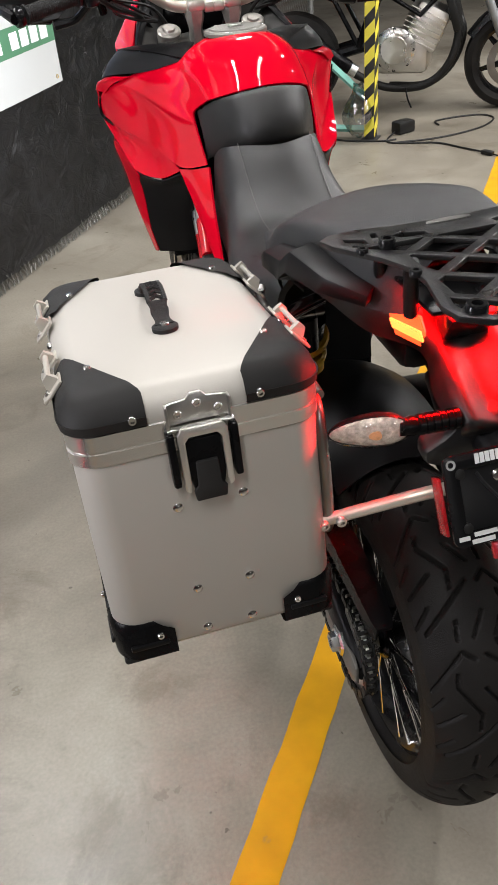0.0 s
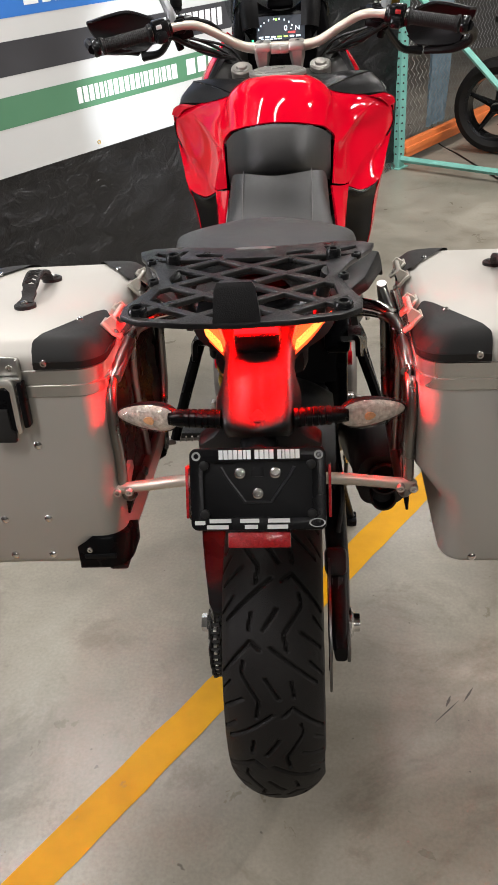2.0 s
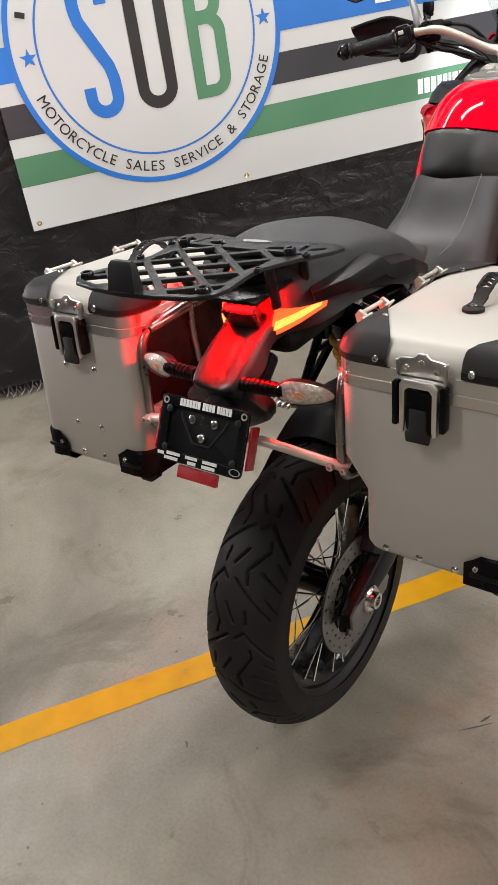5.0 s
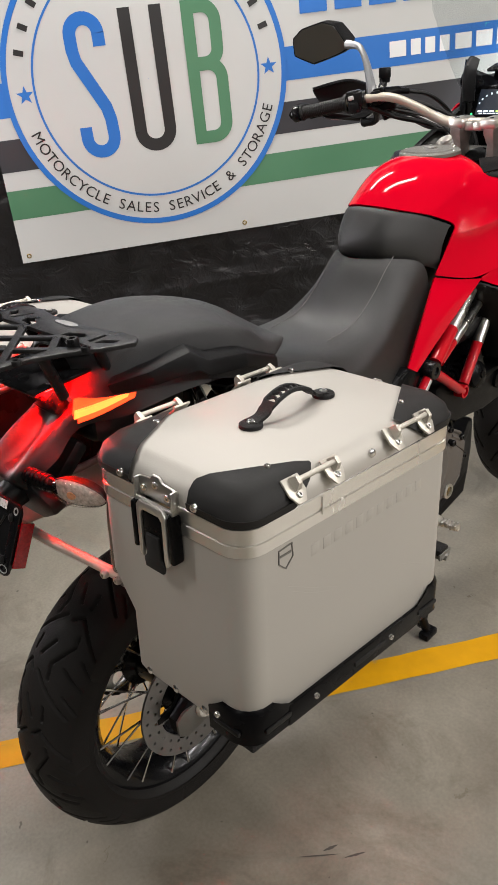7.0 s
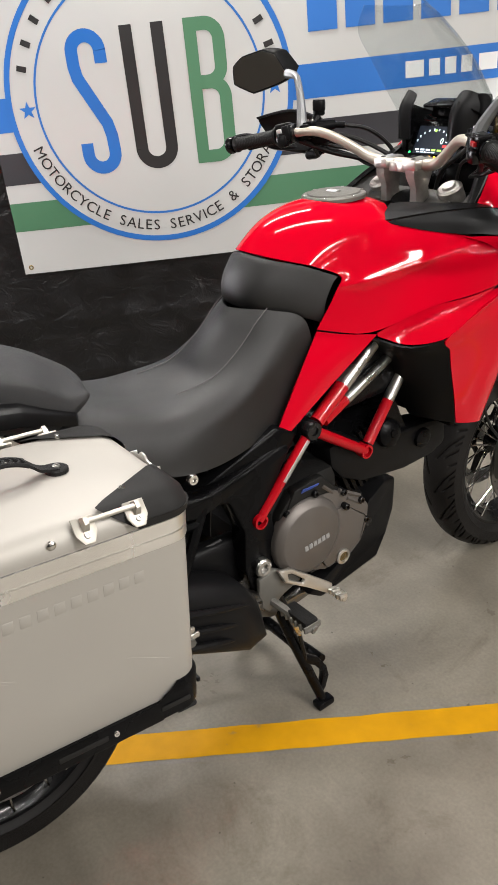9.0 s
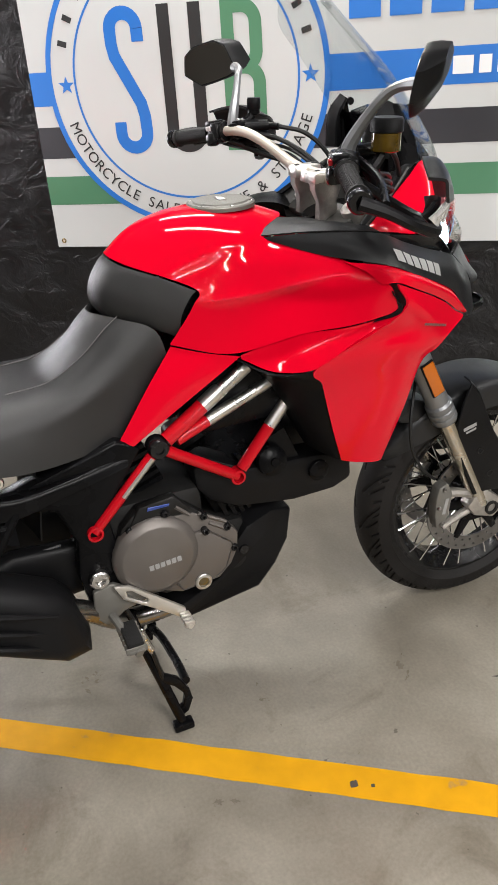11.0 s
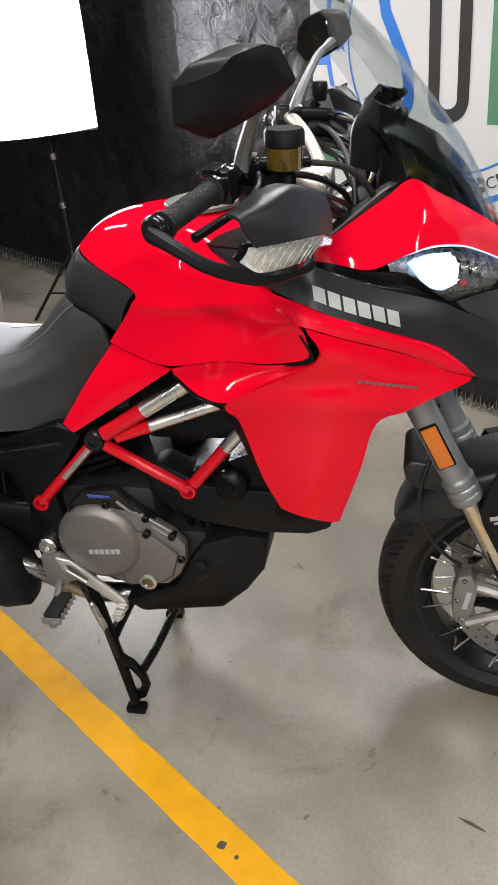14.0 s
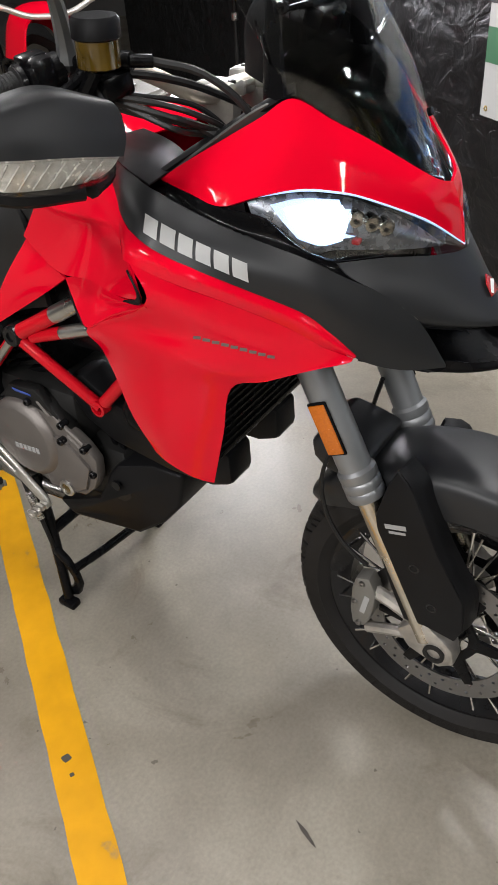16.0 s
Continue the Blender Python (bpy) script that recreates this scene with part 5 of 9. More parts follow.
            part("cap_bolt", bm, CHROME, lid)
    # bottom guards
    for sy in (1, -1):
        for sx in ((1, -1) if s < 0 else (1,)):
            bm = B()
            quads(bm, [rring(PW - .008, PL - .008, .034, PB - .012), rring(PW + .004, PL + .004, .039, PB - .004), rring(PW + .005, PL + .005, .040, PB + .046), rring(PW + .001, PL + .001, .037, PB + .052)], True, True)
            for po, no in (((sx * (PW - .074), 0, PB), (sx, 0, 0)), ((0, sy * (PL - .080), PB), (0, sy, 0)), ((sx * (PW - .074), sy * PL, PB + .036), (sx * .6, 0, -.9)), ((sx * PW, sy * (PL - .08), PB + .030), (0, sy * .55, -.9))):
                bmesh.ops.bisect_plane(bm, geom=bm.verts[:] + bm.edges[:] + bm.faces[:], plane_co=po, plane_no=no, clear_inner=True)
            part("bottom_guard", bm, BLACK, t, "black plastic bottom corner guard")
            bm = B()
            box(bm, (sx * (PW - .040), sy * (PL + .004), PB + .018), (.05, .006, .008), .002)
            part("guard_rib", bm, MATTE, t)
            bm = B()
            box(bm, (sx * (PW - .018), sy * (PL - .025), PB - .012), (.03, .035, .010), .004)
            part("rubber_foot", bm, GRIP, t)
            bm = B()
            bolt(bm, (sx * (PW - .055), sy * (PL + .004), PB + .030), (0, sy, 0), .005)
            part("guard_bolt", bm, CHROME, t)
    bm = B()
    box(bm, (s * (PW + .002), 0, PB + .012), (.008, 2 * PL - .14, .036), .003)
    part("bottom_rail", bm, BLACK, t, "black plastic bottom rail")
    for f in (-.10, .075):
        bm = B()
        bolt(bm, (s * (PW + .006), f, PB + .015), (s, 0, 0), .005)
        part("rail_bolt", bm, CHROME, t)
    bm = B()
    box(bm, (s * (PW + .006), .025, PB + .013), (.004, .075, .009), .002)
    part("rail_pad", bm, CAPGREY, t)
    for e in (-1, 1):
        bm = B()
        box(bm, (s * (PW + .0055), e * .175, PB + .016), (.004, .050, .008), .002)
        part("rail_pad", bm, CAPGREY, t)
    bm = B()
    box(bm, (s * (PW + .0026), -.085, PS + .012), (.003, .003, .026), .0006)
    part("band_joint", bm, ALUBAND, t)
    # rivets on the rear face
    for rx, rz in (((-.040, .020), (.040, .020), (-.034, -.105), (.034, -.105), (-.030, -.170), (.030, -.170)) if s < 0 else ((-.060, -.176), (-.002, -.176), (.058, -.176))):
        bm = B()
        lathe(bm, [(-.002, .0065), (.001, .0062), (.003, .004), (.0035, 0)], (rx, -PL, rz), (0, -1, 0), 14)
        part("rivet", bm, CHROME, t, "steel rivet")
    bm = B()
    lathe(bm, [(-.002, .0065), (.001, .0062), (.003, .004), (.0035, 0)], (s * PW, .02, PS + .046), (s, 0, 0), 14)
    part("rivet", bm, CHROME, t, "steel rivet")
    # latches, rear and front
    for sy in (-1, 1):
        bm = B()
        prism(bm, [(-.037, -.040), (-.032, -.040), (-.032, -.022), (.032, -.022), (.032, -.040), (.037, -.040), (.037, .002), (.030, .004), (.012, .006), (.006, .013), (-.006, .013), (-.012, .006), (-.030, .004), (-.037, .002)], (0, sy * (PL + .002), PS + .045), (1, 0, 0), (0, 0, 1), -.004 * sy, .001)
        for e in (-1, 1):
            box(bm, (e * .0355, sy * (PL + .007), PS + .028), (.003, .012, .040), .001)
        tube(bm, [(-.038, sy * (PL + .011), PS + .020), (.038, sy * (PL + .011), PS + .020)], .003, 8, 1)
        la = part("latch", bm, STEEL, t, "dull silver gabled latch plate")
        for bx, bz in ((-.023, .035), (0, .045), (.023, .035)):
            bm = B()
            bolt(bm, (bx, sy * (PL + .006), PS + bz), (0, sy, 0), .0052, .003)
            part("latch_rivet", bm, CHROME, la)
        for e in (-1, 1):
            bm = B()
            box(bm, (e * .0365, sy * (PL + .010), PS - .018), (.009, .018, .068), .003)
            part("latch_cheek", bm, BLACK, la)
        bm = B()
        prism(bm, [(-.020, .006), (.020, .006), (.022, -.040), (.017, -.066), (-.017, -.066), (-.022, -.040)], (0, sy * (PL + .004), PS), (1, 0, 0), (0, 0, 1), -.012 * sy, .003)
        part("latch_lever", bm, BLACK, la, "black latch lever")
        bm = B()
        prism(bm, [(-.013, -.034), (.013, -.034), (.014, -.066), (.020, -.072), (.018, -.086), (-.018, -.086), (-.020, -.072), (-.014, -.066)], (0, sy * (PL + .014), PS + .012), (1, 0, 0), (0, 0, 1), -.006 * sy, .002)
        part("lever_tongue", bm, CAPGREY, la, "dark grey lever tongue")
        bm = B()
        prism(bm, [(-.029, .014), (-.023, .022), (.023, .022), (.029, .014), (.029, -.058), (.023, -.062), (.021, -.050), (.021, .004), (.016, .010), (-.016, .010), (-.021, .004), (-.021, -.050), (-.023, -.062), (-.029, -.058)], (0, sy * (PL + .013), PS), (1, 0, 0), (0, 0, 1), -.006 * sy, .0015)
        part("latch_bail", bm, SILVER, la, "silver latch bail")
    # strap handle
    bm = B()
    HY = .015
    path = crom([(0, HY + y, PT + z) for y, z in ((-.075, .004), (-.054, .009), (-.032, .025), (0, .033), (.032, .025), (.054, .009), (.078, .004))], 6)
    n = len(path)
    for a, b in ((0, 12), (n - 12, n)):
        rows = []
        for k in range(a, b):
            q = path[k]
            f = min(k, n - 1 - k) / 11
            w = .0125 - .003 * math.sin(math.pi * min(1, f * 1.3)) if f < .75 else .0095 + .003 * (f - .75) / .25
            rows.append([(q[0] - w, q[1], q[2]), (q[0] + w, q[1], q[2]), (q[0] + w, q[1], q[2] + .005), (q[0] - w, q[1], q[2] + .005)])
        quads(bm, rows, True, True)
    mid = [V(q) + V((0, 0, .0025)) for q in path[11:n - 11]]
    for e in (-1, 1):
        tube(bm, [q + V((e * .0105, 0, 0)) for q in mid], .0034, 6, 1)
    for k in range(1, len(mid) - 1, 2):
        tube(bm, [mid[k] + V((-.0105, 0, 0)), mid[k + 1] + V((0, 0, .001)), mid[k] + V((.0105, 0, 0))], .0030, 5, 1)
    for yy in (-.075, .078):
        lathe(bm, [(-.003, .017), (.004, .017), (.006, .014), (.006, 0)], (0, HY + yy, PT + .002), (0, 0, 1), 20)
    part("handle", bm, GRIP, lid, "black rubber strap handle")
    for yy in (-.075, .078):
        bm = B()
        bolt(bm, (0, HY + yy, PT + .008), (0, 0, 1), .006, .003)
        part("handle_bolt", bm, STEEL, lid)
    # faint embossed creases on the outer face
    for pts in ([(-.148, .028), (-.10, .002), (-.05, -.022)], [(-.140, .016), (-.10, -.006), (-.06, -.022)], [(.105, -.060), (.140, -.076), (.172, -.092)]):
        bm = B()
        tube(bm, [(s * (PW - .0011), a, b) for a, b in pts], .0013, 6, 5)
        part("pressed_crease", bm, ALU, body)
    bm = B()
    shield = [(-.013, .014), (.012, .016), (.014, -.004), (0, -.018), (-.013, -.006)]
    prism(bm, shield, (s * PW, -.152, .074), (0, 1, 0), (0, 0, 1), .0012 * s, 0, [[(a * .89, b * .89) for a, b in shield]])
    box(bm, (s * (PW + .0004), -.152, .078), (.001, .020, .003), 0)
    part("badge", bm, YOKE, body, "pressed outline of a shield badge")
    for k in range(11):
        bm = B()
        box(bm, (s * PW, -.095 + k * .023, .060 + .0002 * k), (.0007, .015, .017), .0003)
        part("raised_bar", bm, ALU, body)
    return t


pannier(1, "brushed aluminium pannier with black corner caps, hung beside the exhaust")
pannier(-1, "brushed aluminium pannier with black corner caps, hung on the chain side")

# --- front end ---
def fork_y(z):
    return 1.590 - (z - .340) * .466


def front_end(s):
    x = s * .107
    axis = V((0, -.466, 1)).normalized()
    at = lambda z: V((x, fork_y(z), z))
    bm = B()
    L = (1.165 - .622) / axis.z
    lathe(bm, [(0, .024), (0, .031), (.006, .0335), (.016, .0335), (.019, .0320), (.022, .0335), (.034, .0335), (.037, .0315), (.041, .0335), (.054, .0335), (.060, .0285), (.25, .0285), (.26, .0275), (L, .0275), (L + .004, .024)], at(.622), axis, 32)
    leg = part("fork_leg", bm, FORKGREY, bike, "grey upper fork tube")
    bm = B()
    tube(bm, [at(.345), at(.632)], .0225, 24, 1)
    part("fork_slider", bm, SLIDER, leg, "polished lower fork tube")
    bm = B()
    lathe(bm, [(-.03, .029), (.004, .029), (.008, .024), (.008, .016), (.013, .014), (.013, 0)], at(1.168), axis, 24)
    part("fork_cap", bm, CASTALU, leg, "grey metal fork cap")
    # foot round the axle
    bm = B()
    poly = [(1.560, .380), (1.592, .392), (1.640, .352), (1.648, .318), (1.620, .296), (1.560, .318), (1.535, .352)]
    prism(bm, poly, (x - .020, 0, 0), (0, 1, 0), (0, 0, 1), .040, .006)
    tube(bm, [(x, 1.57, .372), (x, 1.515, .395), (x * .98, 1.475, .405)], .013, 8, 4)
    tube(bm, [(x, 1.55, .330), (x, 1.51, .318), (x * .98, 1.470, .300)], .011, 8, 4)
    part("fork_foot", bm, CASTALU, leg, "silver cast fork foot")
    bm = B()
    lathe(bm, [(-.004, .020), (.004, .020), (.004, .013), (-.012, .012), (-.012, 0)], (x + s * .021, 1.610, .331), (s, 0, 0), 24)
    part("axle_end", bm, ENGDARK, leg)
    # caliper
    bm = B()
    poly = [(1.448, .432), (1.474, .440), (1.490, .405), (1.482, .345), (1.470, .312), (1.444, .308), (1.438, .350), (1.440, .400)]
    prism(bm, poly, (x * .80, 0, 0), (0, 1, 0), (0, 0, 1), s * .034, .006)
    part("brake_caliper", bm, YOKE, leg, "grey four-piston brake caliper")
    for q in ((1.462, .424), (1.458, .320), (1.448, .372)):
        bm = B()
        bolt(bm, (x * .80 + s * .034, q[0], q[1]), (s, 0, 0), .006, .005)
        part("caliper_bolt", bm, CARRIER, leg)
    bm = B()
    box(bm, (x * .80 + s * .0345, 1.468, .372), (.001, .010, .046), 0, Euler((radians(-12), 0, 0)).to_matrix())
    part("lettering_bar", bm, LETTERD, leg)
    bm = B()
    tube(bm, [(x * .80, 1.455, .440), (x * .88, 1.432, .462), (x * .93, 1.400, .500), (x * .93, 1.372, .560), (x * .88, 1.368, .635), (x * .6, 1.40, .74)], .0042, 6, 6)
    part("brake_hose", bm, CABLE, leg)
    # amber reflector on the tube
    bm = B()
    rot = Euler((radians(25), 0, 0)).to_matrix()
    box(bm, (x + s * .0290, fork_y(.755), .755), (.006, .036, .098), .003, rot)
    part("reflector_base", bm, BLACK, leg)
    bm = B()
    box(bm, (x + s * .0325, fork_y(.755), .755), (.004, .030, .090), .0012, rot)
    part("reflector", bm, AMBER, leg, "amber reflector")
    # plastic guard in front of the lower tube
    bm = B()
    blade = [(1.517, .711), (1.499, .666), (1.483, .604), (1.492, .530), (1.518, .455), (1.548, .386), (1.587, .390), (1.642, .381), (1.653, .411), (1.648, .476), (1.596, .564), (1.546, .676)]
    if s < 0:
        blade = [(y, min(z, .652)) for y, z in blade[1:]]
    prism(bm, blade, (s * .128, 0, 0), (0, 1, 0), (0, 0, 1), s * -.008, .003)
    rows = [[(.126, *blade[k]), (.110, blade[k][0] + .007, blade[k][1] + .002), (.084, blade[k][0] + .010, blade[k][1] + .003)] for k in (0, -1, -2, -3, -4)]
    skin(bm, [flip(r, s) for r in rows], 3, 3, .004)
    part("fork_guard", bm, MATTE, leg, "matte black plastic fork guard", 60)
    for q in ((.1275, 1.558, .517), (.1275, 1.595, .441)):
        bm = B()
        lathe(bm, [(-.003, .0095), (.001, .0095), (.001, .0065), (-.003, .006), (-.003, 0)], (s * q[0], q[1], q[2]), (s, 0, 0), 16)
        part("guard_bolt", bm, GLOSSBLACK, leg)
    bm = B()
    box(bm, (s * .1286, 1.520, .594), (.001, .038, .009), 0, Euler((radians(14), 0, 0)).to_matrix())
    box(bm, (s * .1286, 1.524, .583), (.001, .030, .005), 0, Euler((radians(14), 0, 0)).to_matrix())
    part("lettering_bar", bm, LETTERD, leg)


both(front_end)
# front mudguard
bm = B()
rows = []
for a, r, w, d in ((147, .350, .040, .03), (142, .358, .058, .05), (135, .362, .070, .065), (126, .361, .079, .08), (117, .359, .085, .085), (104, .358, .087, .085), (88, .357, .086, .08), (70, .355, .080, .07), (52, .352, .070, .06), (38, .348, .052, .05)):
    a = radians(a)
    row = []
    for f, q in ((-1, 1), (-1.02, .45), (-.92, .12), (-.55, 0.015), (0, 0), (.55, .015), (.92, .12), (1.02, .45), (1, 1)):
        rr = r - d * q
        row.append((w * f, 1.605 + rr * math.cos(a), .331 + rr * math.sin(a)))
    rows.append(row)
skin(bm, rows, 4, 5, .003)
part("front_mudguard", bm, TRIMGREY, bike, "dark grey satin front mudguard", 60)
bm = B()
prism(bm, [(1.330, .672), (1.348, .686), (1.400, .676), (1.440, .664), (1.440, .630), (1.405, .608), (1.358, .618), (1.336, .638)], (-.074, 0, 0), (0, 1, 0), (0, 0, 1), .148, .010)
part("mudguard_bridge", bm, TRIMGREY, bike, "dark bridge behind the fork legs over the mudguard")
# steering head, yokes
bm = B()
prism(bm, [(-.128, .0), (-.115, .026), (-.05, .034), (.05, .034), (.115, .026), (.128, .0), (.115, -.026), (.05, -.022), (-.05, -.022), (-.115, -.026)], (0, 1.190, 1.132), (1, 0, 0), (0, .88, .42), .020, .005)
part("top_yoke", bm, mat("dark_cast_yoke", (.06, .058, .053), .5, .4, 0, .1, 12, .25, 500), bike, "dark grey cast top yoke")
bm = B()
box(bm, (0, fork_y(.92) - .02, .92), (.28, .08, .04), .01, Euler((radians(25), 0, 0)).to_matrix())
tube(bm, [(0, fork_y(.92) - .05, .92), (0, fork_y(1.15) - .045, 1.15)], .03, 20, 1)
part("lower_yoke", bm, BLACK, bike, "black lower yoke")

# handlebar
bm = B()
half = [(0, 1.172, 1.222), (.055, 1.172, 1.222), (.105, 1.166, 1.232), (.165, 1.138, 1.268), (.215, 1.108, 1.292), (.270, 1.085, 1.292), (.330, 1.060, 1.283), (.440, 1.022, 1.266)]
tube(bm, flip(list(reversed(half)), -1)[:-1] + half, [.0112] * 5 + [.0125, .0142, .0142, .0142, .0125] + [.0112] * 5, 14, 6)
bar = part("handlebar", bm, CHAMP, bike, "champagne-coloured tapered handlebar")
for s in (1, -1):
    bm = B()
    box(bm, (s * .044, 1.168, 1.226), (.042, .062, .024), .006)
    box(bm, (s * .012, 1.166, 1.219), (.026, .040, .022), .004)
    part("bar_clamp", bm, SILVER, bar, "silver bar clamp")
    bm = B()
    sec = lambda y, z, hx, hy: [(s * .046 + a * hx, y + b * hy, z) for a, b in ((-1, -.6), (-.6, -1), (.6, -1), (1, -.6), (1, .6), (.6, 1), (-.6, 1), (-1, .6))]
    quads(bm, [sec(1.170, 1.217, .021, .030), sec(1.170, 1.200, .020, .029), sec(1.172, 1.175, .014, .020), sec(1.172, 1.140, .016, .022)], True, True)
    part("bar_riser", bm, CASTALU, bar, "silver tapered bar riser")
    for dy in (-.020, .020):
        bm = B()
        bolt(bm, (s * .047, 1.172 + dy, 1.2365), (0, 0, 1), .006, .003)
        part("clamp_bolt", bm, ENGDARK, bar)


def on_bar(f):
    """A place along the bar's outer straight, f metres from the middle."""
    a, b = V((.270, 1.085, 1.292)), V((.440, 1.022, 1.266))
    return a + (b - a) * ((f - .270) / .170)


def controls(s):
    P = lambda f, dy=0, dz=0: V((s * on_bar(f).x, on_bar(f).y + dy, on_bar(f).z + dz))
    ax = (P(.44) - P(.30)).normalized()
    bm = B()
    prof = [(0, .016), (.002, .021), (.006, .021), (.008, .0165)]
    h = .012
    while h < .118:
        prof += [(h, .0168), (h + .001, .0160)]
        h += .005
    prof += [(.120, .0165), (.122, .020), (.128, .020), (.129, .0)]
    lathe(bm, prof, P(.322), ax, 24)
    part("grip", bm, GRIP, bar, "black rubber grip")
    bm = B()
    lathe(bm, [(0, .012), (0, .019), (.006, .021), (.014, .021), (.018, .018), (.018, .008), (.013, .007), (.013, 0)], P(.447), ax, 24)
    part("bar_end", bm, GLOSSBLACK, bar, "black bar-end weight")
    # switch pod
    bm = B()
    rot = ax.to_track_quat("X", "Z").to_matrix()
    box(bm, P(.298), (.036, .046, .050), .010, rot)
    box(bm, P(.285, -.012, .004), (.022, .028, .036), .005, rot)
    box(bm, P(.312, .004, -.004), (.014, .042, .042), .006, rot)
    box(bm, P(.292, -.020, -.014), (.030, .024, .030), .008, rot)
    tube(bm, [P(.272), P(.284)], .0215, 14, 1)
    tube(bm, [P(.320), P(.326)], .0225, 14, 1)
    box(bm, P(.300, -.008, .020), (.034, .030, .014), .004, rot)
    part("switch_pod", bm, GLOSSBLACK, bar, "glossy black switch housing")
    bm = B()
    tube(bm, [P(.250, .028, .004), P(.235, .075, .002)], [.015, .012], 12, 1)
    tube(bm, [P(.236, .070, .002), P(.215, .085, -.004)], .008, 10, 1)
    box(bm, P(.252, .018, .012), (.026, .030, .016), .004, rot)
    tube(bm, [P(.268, .036, -.006), P(.268, .060, -.030), P(.262, .070, -.060)], .010, 10, 3)
    box(bm, P(.248, .052, -.022), (.044, .050, .030), .007, rot)
    part("master_cylinder", bm, BLACK, bar, "black master cylinder and bracket")
    for k in range(3):
        bm = B()
        tube(bm, [P(.262 - .010 * k, .050, -.030 - .008 * k), P(.225, .105 + .006 * k, -.050 - .014 * k), P(.175, .120 - .008 * k, -.085 - .010 * k), P(.125, .110, -.125)], .0042, 6, 5)
        part("cable", bm, CABLE, bar)
    for q in ((.246, .020, .021), (.258, .020, .021)):
        bm = B()
        bolt(bm, P(*q), (0, 0, 1), .0042, .003)
        part("clamp_bolt", bm, STEEL, bar)
    bm = B()
    tube(bm, [P(.215, .085, -.004), P(.185, .125, -.025), P(.150, .150, -.075), P(.120, .160, -.15)], .0052, 7, 5)
    part("hose", bm, CABLE, bar)
    bm = B()
    tube(bm, [P(.275, .010, -.020), P(.230, .055, -.060), P(.170, .105, -.100), P(.120, .150, -.170)], .0065, 7, 5)
    part("wire_loom", bm, CABLE, bar)
    bm = B()
    box(bm, P(.296, -.026, .010), (.014, .008, .010), .002, rot)
    part("switch", bm, REDREF if s > 0 else LETTER, bar, "red stop switch" if s > 0 else "grey switch")
    bm = B()
    box(bm, P(.296, -.026, -.008), (.012, .008, .010), .002, rot)
    part("switch", bm, LETTER, bar, "grey switch")
    bm = B()
    box(bm, P(.280, -.02, -.012), (.010, .006, .008), .002, rot)
    part("switch", bm, ENGDARK, bar)
    # lever and its clamp
    bm = B()
    box(bm, P(.255, .016, -.002), (.030, .040, .036), .007, rot)
    tube(bm, [P(.262, .030, 0), P(.30, .052, -.008), P(.36, .060, -.012), P(.45, .048, -.014)], [.008, .0065, .006, .007], 8, 5)
    part("lever", bm, BLACK, bar, "black hand lever")
    # fluid reservoir
    if s > 0:
        c, r, h = V((.285, 1.165, 1.300)), .026, .034
    else:
        c, r, h = V((-.262, 1.150, 1.322)), .014, .012
    bm = B()
    lathe(bm, [(0, r * .8), (.003, r), (h, r), (h, 0)], c, (0, .05, 1), 28)
    part("fluid_reservoir", bm, BRAKEFLUID if s > 0 else BLACK, bar, "amber brake fluid reservoir" if s > 0 else "small black fluid reservoir")
    bm = B()
    lathe(bm, [(h - .001, r * 1.02), (h + .001, r * 1.12), (h + .020, r * 1.12), (h + .024, r * 1.0), (h + .024, 0)], c, (0, .05, 1), 28)
    part("reservoir_lid", bm, MATTE, bar)
    bm = B()
    tube(bm, [c + V((0, -.03, -.03)), c + V((0, -.005, 0))], .010, 8, 1)
    part("reservoir_bracket", bm, BLACK, bar)
    # hand guard with indicator; the one on the clutch side stands a little higher
    rise = 0 if s > 0 else .026
    guard = lambda pts: [(s * q[0], q[1], q[2] + rise) for q in pts]
    bm = B()
    tube(bm, [(a, b, c + rise * k) for (a, b, c), k in zip(guard([(.462, 1.012, 1.262), (.482, 1.050, 1.246), (.486, 1.098, 1.220), (.452, 1.158, 1.196), (.385, 1.205, 1.188)]), (-1, 0, .9, .9, .5))], [.013, .010, .010, .012, .010], 8, 6)
    tube(bm, guard([(.375, 1.205, 1.188), (.32, 1.19, 1.20), (.27, 1.11, 1.26)]), [.012, .009, .009], 8, 5)
    part("hand_guard", bm, MATTE, bar, "matte black hand guard arm")
    bm = B()
    rows = [[(.490, 1.158, 1.247), (.455, 1.192, 1.243), (.402, 1.222, 1.235), (.345, 1.238, 1.222)],
            [(.500, 1.148, 1.270), (.455, 1.187, 1.267), (.400, 1.215, 1.262), (.335, 1.237, 1.246)],
            [(.501, 1.142, 1.287), (.452, 1.172, 1.296), (.398, 1.198, 1.299), (.335, 1.227, 1.276)],
            [(.482, 1.122, 1.290), (.436, 1.145, 1.301), (.392, 1.170, 1.305), (.345, 1.205, 1.286)]]
    skin(bm, [guard(r) for r in rows], 5, 5, .005)
    part("guard_shield", bm, TRIMGREY, bar, "dark grey hand guard shield", 60)
    rows = [[(.491, 1.160, 1.245), (.455, 1.195, 1.241), (.402, 1.226, 1.233), (.347, 1.241, 1.221)],
            [(.487, 1.153, 1.234), (.463, 1.187, 1.222), (.412, 1.217, 1.214), (.360, 1.235, 1.208)],
            [(.481, 1.143, 1.224), (.470, 1.168, 1.205), (.425, 1.200, 1.197), (.375, 1.220, 1.197)]]
    bm = B()
    skin(bm, [guard(r) for r in rows], 5, 4, .002)
    part("indicator_lens", bm, CLEARLENS, bar, "clear indicator lens", 60)
    bm = B()
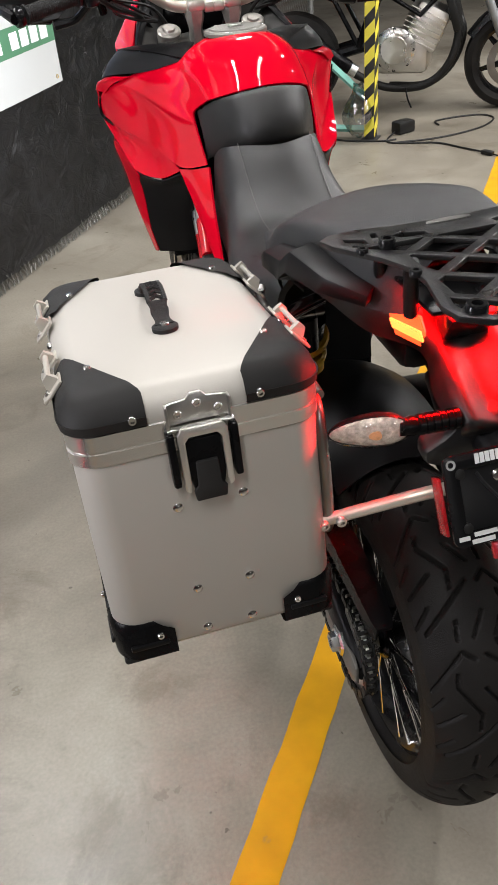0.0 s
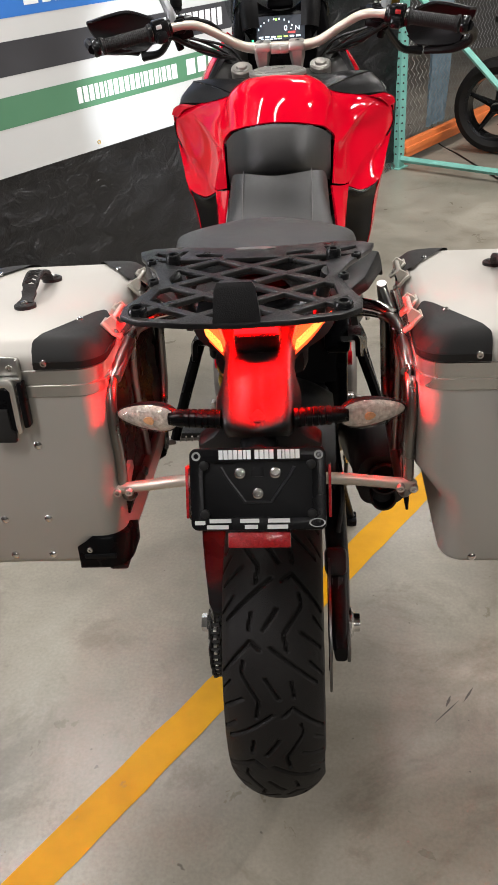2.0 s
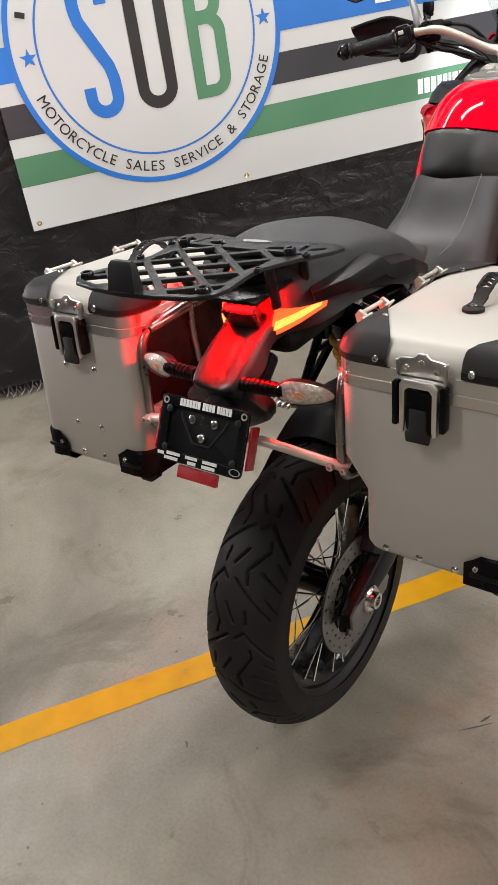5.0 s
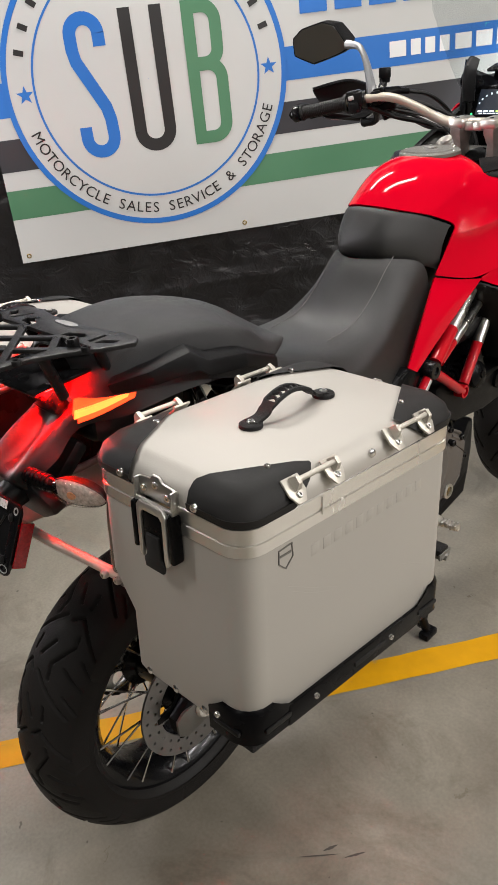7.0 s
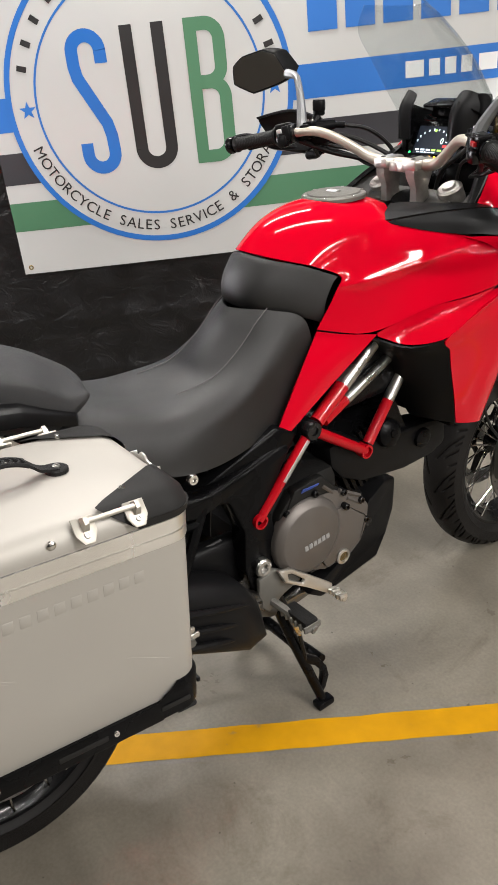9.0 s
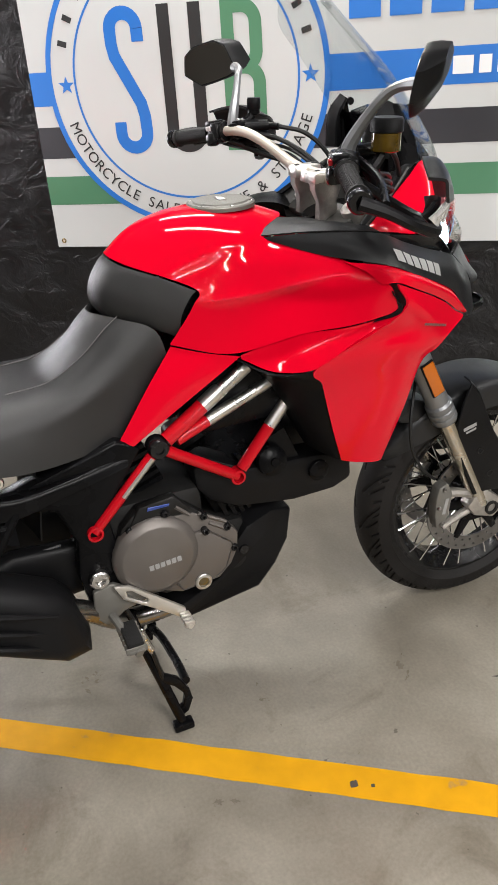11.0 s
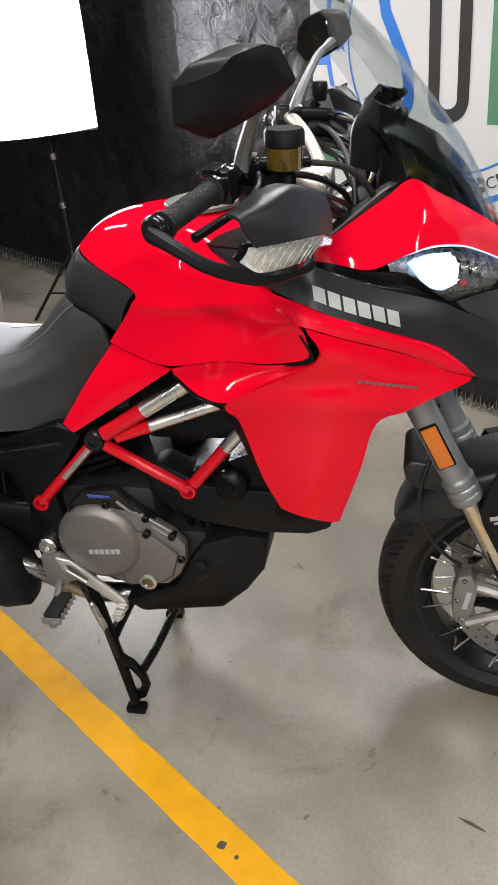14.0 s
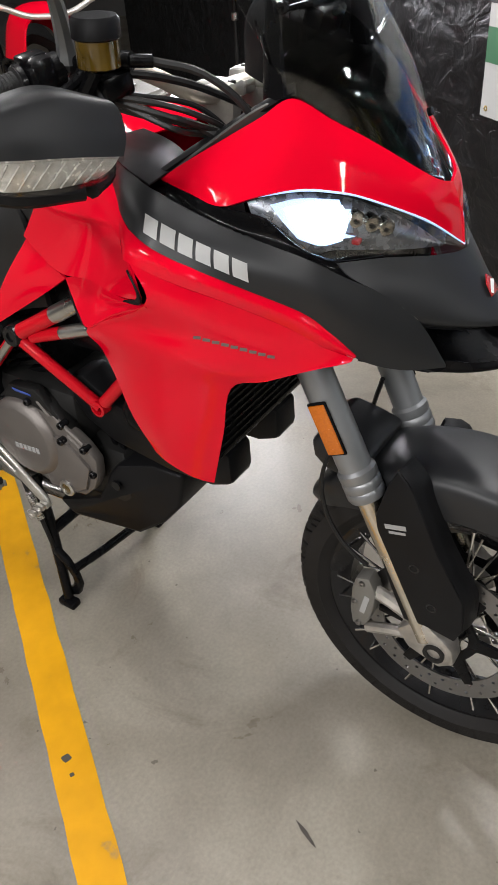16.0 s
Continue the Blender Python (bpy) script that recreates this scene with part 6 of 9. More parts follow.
    skin(bm, [[(s * (q[0] - .006), q[1] - .012, q[2] + rise) for q in r] for r in rows], 5, 4, .002)
    part("indicator_reflector", bm, FRONTLENS, bar)
    bm = B()
    skin(bm, [[(s * (q[0] - .010), q[1] - .022, q[2] + .004 + rise) for q in r] for r in rows] , 5, 4, .005)
    part("guard_back", bm, MATTE, bar, "", 60)
    for k in range(9):
        bm = B()
        f = .4 + k * .28
        i = min(2, int(f))
        q, r = V(rows[0][i]).lerp(V(rows[0][i + 1]), f - i), V(rows[2][i]).lerp(V(rows[2][i + 1]), f - i)
        tube(bm, [(s * (p.x - .003), p.y - .006, p.z + rise) for p in (q.lerp(r, .12), q.lerp(r, .88))], .0013, 5, 1)
        part("indicator_rib", bm, FRONTLENS, bar)
    # mirror
    cx = V((s * .447, 1.120, 1.428))
    ux = V((s * .128, -.098, .016)).normalized()
    uz = V((0, .27, 1)).normalized()
    corners = [(a * .93, b * .93 - .004) for a, b in ((-.085, -.010), (-.036, .050), (.0, .058), (.058, .038), (.080, .012), (.070, -.034), (.012, -.055), (-.062, -.026))]
    shape = []
    for i, q in enumerate(corners):
        a, b = corners[i - 1], corners[(i + 1) % 8]
        shape += [(q[0] + (a[0] - q[0]) * .22, q[1] + (a[1] - q[1]) * .22), (q[0] * .985, q[1] * .985), (q[0] + (b[0] - q[0]) * .22, q[1] + (b[1] - q[1]) * .22)]
    bm = B()
    back = V((0, 1, .1)).normalized()
    rows = []
    for sc, dp, up in ((1.0, 0, 0), (1.02, .004, 0), (1.02, .012, 0), (.93, .026, .003), (.66, .046, .012), (.60, .048, .013), (.30, .054, .016)):
        rows.append([cx + ux * q[0] * (sc * .5 + .5 if sc > .6 else sc) + uz * (q[1] * sc + up) + back * dp for q in shape])
    quads(bm, rows, True, True)
    mir = part("mirror", bm, MATTE, bike, "black rear-view mirror", 33)
    bm = B()
    P2 = [(a * .95, b * .93) for a, b in shape]
    quads(bm, [[cx + ux * q[0] + uz * q[1] - back * .0015 for q in P2], [cx + ux * q[0] + uz * q[1] + back * .001 for q in P2]], True, True)
    part("mirror_glass", bm, MIRROR, mir, "mirror glass")
    bm = B()
    tube(bm, flip([(.268, 1.098, 1.300), (.272, 1.103, 1.322), (.298, 1.124, 1.368), (.326, 1.142, 1.400), (.352, 1.156, 1.412), (.390, 1.162, 1.416)], s), [.0145, .0125, .0095, .0085, .009, .012], 8, 4)
    part("mirror_stem", bm, FORKGREY, mir, "grey metal mirror stem")
    bm = B()
    lathe(bm, [(0, .012), (.012, .012), (.014, .009)], (s * .268, 1.098, 1.290), (0, .1, 1), 6)
    part("stem_nut", bm, ENGDARK, mir)
    # hoses and wires
    bm = B()
    tube(bm, flip([(.262, 1.120, 1.286), (.20, 1.175, 1.275), (.12, 1.215, 1.24), (.05, 1.235, 1.19), (.03, 1.23, 1.10)], s), .0055, 7, 6)
    part("hose", bm, CABLE, bar)
    bm = B()
    tube(bm, flip([(.285, 1.10, 1.275), (.22, 1.15, 1.255), (.14, 1.20, 1.225), (.09, 1.24, 1.16)], s), .004, 6, 6)
    part("wire_loom", bm, CABLE, bar)


both(controls)

# dashboard
dash_m = look((0, 1.290, 1.252), (0, 1.290 - .9, 1.252 + .45))
dash_m = Matrix.Translation((0, 1.290, 1.252)) @ Matrix(((1, 0, 0), (0, math.cos(radians(63)), -math.sin(radians(63))), (0, math.sin(radians(63)), math.cos(radians(63))))).to_4x4()
bm = B()
quads(bm, [[dash_m @ V(q) for q in rring(a, b, .018, z)] for a, b, z in ((.070, .034, -.03), (.084, .044, -.012), (.084, .044, .004), (.080, .040, .007))], True, True)
dash = part("dashboard", bm, BLACK, bike, "lit colour dashboard in a black housing")
bm = B()
quads(bm, [[dash_m @ V((x, y, .0085)) for x, y in ((-.066, -.032), (.066, -.032), (.066, .032), (-.066, .032))][0:2], [dash_m @ V((-.066, .032, .0085)), dash_m @ V((.066, .032, .0085))]])
part("display", bm, DISPLAY, dash, "lit dark display")


def on_dash(name, x, y, w, h, material):
    bm = B()
    box(bm, (0, 0, 0), (w, h, .0004))
    ob = part(name, bm, material, dash)
    ob.matrix_local = dash_m @ Matrix.Translation((x, y, .0092))


words("display_text", "0", .020, dash_m @ Matrix.Translation((.014, -.008, .0092)), DISPWHITE, dash)
words("display_text", "-", .020, dash_m @ Matrix.Translation((.028, -.008, .0092)), DISPWHITE, dash)
words("display_text", "N", .018, dash_m @ Matrix.Translation((.046, -.008, .0092)), DISPWHITE, dash)
for k in range(9):
    a = radians(165 - k * 17)
    on_dash("display_tick", -.012 + .050 * math.cos(a), -.012 + .036 * math.sin(a), .0035, .005, DISPWHITE)
on_dash("display_tick", -.012, .022, .006, .006, DISPGREEN)
on_dash("display_bar", .030, -.013, .020, .005, DISPRED)
for k in range(7):
    on_dash("display_bar", -.054 + k * .017, -.023, .012, .004, DISPGREEN if k in (3, 4) else DISPWHITE)
for k in range(5):
    on_dash("display_bar", -.050 + k * .012, -.0285, .009, .0025, DISPWHITE)
for x, y, mt in ((-.077, -.030, GREENLED), (-.012, -.0385, AMBERLED), (.004, -.0385, AMBERLED)):
    bm = B()
    lathe(bm, [(0, .0035), (.002, .0025), (.002, 0)], (0, 0, 0), (0, 0, 1), 12)
    ob = part("indicator_lamp", bm, mt, dash)
    ob.matrix_local = dash_m @ Matrix.Translation((x, y, .006))
# screen posts, cowl fins and the phone shelf above the dash
for s in (1, -1):
    bm = B()
    rows = [[(.060, 1.255, 1.262), (.082, 1.248, 1.262), (.102, 1.300, 1.250)], [(.062, 1.262, 1.320), (.086, 1.256, 1.325), (.108, 1.300, 1.320)], [(.066, 1.285, 1.352), (.084, 1.284, 1.360), (.104, 1.302, 1.352)]]
    skin(bm, [flip(r, s) for r in rows], 5, 5, .008)
    part("screen_post", bm, MATTE, bike, "black windscreen post", 60)
    bm = B()
    rows = [[(.134, 1.334, 1.247), (.124, 1.300, 1.235), (.100, 1.290, 1.225)], [(.126, 1.326, 1.300), (.116, 1.298, 1.302), (.100, 1.290, 1.300)], [(.116, 1.312, 1.352), (.108, 1.300, 1.356), (.100, 1.294, 1.352)]]
    skin(bm, [flip(r, s) for r in rows], 5, 5, .006)
    part("cowl_fin", bm, BLACK, bike, "black fin beside the windscreen", 60)
    bm = B()
    lathe(bm, [(-.006, .008), (.006, .008), (.008, .006), (.008, .003), (.004, 0)], (s * .112, 1.318, 1.345), (s * .9, .4, 0), 14)
    part("screen_bolt", bm, GLOSSBLACK, bike)
    bm = B()
    lathe(bm, [(-.004, .006), (.002, .006), (.003, .004), (.003, 0)], (s * .034 - .01, 1.458, 1.200), (0, 1, .5), 12)
    part("screen_bolt", bm, GLOSSBLACK, bike)
    # inner cockpit panel
    bm = B()
    rows = [[(.196, 1.172, 1.142), (.180, 1.236, 1.188), (.150, 1.298, 1.232), (.110, 1.34, 1.25)], [(.150, 1.165, 1.128), (.140, 1.23, 1.150), (.120, 1.30, 1.18), (.08, 1.35, 1.20)], [(.118, 1.155, 1.115), (.115, 1.22, 1.10), (.10, 1.30, 1.10), (.06, 1.36, 1.12)]]
    skin(bm, [flip(r, s) for r in rows], 5, 5, .004)
    part("cockpit_panel", bm, mat("taupe_cockpit_panel", (.045, .044, .041), .55, 0, 0, .08, 10, .15, 900) if s > 0 else bpy.data.materials["taupe_cockpit_panel"], bike, "grey cockpit side panel", 60)
bm = B()
box(bm, (0, 1.315, 1.318), (.07, .03, .035), .006, Euler((radians(-20), 0, 0)).to_matrix())
box(bm, (0, 1.300, 1.335), (.085, .045, .008), .003, Euler((radians(12), 0, 0)).to_matrix())
part("screen_adjuster", bm, BLACK, bike, "black windscreen adjuster above the dash")
bm = B()
box(bm, (0, 1.36, 1.16), (.20, .10, .10), .02)
box(bm, (0, 1.30, 1.06), (.26, .12, .16), .02)
box(bm, (0, 1.42, 1.00), (.16, .10, .08), .02)
part("instrument_tray", bm, BLACK, bike, "black tray behind the headlights")

# --- frame, engine and underside ---
bm = B()
box(bm, (0, .95, .97), (.18, .30, .18), .03)
box(bm, (0, .68, .83), (.16, .26, .12), .03)
box(bm, (0, .93, .82), (.24, .26, .16), .03)
part("air_box", bm, BLACK, bike, "black air box under the tank")
bm = B()
box(bm, (0, 1.165, .80), (.36, .05, .36), .01)
rad = part("radiator", bm, BLACK, bike, "dark radiator behind the fairing")
for k in range(22):
    bm = B()
    box(bm, (0, 1.192, .64 + k * .015), (.34, .004, .004))
    part("radiator_fin", bm, BLACK, rad)
bm = B()
box(bm, (0, .70, .52), (.27, .24, .24), .035)
box(bm, (0, .82, .44), (.24, .20, .16), .03)
box(bm, (0, .60, .47), (.22, .12, .20), .03)
engine = part("engine", bm, ENGDARK, bike, "dark twin-cylinder engine block")
for nm, base, ax in (("cylinder", (0, .84, .56), V((0, .92, .38))), ("cylinder", (0, .68, .62), V((0, -.35, .93)))):
    bm = B()
    rot = ax.to_track_quat("Z", "Y").to_matrix()
    half = [(.08, .0)]
    for k in range(9):
        half += [(.08, .015 + k * .018), (.10, .015 + k * .018), (.10, .025 + k * .018), (.08, .025 + k * .018)]
    half += [(.08, .180), (.11, .182), (.11, .228), (.09, .235)]
    side = ax.cross(V((1, 0, 0))).normalized()
    prism(bm, half + [(-a, b) for a, b in reversed(half)], V(base) - side * .07, (1, 0, 0), ax, -.14, 0)
    part(nm, bm, BLACK, engine, "finned dark cylinder")


def engine_side(s):
    X = .128
    out = [(.605, .540), (.622, .595), (.662, .632), (.725, .640), (.770, .612), (.825, .560), (.862, .500), (.862, .455), (.830, .420), (.770, .395), (.700, .398), (.640, .432), (.612, .480)]
    bm = B()
    prism(bm, out, (s * X, 0, 0), (0, 1, 0), (0, 0, 1), s * .030, .006)
    part("clutch_cover", bm, ENGDARK, engine, "dark clutch casing")
    bm = B()
    prism(bm, [(.638, .596), (.664, .638), (.742, .646), (.780, .598)], (s * (X + .010), 0, 0), (0, 1, 0), (0, 0, 1), s * .024, .006)
    part("clutch_hood", bm, ENGDARK, engine, "dark hood over the clutch disc")
    bm = B()
    prism(bm, [(.700, .600), (.780, .592), (.854, .543), (.880, .511), (.876, .468), (.858, .430), (.827, .401), (.736, .392), (.690, .412)], (s * (X + .006), 0, 0), (0, 1, 0), (0, 0, 1), s * .028, .007)
    part("side_cover", bm, ENGINE, engine, "grey-brown engine side cover")
    bm = B()
    prism(bm, [(.755, .548), (.805, .542), (.864, .490), (.842, .428), (.812, .409), (.735, .401), (.710, .455)], (s * (X + .033), 0, 0), (0, 1, 0), (0, 0, 1), s * .009, .008)
    part("cover_face", bm, ENGINE, engine, "chamfered face of the side cover")
    bm = B()
    lathe(bm, [(0, .096), (.016, .096), (.022, .093), (.031, .080), (.0325, .077), (.0325, 0)], (s * (X + .021), .687, .513), (s, 0, 0), 28)
    part("clutch_disc", bm, ENGINE, engine, "raised round clutch cover with a chamfered rim")
    bm = B()
    for a, b in (((.742, .618), (.770, .590)), ((.790, .586), (.852, .546)), ((.812, .556), (.856, .524))):
        tube(bm, [(s * (X + .032), *a), (s * (X + .032), *b)], .005, 6, 1)
    part("casting_rib", bm, ENGINE, engine)
    for y, z, x in ((.638, .590, .030), (.717, .611, .034), (.801, .578, .032), (.800, .543, .040), (.853, .534, .032), (.866, .475, .032), (.612, .455, .026), (.650, .414, .026), (.606, .540, .026)):
        bm = B()
        lathe(bm, [(-.012, .0085), (.008, .0085), (.010, .0065), (.010, .004), (.004, .0035), (.004, 0)], (s * (X + x), y, z), (s, 0, 0), 12)
        part("cover_bolt", bm, GLOSSBLACK, engine)
    bm = B()
    lathe(bm, [(0, .020), (.008, .020), (.010, .017), (.010, .013), (.006, .012), (.006, 0)], (s * (X + .037), .784, .412), (s, 0, 0), 24)
    part("oil_window", bm, STEEL, engine, "round oil sight glass")
    bm = B()
    lathe(bm, [(.007, .012), (.0085, .008), (.009, 0)], (s * (X + .037), .784, .412), (s, 0, 0), 20)
    part("oil_glass", bm, BRAKEFLUID, engine)
    for k in range(6):
        bm = B()
        box(bm, (s * (X + .0540), .701 + (k - 2.5) * .0125, .498 + (k - 2.5) * .0009), (.001, .0095, .0125), 0, Euler((radians(4), 0, 0)).to_matrix())
        part("lettering_bar", bm, LETTERD, engine)
    bm = B()
    box(bm, (s * (X + .0345), .705, .628), (.002, .048, .013), 0, Euler((radians(-6), s * .5, 0)).to_matrix())
    part("oil_sticker", bm, BLUEINK, engine, "small blue sticker with a yellow dot")
    # trellis tubes
    H, F2, F3 = V((.158, .722, .765)), V((.134, .896, .637)), V((.154, .568, .605))
    for a, b, r, cut in ((H, V((.128, .935, .888)), .0165, .50), (H + V((-.004, .02, -.004)), V((.118, .992, .836)), .0130, .38), (F2, V((.122, 1.036, .794)), .0135, .62)):
        m = a.lerp(b, cut)
        bm = B()
        tube(bm, [flip([a.lerp(b, .09)], s)[0], flip([m], s)[0]], r, 14, 1)
        ft = part("frame_tube", bm, REDFRAME, bike, "red frame tube")
        # bare metal end of the tube
        bm = B()
        tube(bm, [flip([m], s)[0], flip([b], s)[0]], r + .0006, 14, 1)
        part("sleeve_or_highlight", bm, STEEL, ft, "bare metal sleeve or added highlight strip on the frame tube")
    bm = B()
    tube(bm, flip([tuple(H.lerp(F2, .09)), tuple(F2)], s), .0125, 14, 1)
    part("frame_tube", bm, REDFRAME, bike, "red frame tube")
    bm = B()
    tube(bm, flip([tuple(H.lerp(F3, .09)), tuple(F3)], s), .0115, 14, 1)
    ft = part("frame_tube", bm, REDFRAME, bike, "thin red frame tube")
    # highlight line along this all-red tube, put in as a thin steel strip
    bm = B()
    tube(bm, flip([tuple(H.lerp(F3, .12) + V((.0035, .0035, .002))), tuple(H.lerp(F3, .58) + V((.0035, .0035, .002)))], s), .0090, 10, 1)
    part("sleeve_or_highlight", bm, STEEL, ft, "bare metal sleeve or added highlight strip on the frame tube")
    for q, r in ((F2, .017), (F3, .017)):
        bm = B()
        lathe(bm, [(-.022, r), (.012, r), (.013, r - .002), (.013, r - .005), (-.005, r - .006), (-.005, 0)], flip([q], s)[0], (s, 0, 0), 20)
        part("frame_boss", bm, REDFRAME, bike, "red frame boss")
    bm = B()
    lathe(bm, [(-.02, .022), (.010, .022), (.014, .019), (.014, .010), (.010, .009), (.010, 0)], flip([H], s)[0], (s, 0, 0), 24)
    part("frame_plug", bm, GLOSSBLACK, bike, "black frame plug")
    # belly beam and pump cap
    bm = B()
    prism(bm, [(.80, .672), (.84, .690), (.93, .640), (1.10, .628), (1.188, .613), (1.190, .543), (1.142, .524), (1.039, .522), (.90, .545), (.835, .580), (.805, .620)], (s * .045, 0, 0), (0, 1, 0), (0, 0, 1), s * .078, .012)
    part("belly_cover", bm, MATTE, bike, "matte black cover beside the engine")
    bm = B()
    lathe(bm, [(0, .036), (.012, .034), (.020, .024), (.022, .010), (.026, .009), (.026, 0)], (s * .120, .985, .645), (s, 0, .2), 24)
    part("pump_cap", bm, BLACK, bike, "round black pump cover")
    bm = B()
    lathe(bm, [(0, .026), (.010, .025), (.014, .016), (.014, 0)], (s * .121, 1.10, .590), (s, 0, 0), 20)
    part("pump_cap", bm, BLACK, bike)
    # frame behind the engine and below the seat
    bm = B()
    prism(bm, [(.395, .725), (.640, .800), (.690, .770), (.640, .700), (.600, .640), (.610, .560), (.625, .470), (.590, .405), (.535, .410), (.520, .500), (.530, .590), (.500, .675), (.405, .700)], (s * .10, 0, 0), (0, 1, 0), (0, 0, 1), s * .055, .008)
    part("frame_plate", bm, BLACK, bike, "black frame plate at the swingarm pivot")
    bm = B()
    rows = [[(.128, .66, .765), (.150, .66, .760), (.160, .655, .74)], [(.145, .52, .745), (.172, .52, .742), (.178, .51, .715)], [(.150, .40, .745), (.188, .40, .745), (.190, .39, .705)], [(.13, .28, .80), (.165, .28, .80), (.17, .27, .76)]]
    skin(bm, [flip(r, s) for r in rows], 4, 6, .01)
    part("seat_rail", bm, BLACK, bike, "black rail under the seat", 60)
    bm = B()
    bolt(bm, (s * .188, .404, .790), (s, 0, .1), .012, .008)
    part("seat_bolt", bm, CHROME, bike, "polished seat bolt")
    bm = B()
    lathe(bm, [(-.02, .022), (.010, .022), (.014, .018), (.014, .011), (.006, .010), (.006, 0)], (s * .158, .559, .492), (s, 0, 0), 24)
    part("pivot_nut", bm, STEEL, bike, "steel swingarm pivot nut")
    # foot peg, its bracket and the pedal
    bm = B()
    prism(bm, [(.540, .470), (.585, .478), (.640, .440), (.655, .415), (.600, .400), (.560, .372), (.535, .400)], (s * .160, 0, 0), (0, 1, 0), (0, 0, 1), s * .014, .004)
    part("peg_bracket", bm, YOKE, bike, "silver foot peg bracket")
    bm = B()
    prism(bm, [(.582, .480), (.615, .473), (.672, .424), (.730, .372), (.734, .350), (.716, .350), (.658, .398), (.598, .442)], (s * .180, 0, 0), (0, 1, 0), (0, 0, 1), s * .011, .003, [[(.606, .462), (.618, .458), (.652, .424), (.646, .417), (.608, .446)]])
    for k in range(4):
        box(bm, (s * (.196 + k * .012), .725, .358 + .003 * (k % 2)), (.008, .022, .014), .002)
    tube(bm, flip([(.185, .725, .356), (.238, .725, .356)], s), .006, 8, 1)
    part("foot_pedal", bm, SILVER, bike, "silver foot pedal")
    bm = B()
    tube(bm, flip([(.168, .570, .398), (.285, .597, .370)], s), .010, 8, 1)
    box(bm, (s * .240, .593, .375), (.088, .036, .010), .003)
    peg = part("foot_peg", bm, YOKE, bike, "grey toothed foot peg")
    for k in range(6):
        bm = B()
        box(bm, (s * (.200 + k * .016), .593, .379), (.005, .046, .016), .002)
        part("tooth", bm, YOKE, peg)
    bm = B()
    box(bm, (s * .240, .593, .387), (.080, .036, .017), .004)
    part("peg_rubber", bm, GRIP, peg)
    # passenger peg and hanger
    bm = B()
    tube(bm, flip([(.172, .440, .735), (.205, .365, .640), (.232, .300, .560)], s), .011, 8, 4)
    tube(bm, flip([(.172, .330, .745), (.205, .315, .650), (.232, .290, .560)], s), .011, 8, 4)
    tube(bm, flip([(.190, .405, .690), (.190, .325, .695)], s), .008, 8, 1)
    part("peg_hanger", bm, BLACK, bike, "black passenger peg hanger")
    bm = B()
    tube(bm, flip([(.232, .292, .555), (.325, .280, .55)], s), .009, 8, 1)
    peg = part("foot_peg", bm, YOKE, bike, "grey passenger foot peg")
    for k in range(5):
        bm = B()
        box(bm, (s * (.250 + k * .016), .285, .556), (.006, .036, .012), .002)
        part("tooth", bm, SILVER, peg)


both(engine_side)
# skid plate
bm = B()
prism(bm, [(.880, .462), (.910, .498), (.985, .506), (1.045, .484), (1.030, .400), (.990, .350), (.935, .312), (.742, .290), (.700, .320), (.760, .345), (.835, .380), (.865, .430)], (-.135, 0, 0), (0, 1, 0), (0, 0, 1), .27, .010)
for v in bm.verts:
    v.co.x *= 1 - .34 * max(0, min(1, (v.co.y - .915) / .125))
skid = part("belly_pan", bm, MATTE, bike, "matte black belly pan")
for s in (1, -1):
    bm = B()
    lathe(bm, [(-.002, .012), (.003, .011), (.003, 0)], (s * .136, .899, .440), (s, 0, 0), 16)
    part("pan_bolt", bm, GLOSSBLACK, skid)
# downpipe peeking under the engine
bm = B()
tube(bm, [(.03, .96, .40), (.05, .90, .34), (.07, .80, .305), (.10, .62, .315), (.16, .52, .42), (.19, .42, .49)], .024, 14, 6)
part("exhaust_pipe", bm, CARRIER, bike, "dull steel exhaust pipe")
# silencer
bm = B()
rows = []
for y, z, x, w, h in ((.505, .445, .175, .040, .045), (.487, .446, .188, .055, .086), (.43, .465, .198, .058, .108), (.34, .512, .202, .058, .105), (.22, .565, .204, .056, .090), (.08, .610, .202, .052, .080), (.03, .625, .200, .046, .070)):
    rows.append([(x + w * math.copysign(abs(math.cos(a)) ** .6, math.cos(a)), y - .30 * h * math.sin(a), z + h * math.copysign(abs(math.sin(a)) ** .75, math.sin(a))) for a in [2 * math.pi * k / 28 for k in range(28)]])
quads(bm, rows, True, True)
sil = part("silencer", bm, MATTE, bike, "matte black exhaust silencer", 50)
for k, dz in enumerate((.030, -.012, -.050)):
    bm = B()
    tube(bm, [(.252 - .004 * k, .455 - .012 * k, .470 + dz), (.264, .36, .512 + dz), (.262, .22, .565 + dz), (.256, .08, .610 + dz)], [.003, .007, .007, .004], 8, 5)
    part("pressed_rib", bm, MATTE, sil)
bm = B()
lathe(bm, [(-.01, .030), (.035, .030), (.037, .026), (.0, .024), (-.01, 0)], (.200, .035, .640), (0, -1, .28), 24)
lathe(bm, [(-.01, .024), (.030, .024), (.032, .020), (.0, .019), (-.01, 0)], (.200, .035, .594), (0, -1, .28), 24)
part("tail_pipe", bm, ENGDARK, sil, "dark twin tail pipes")

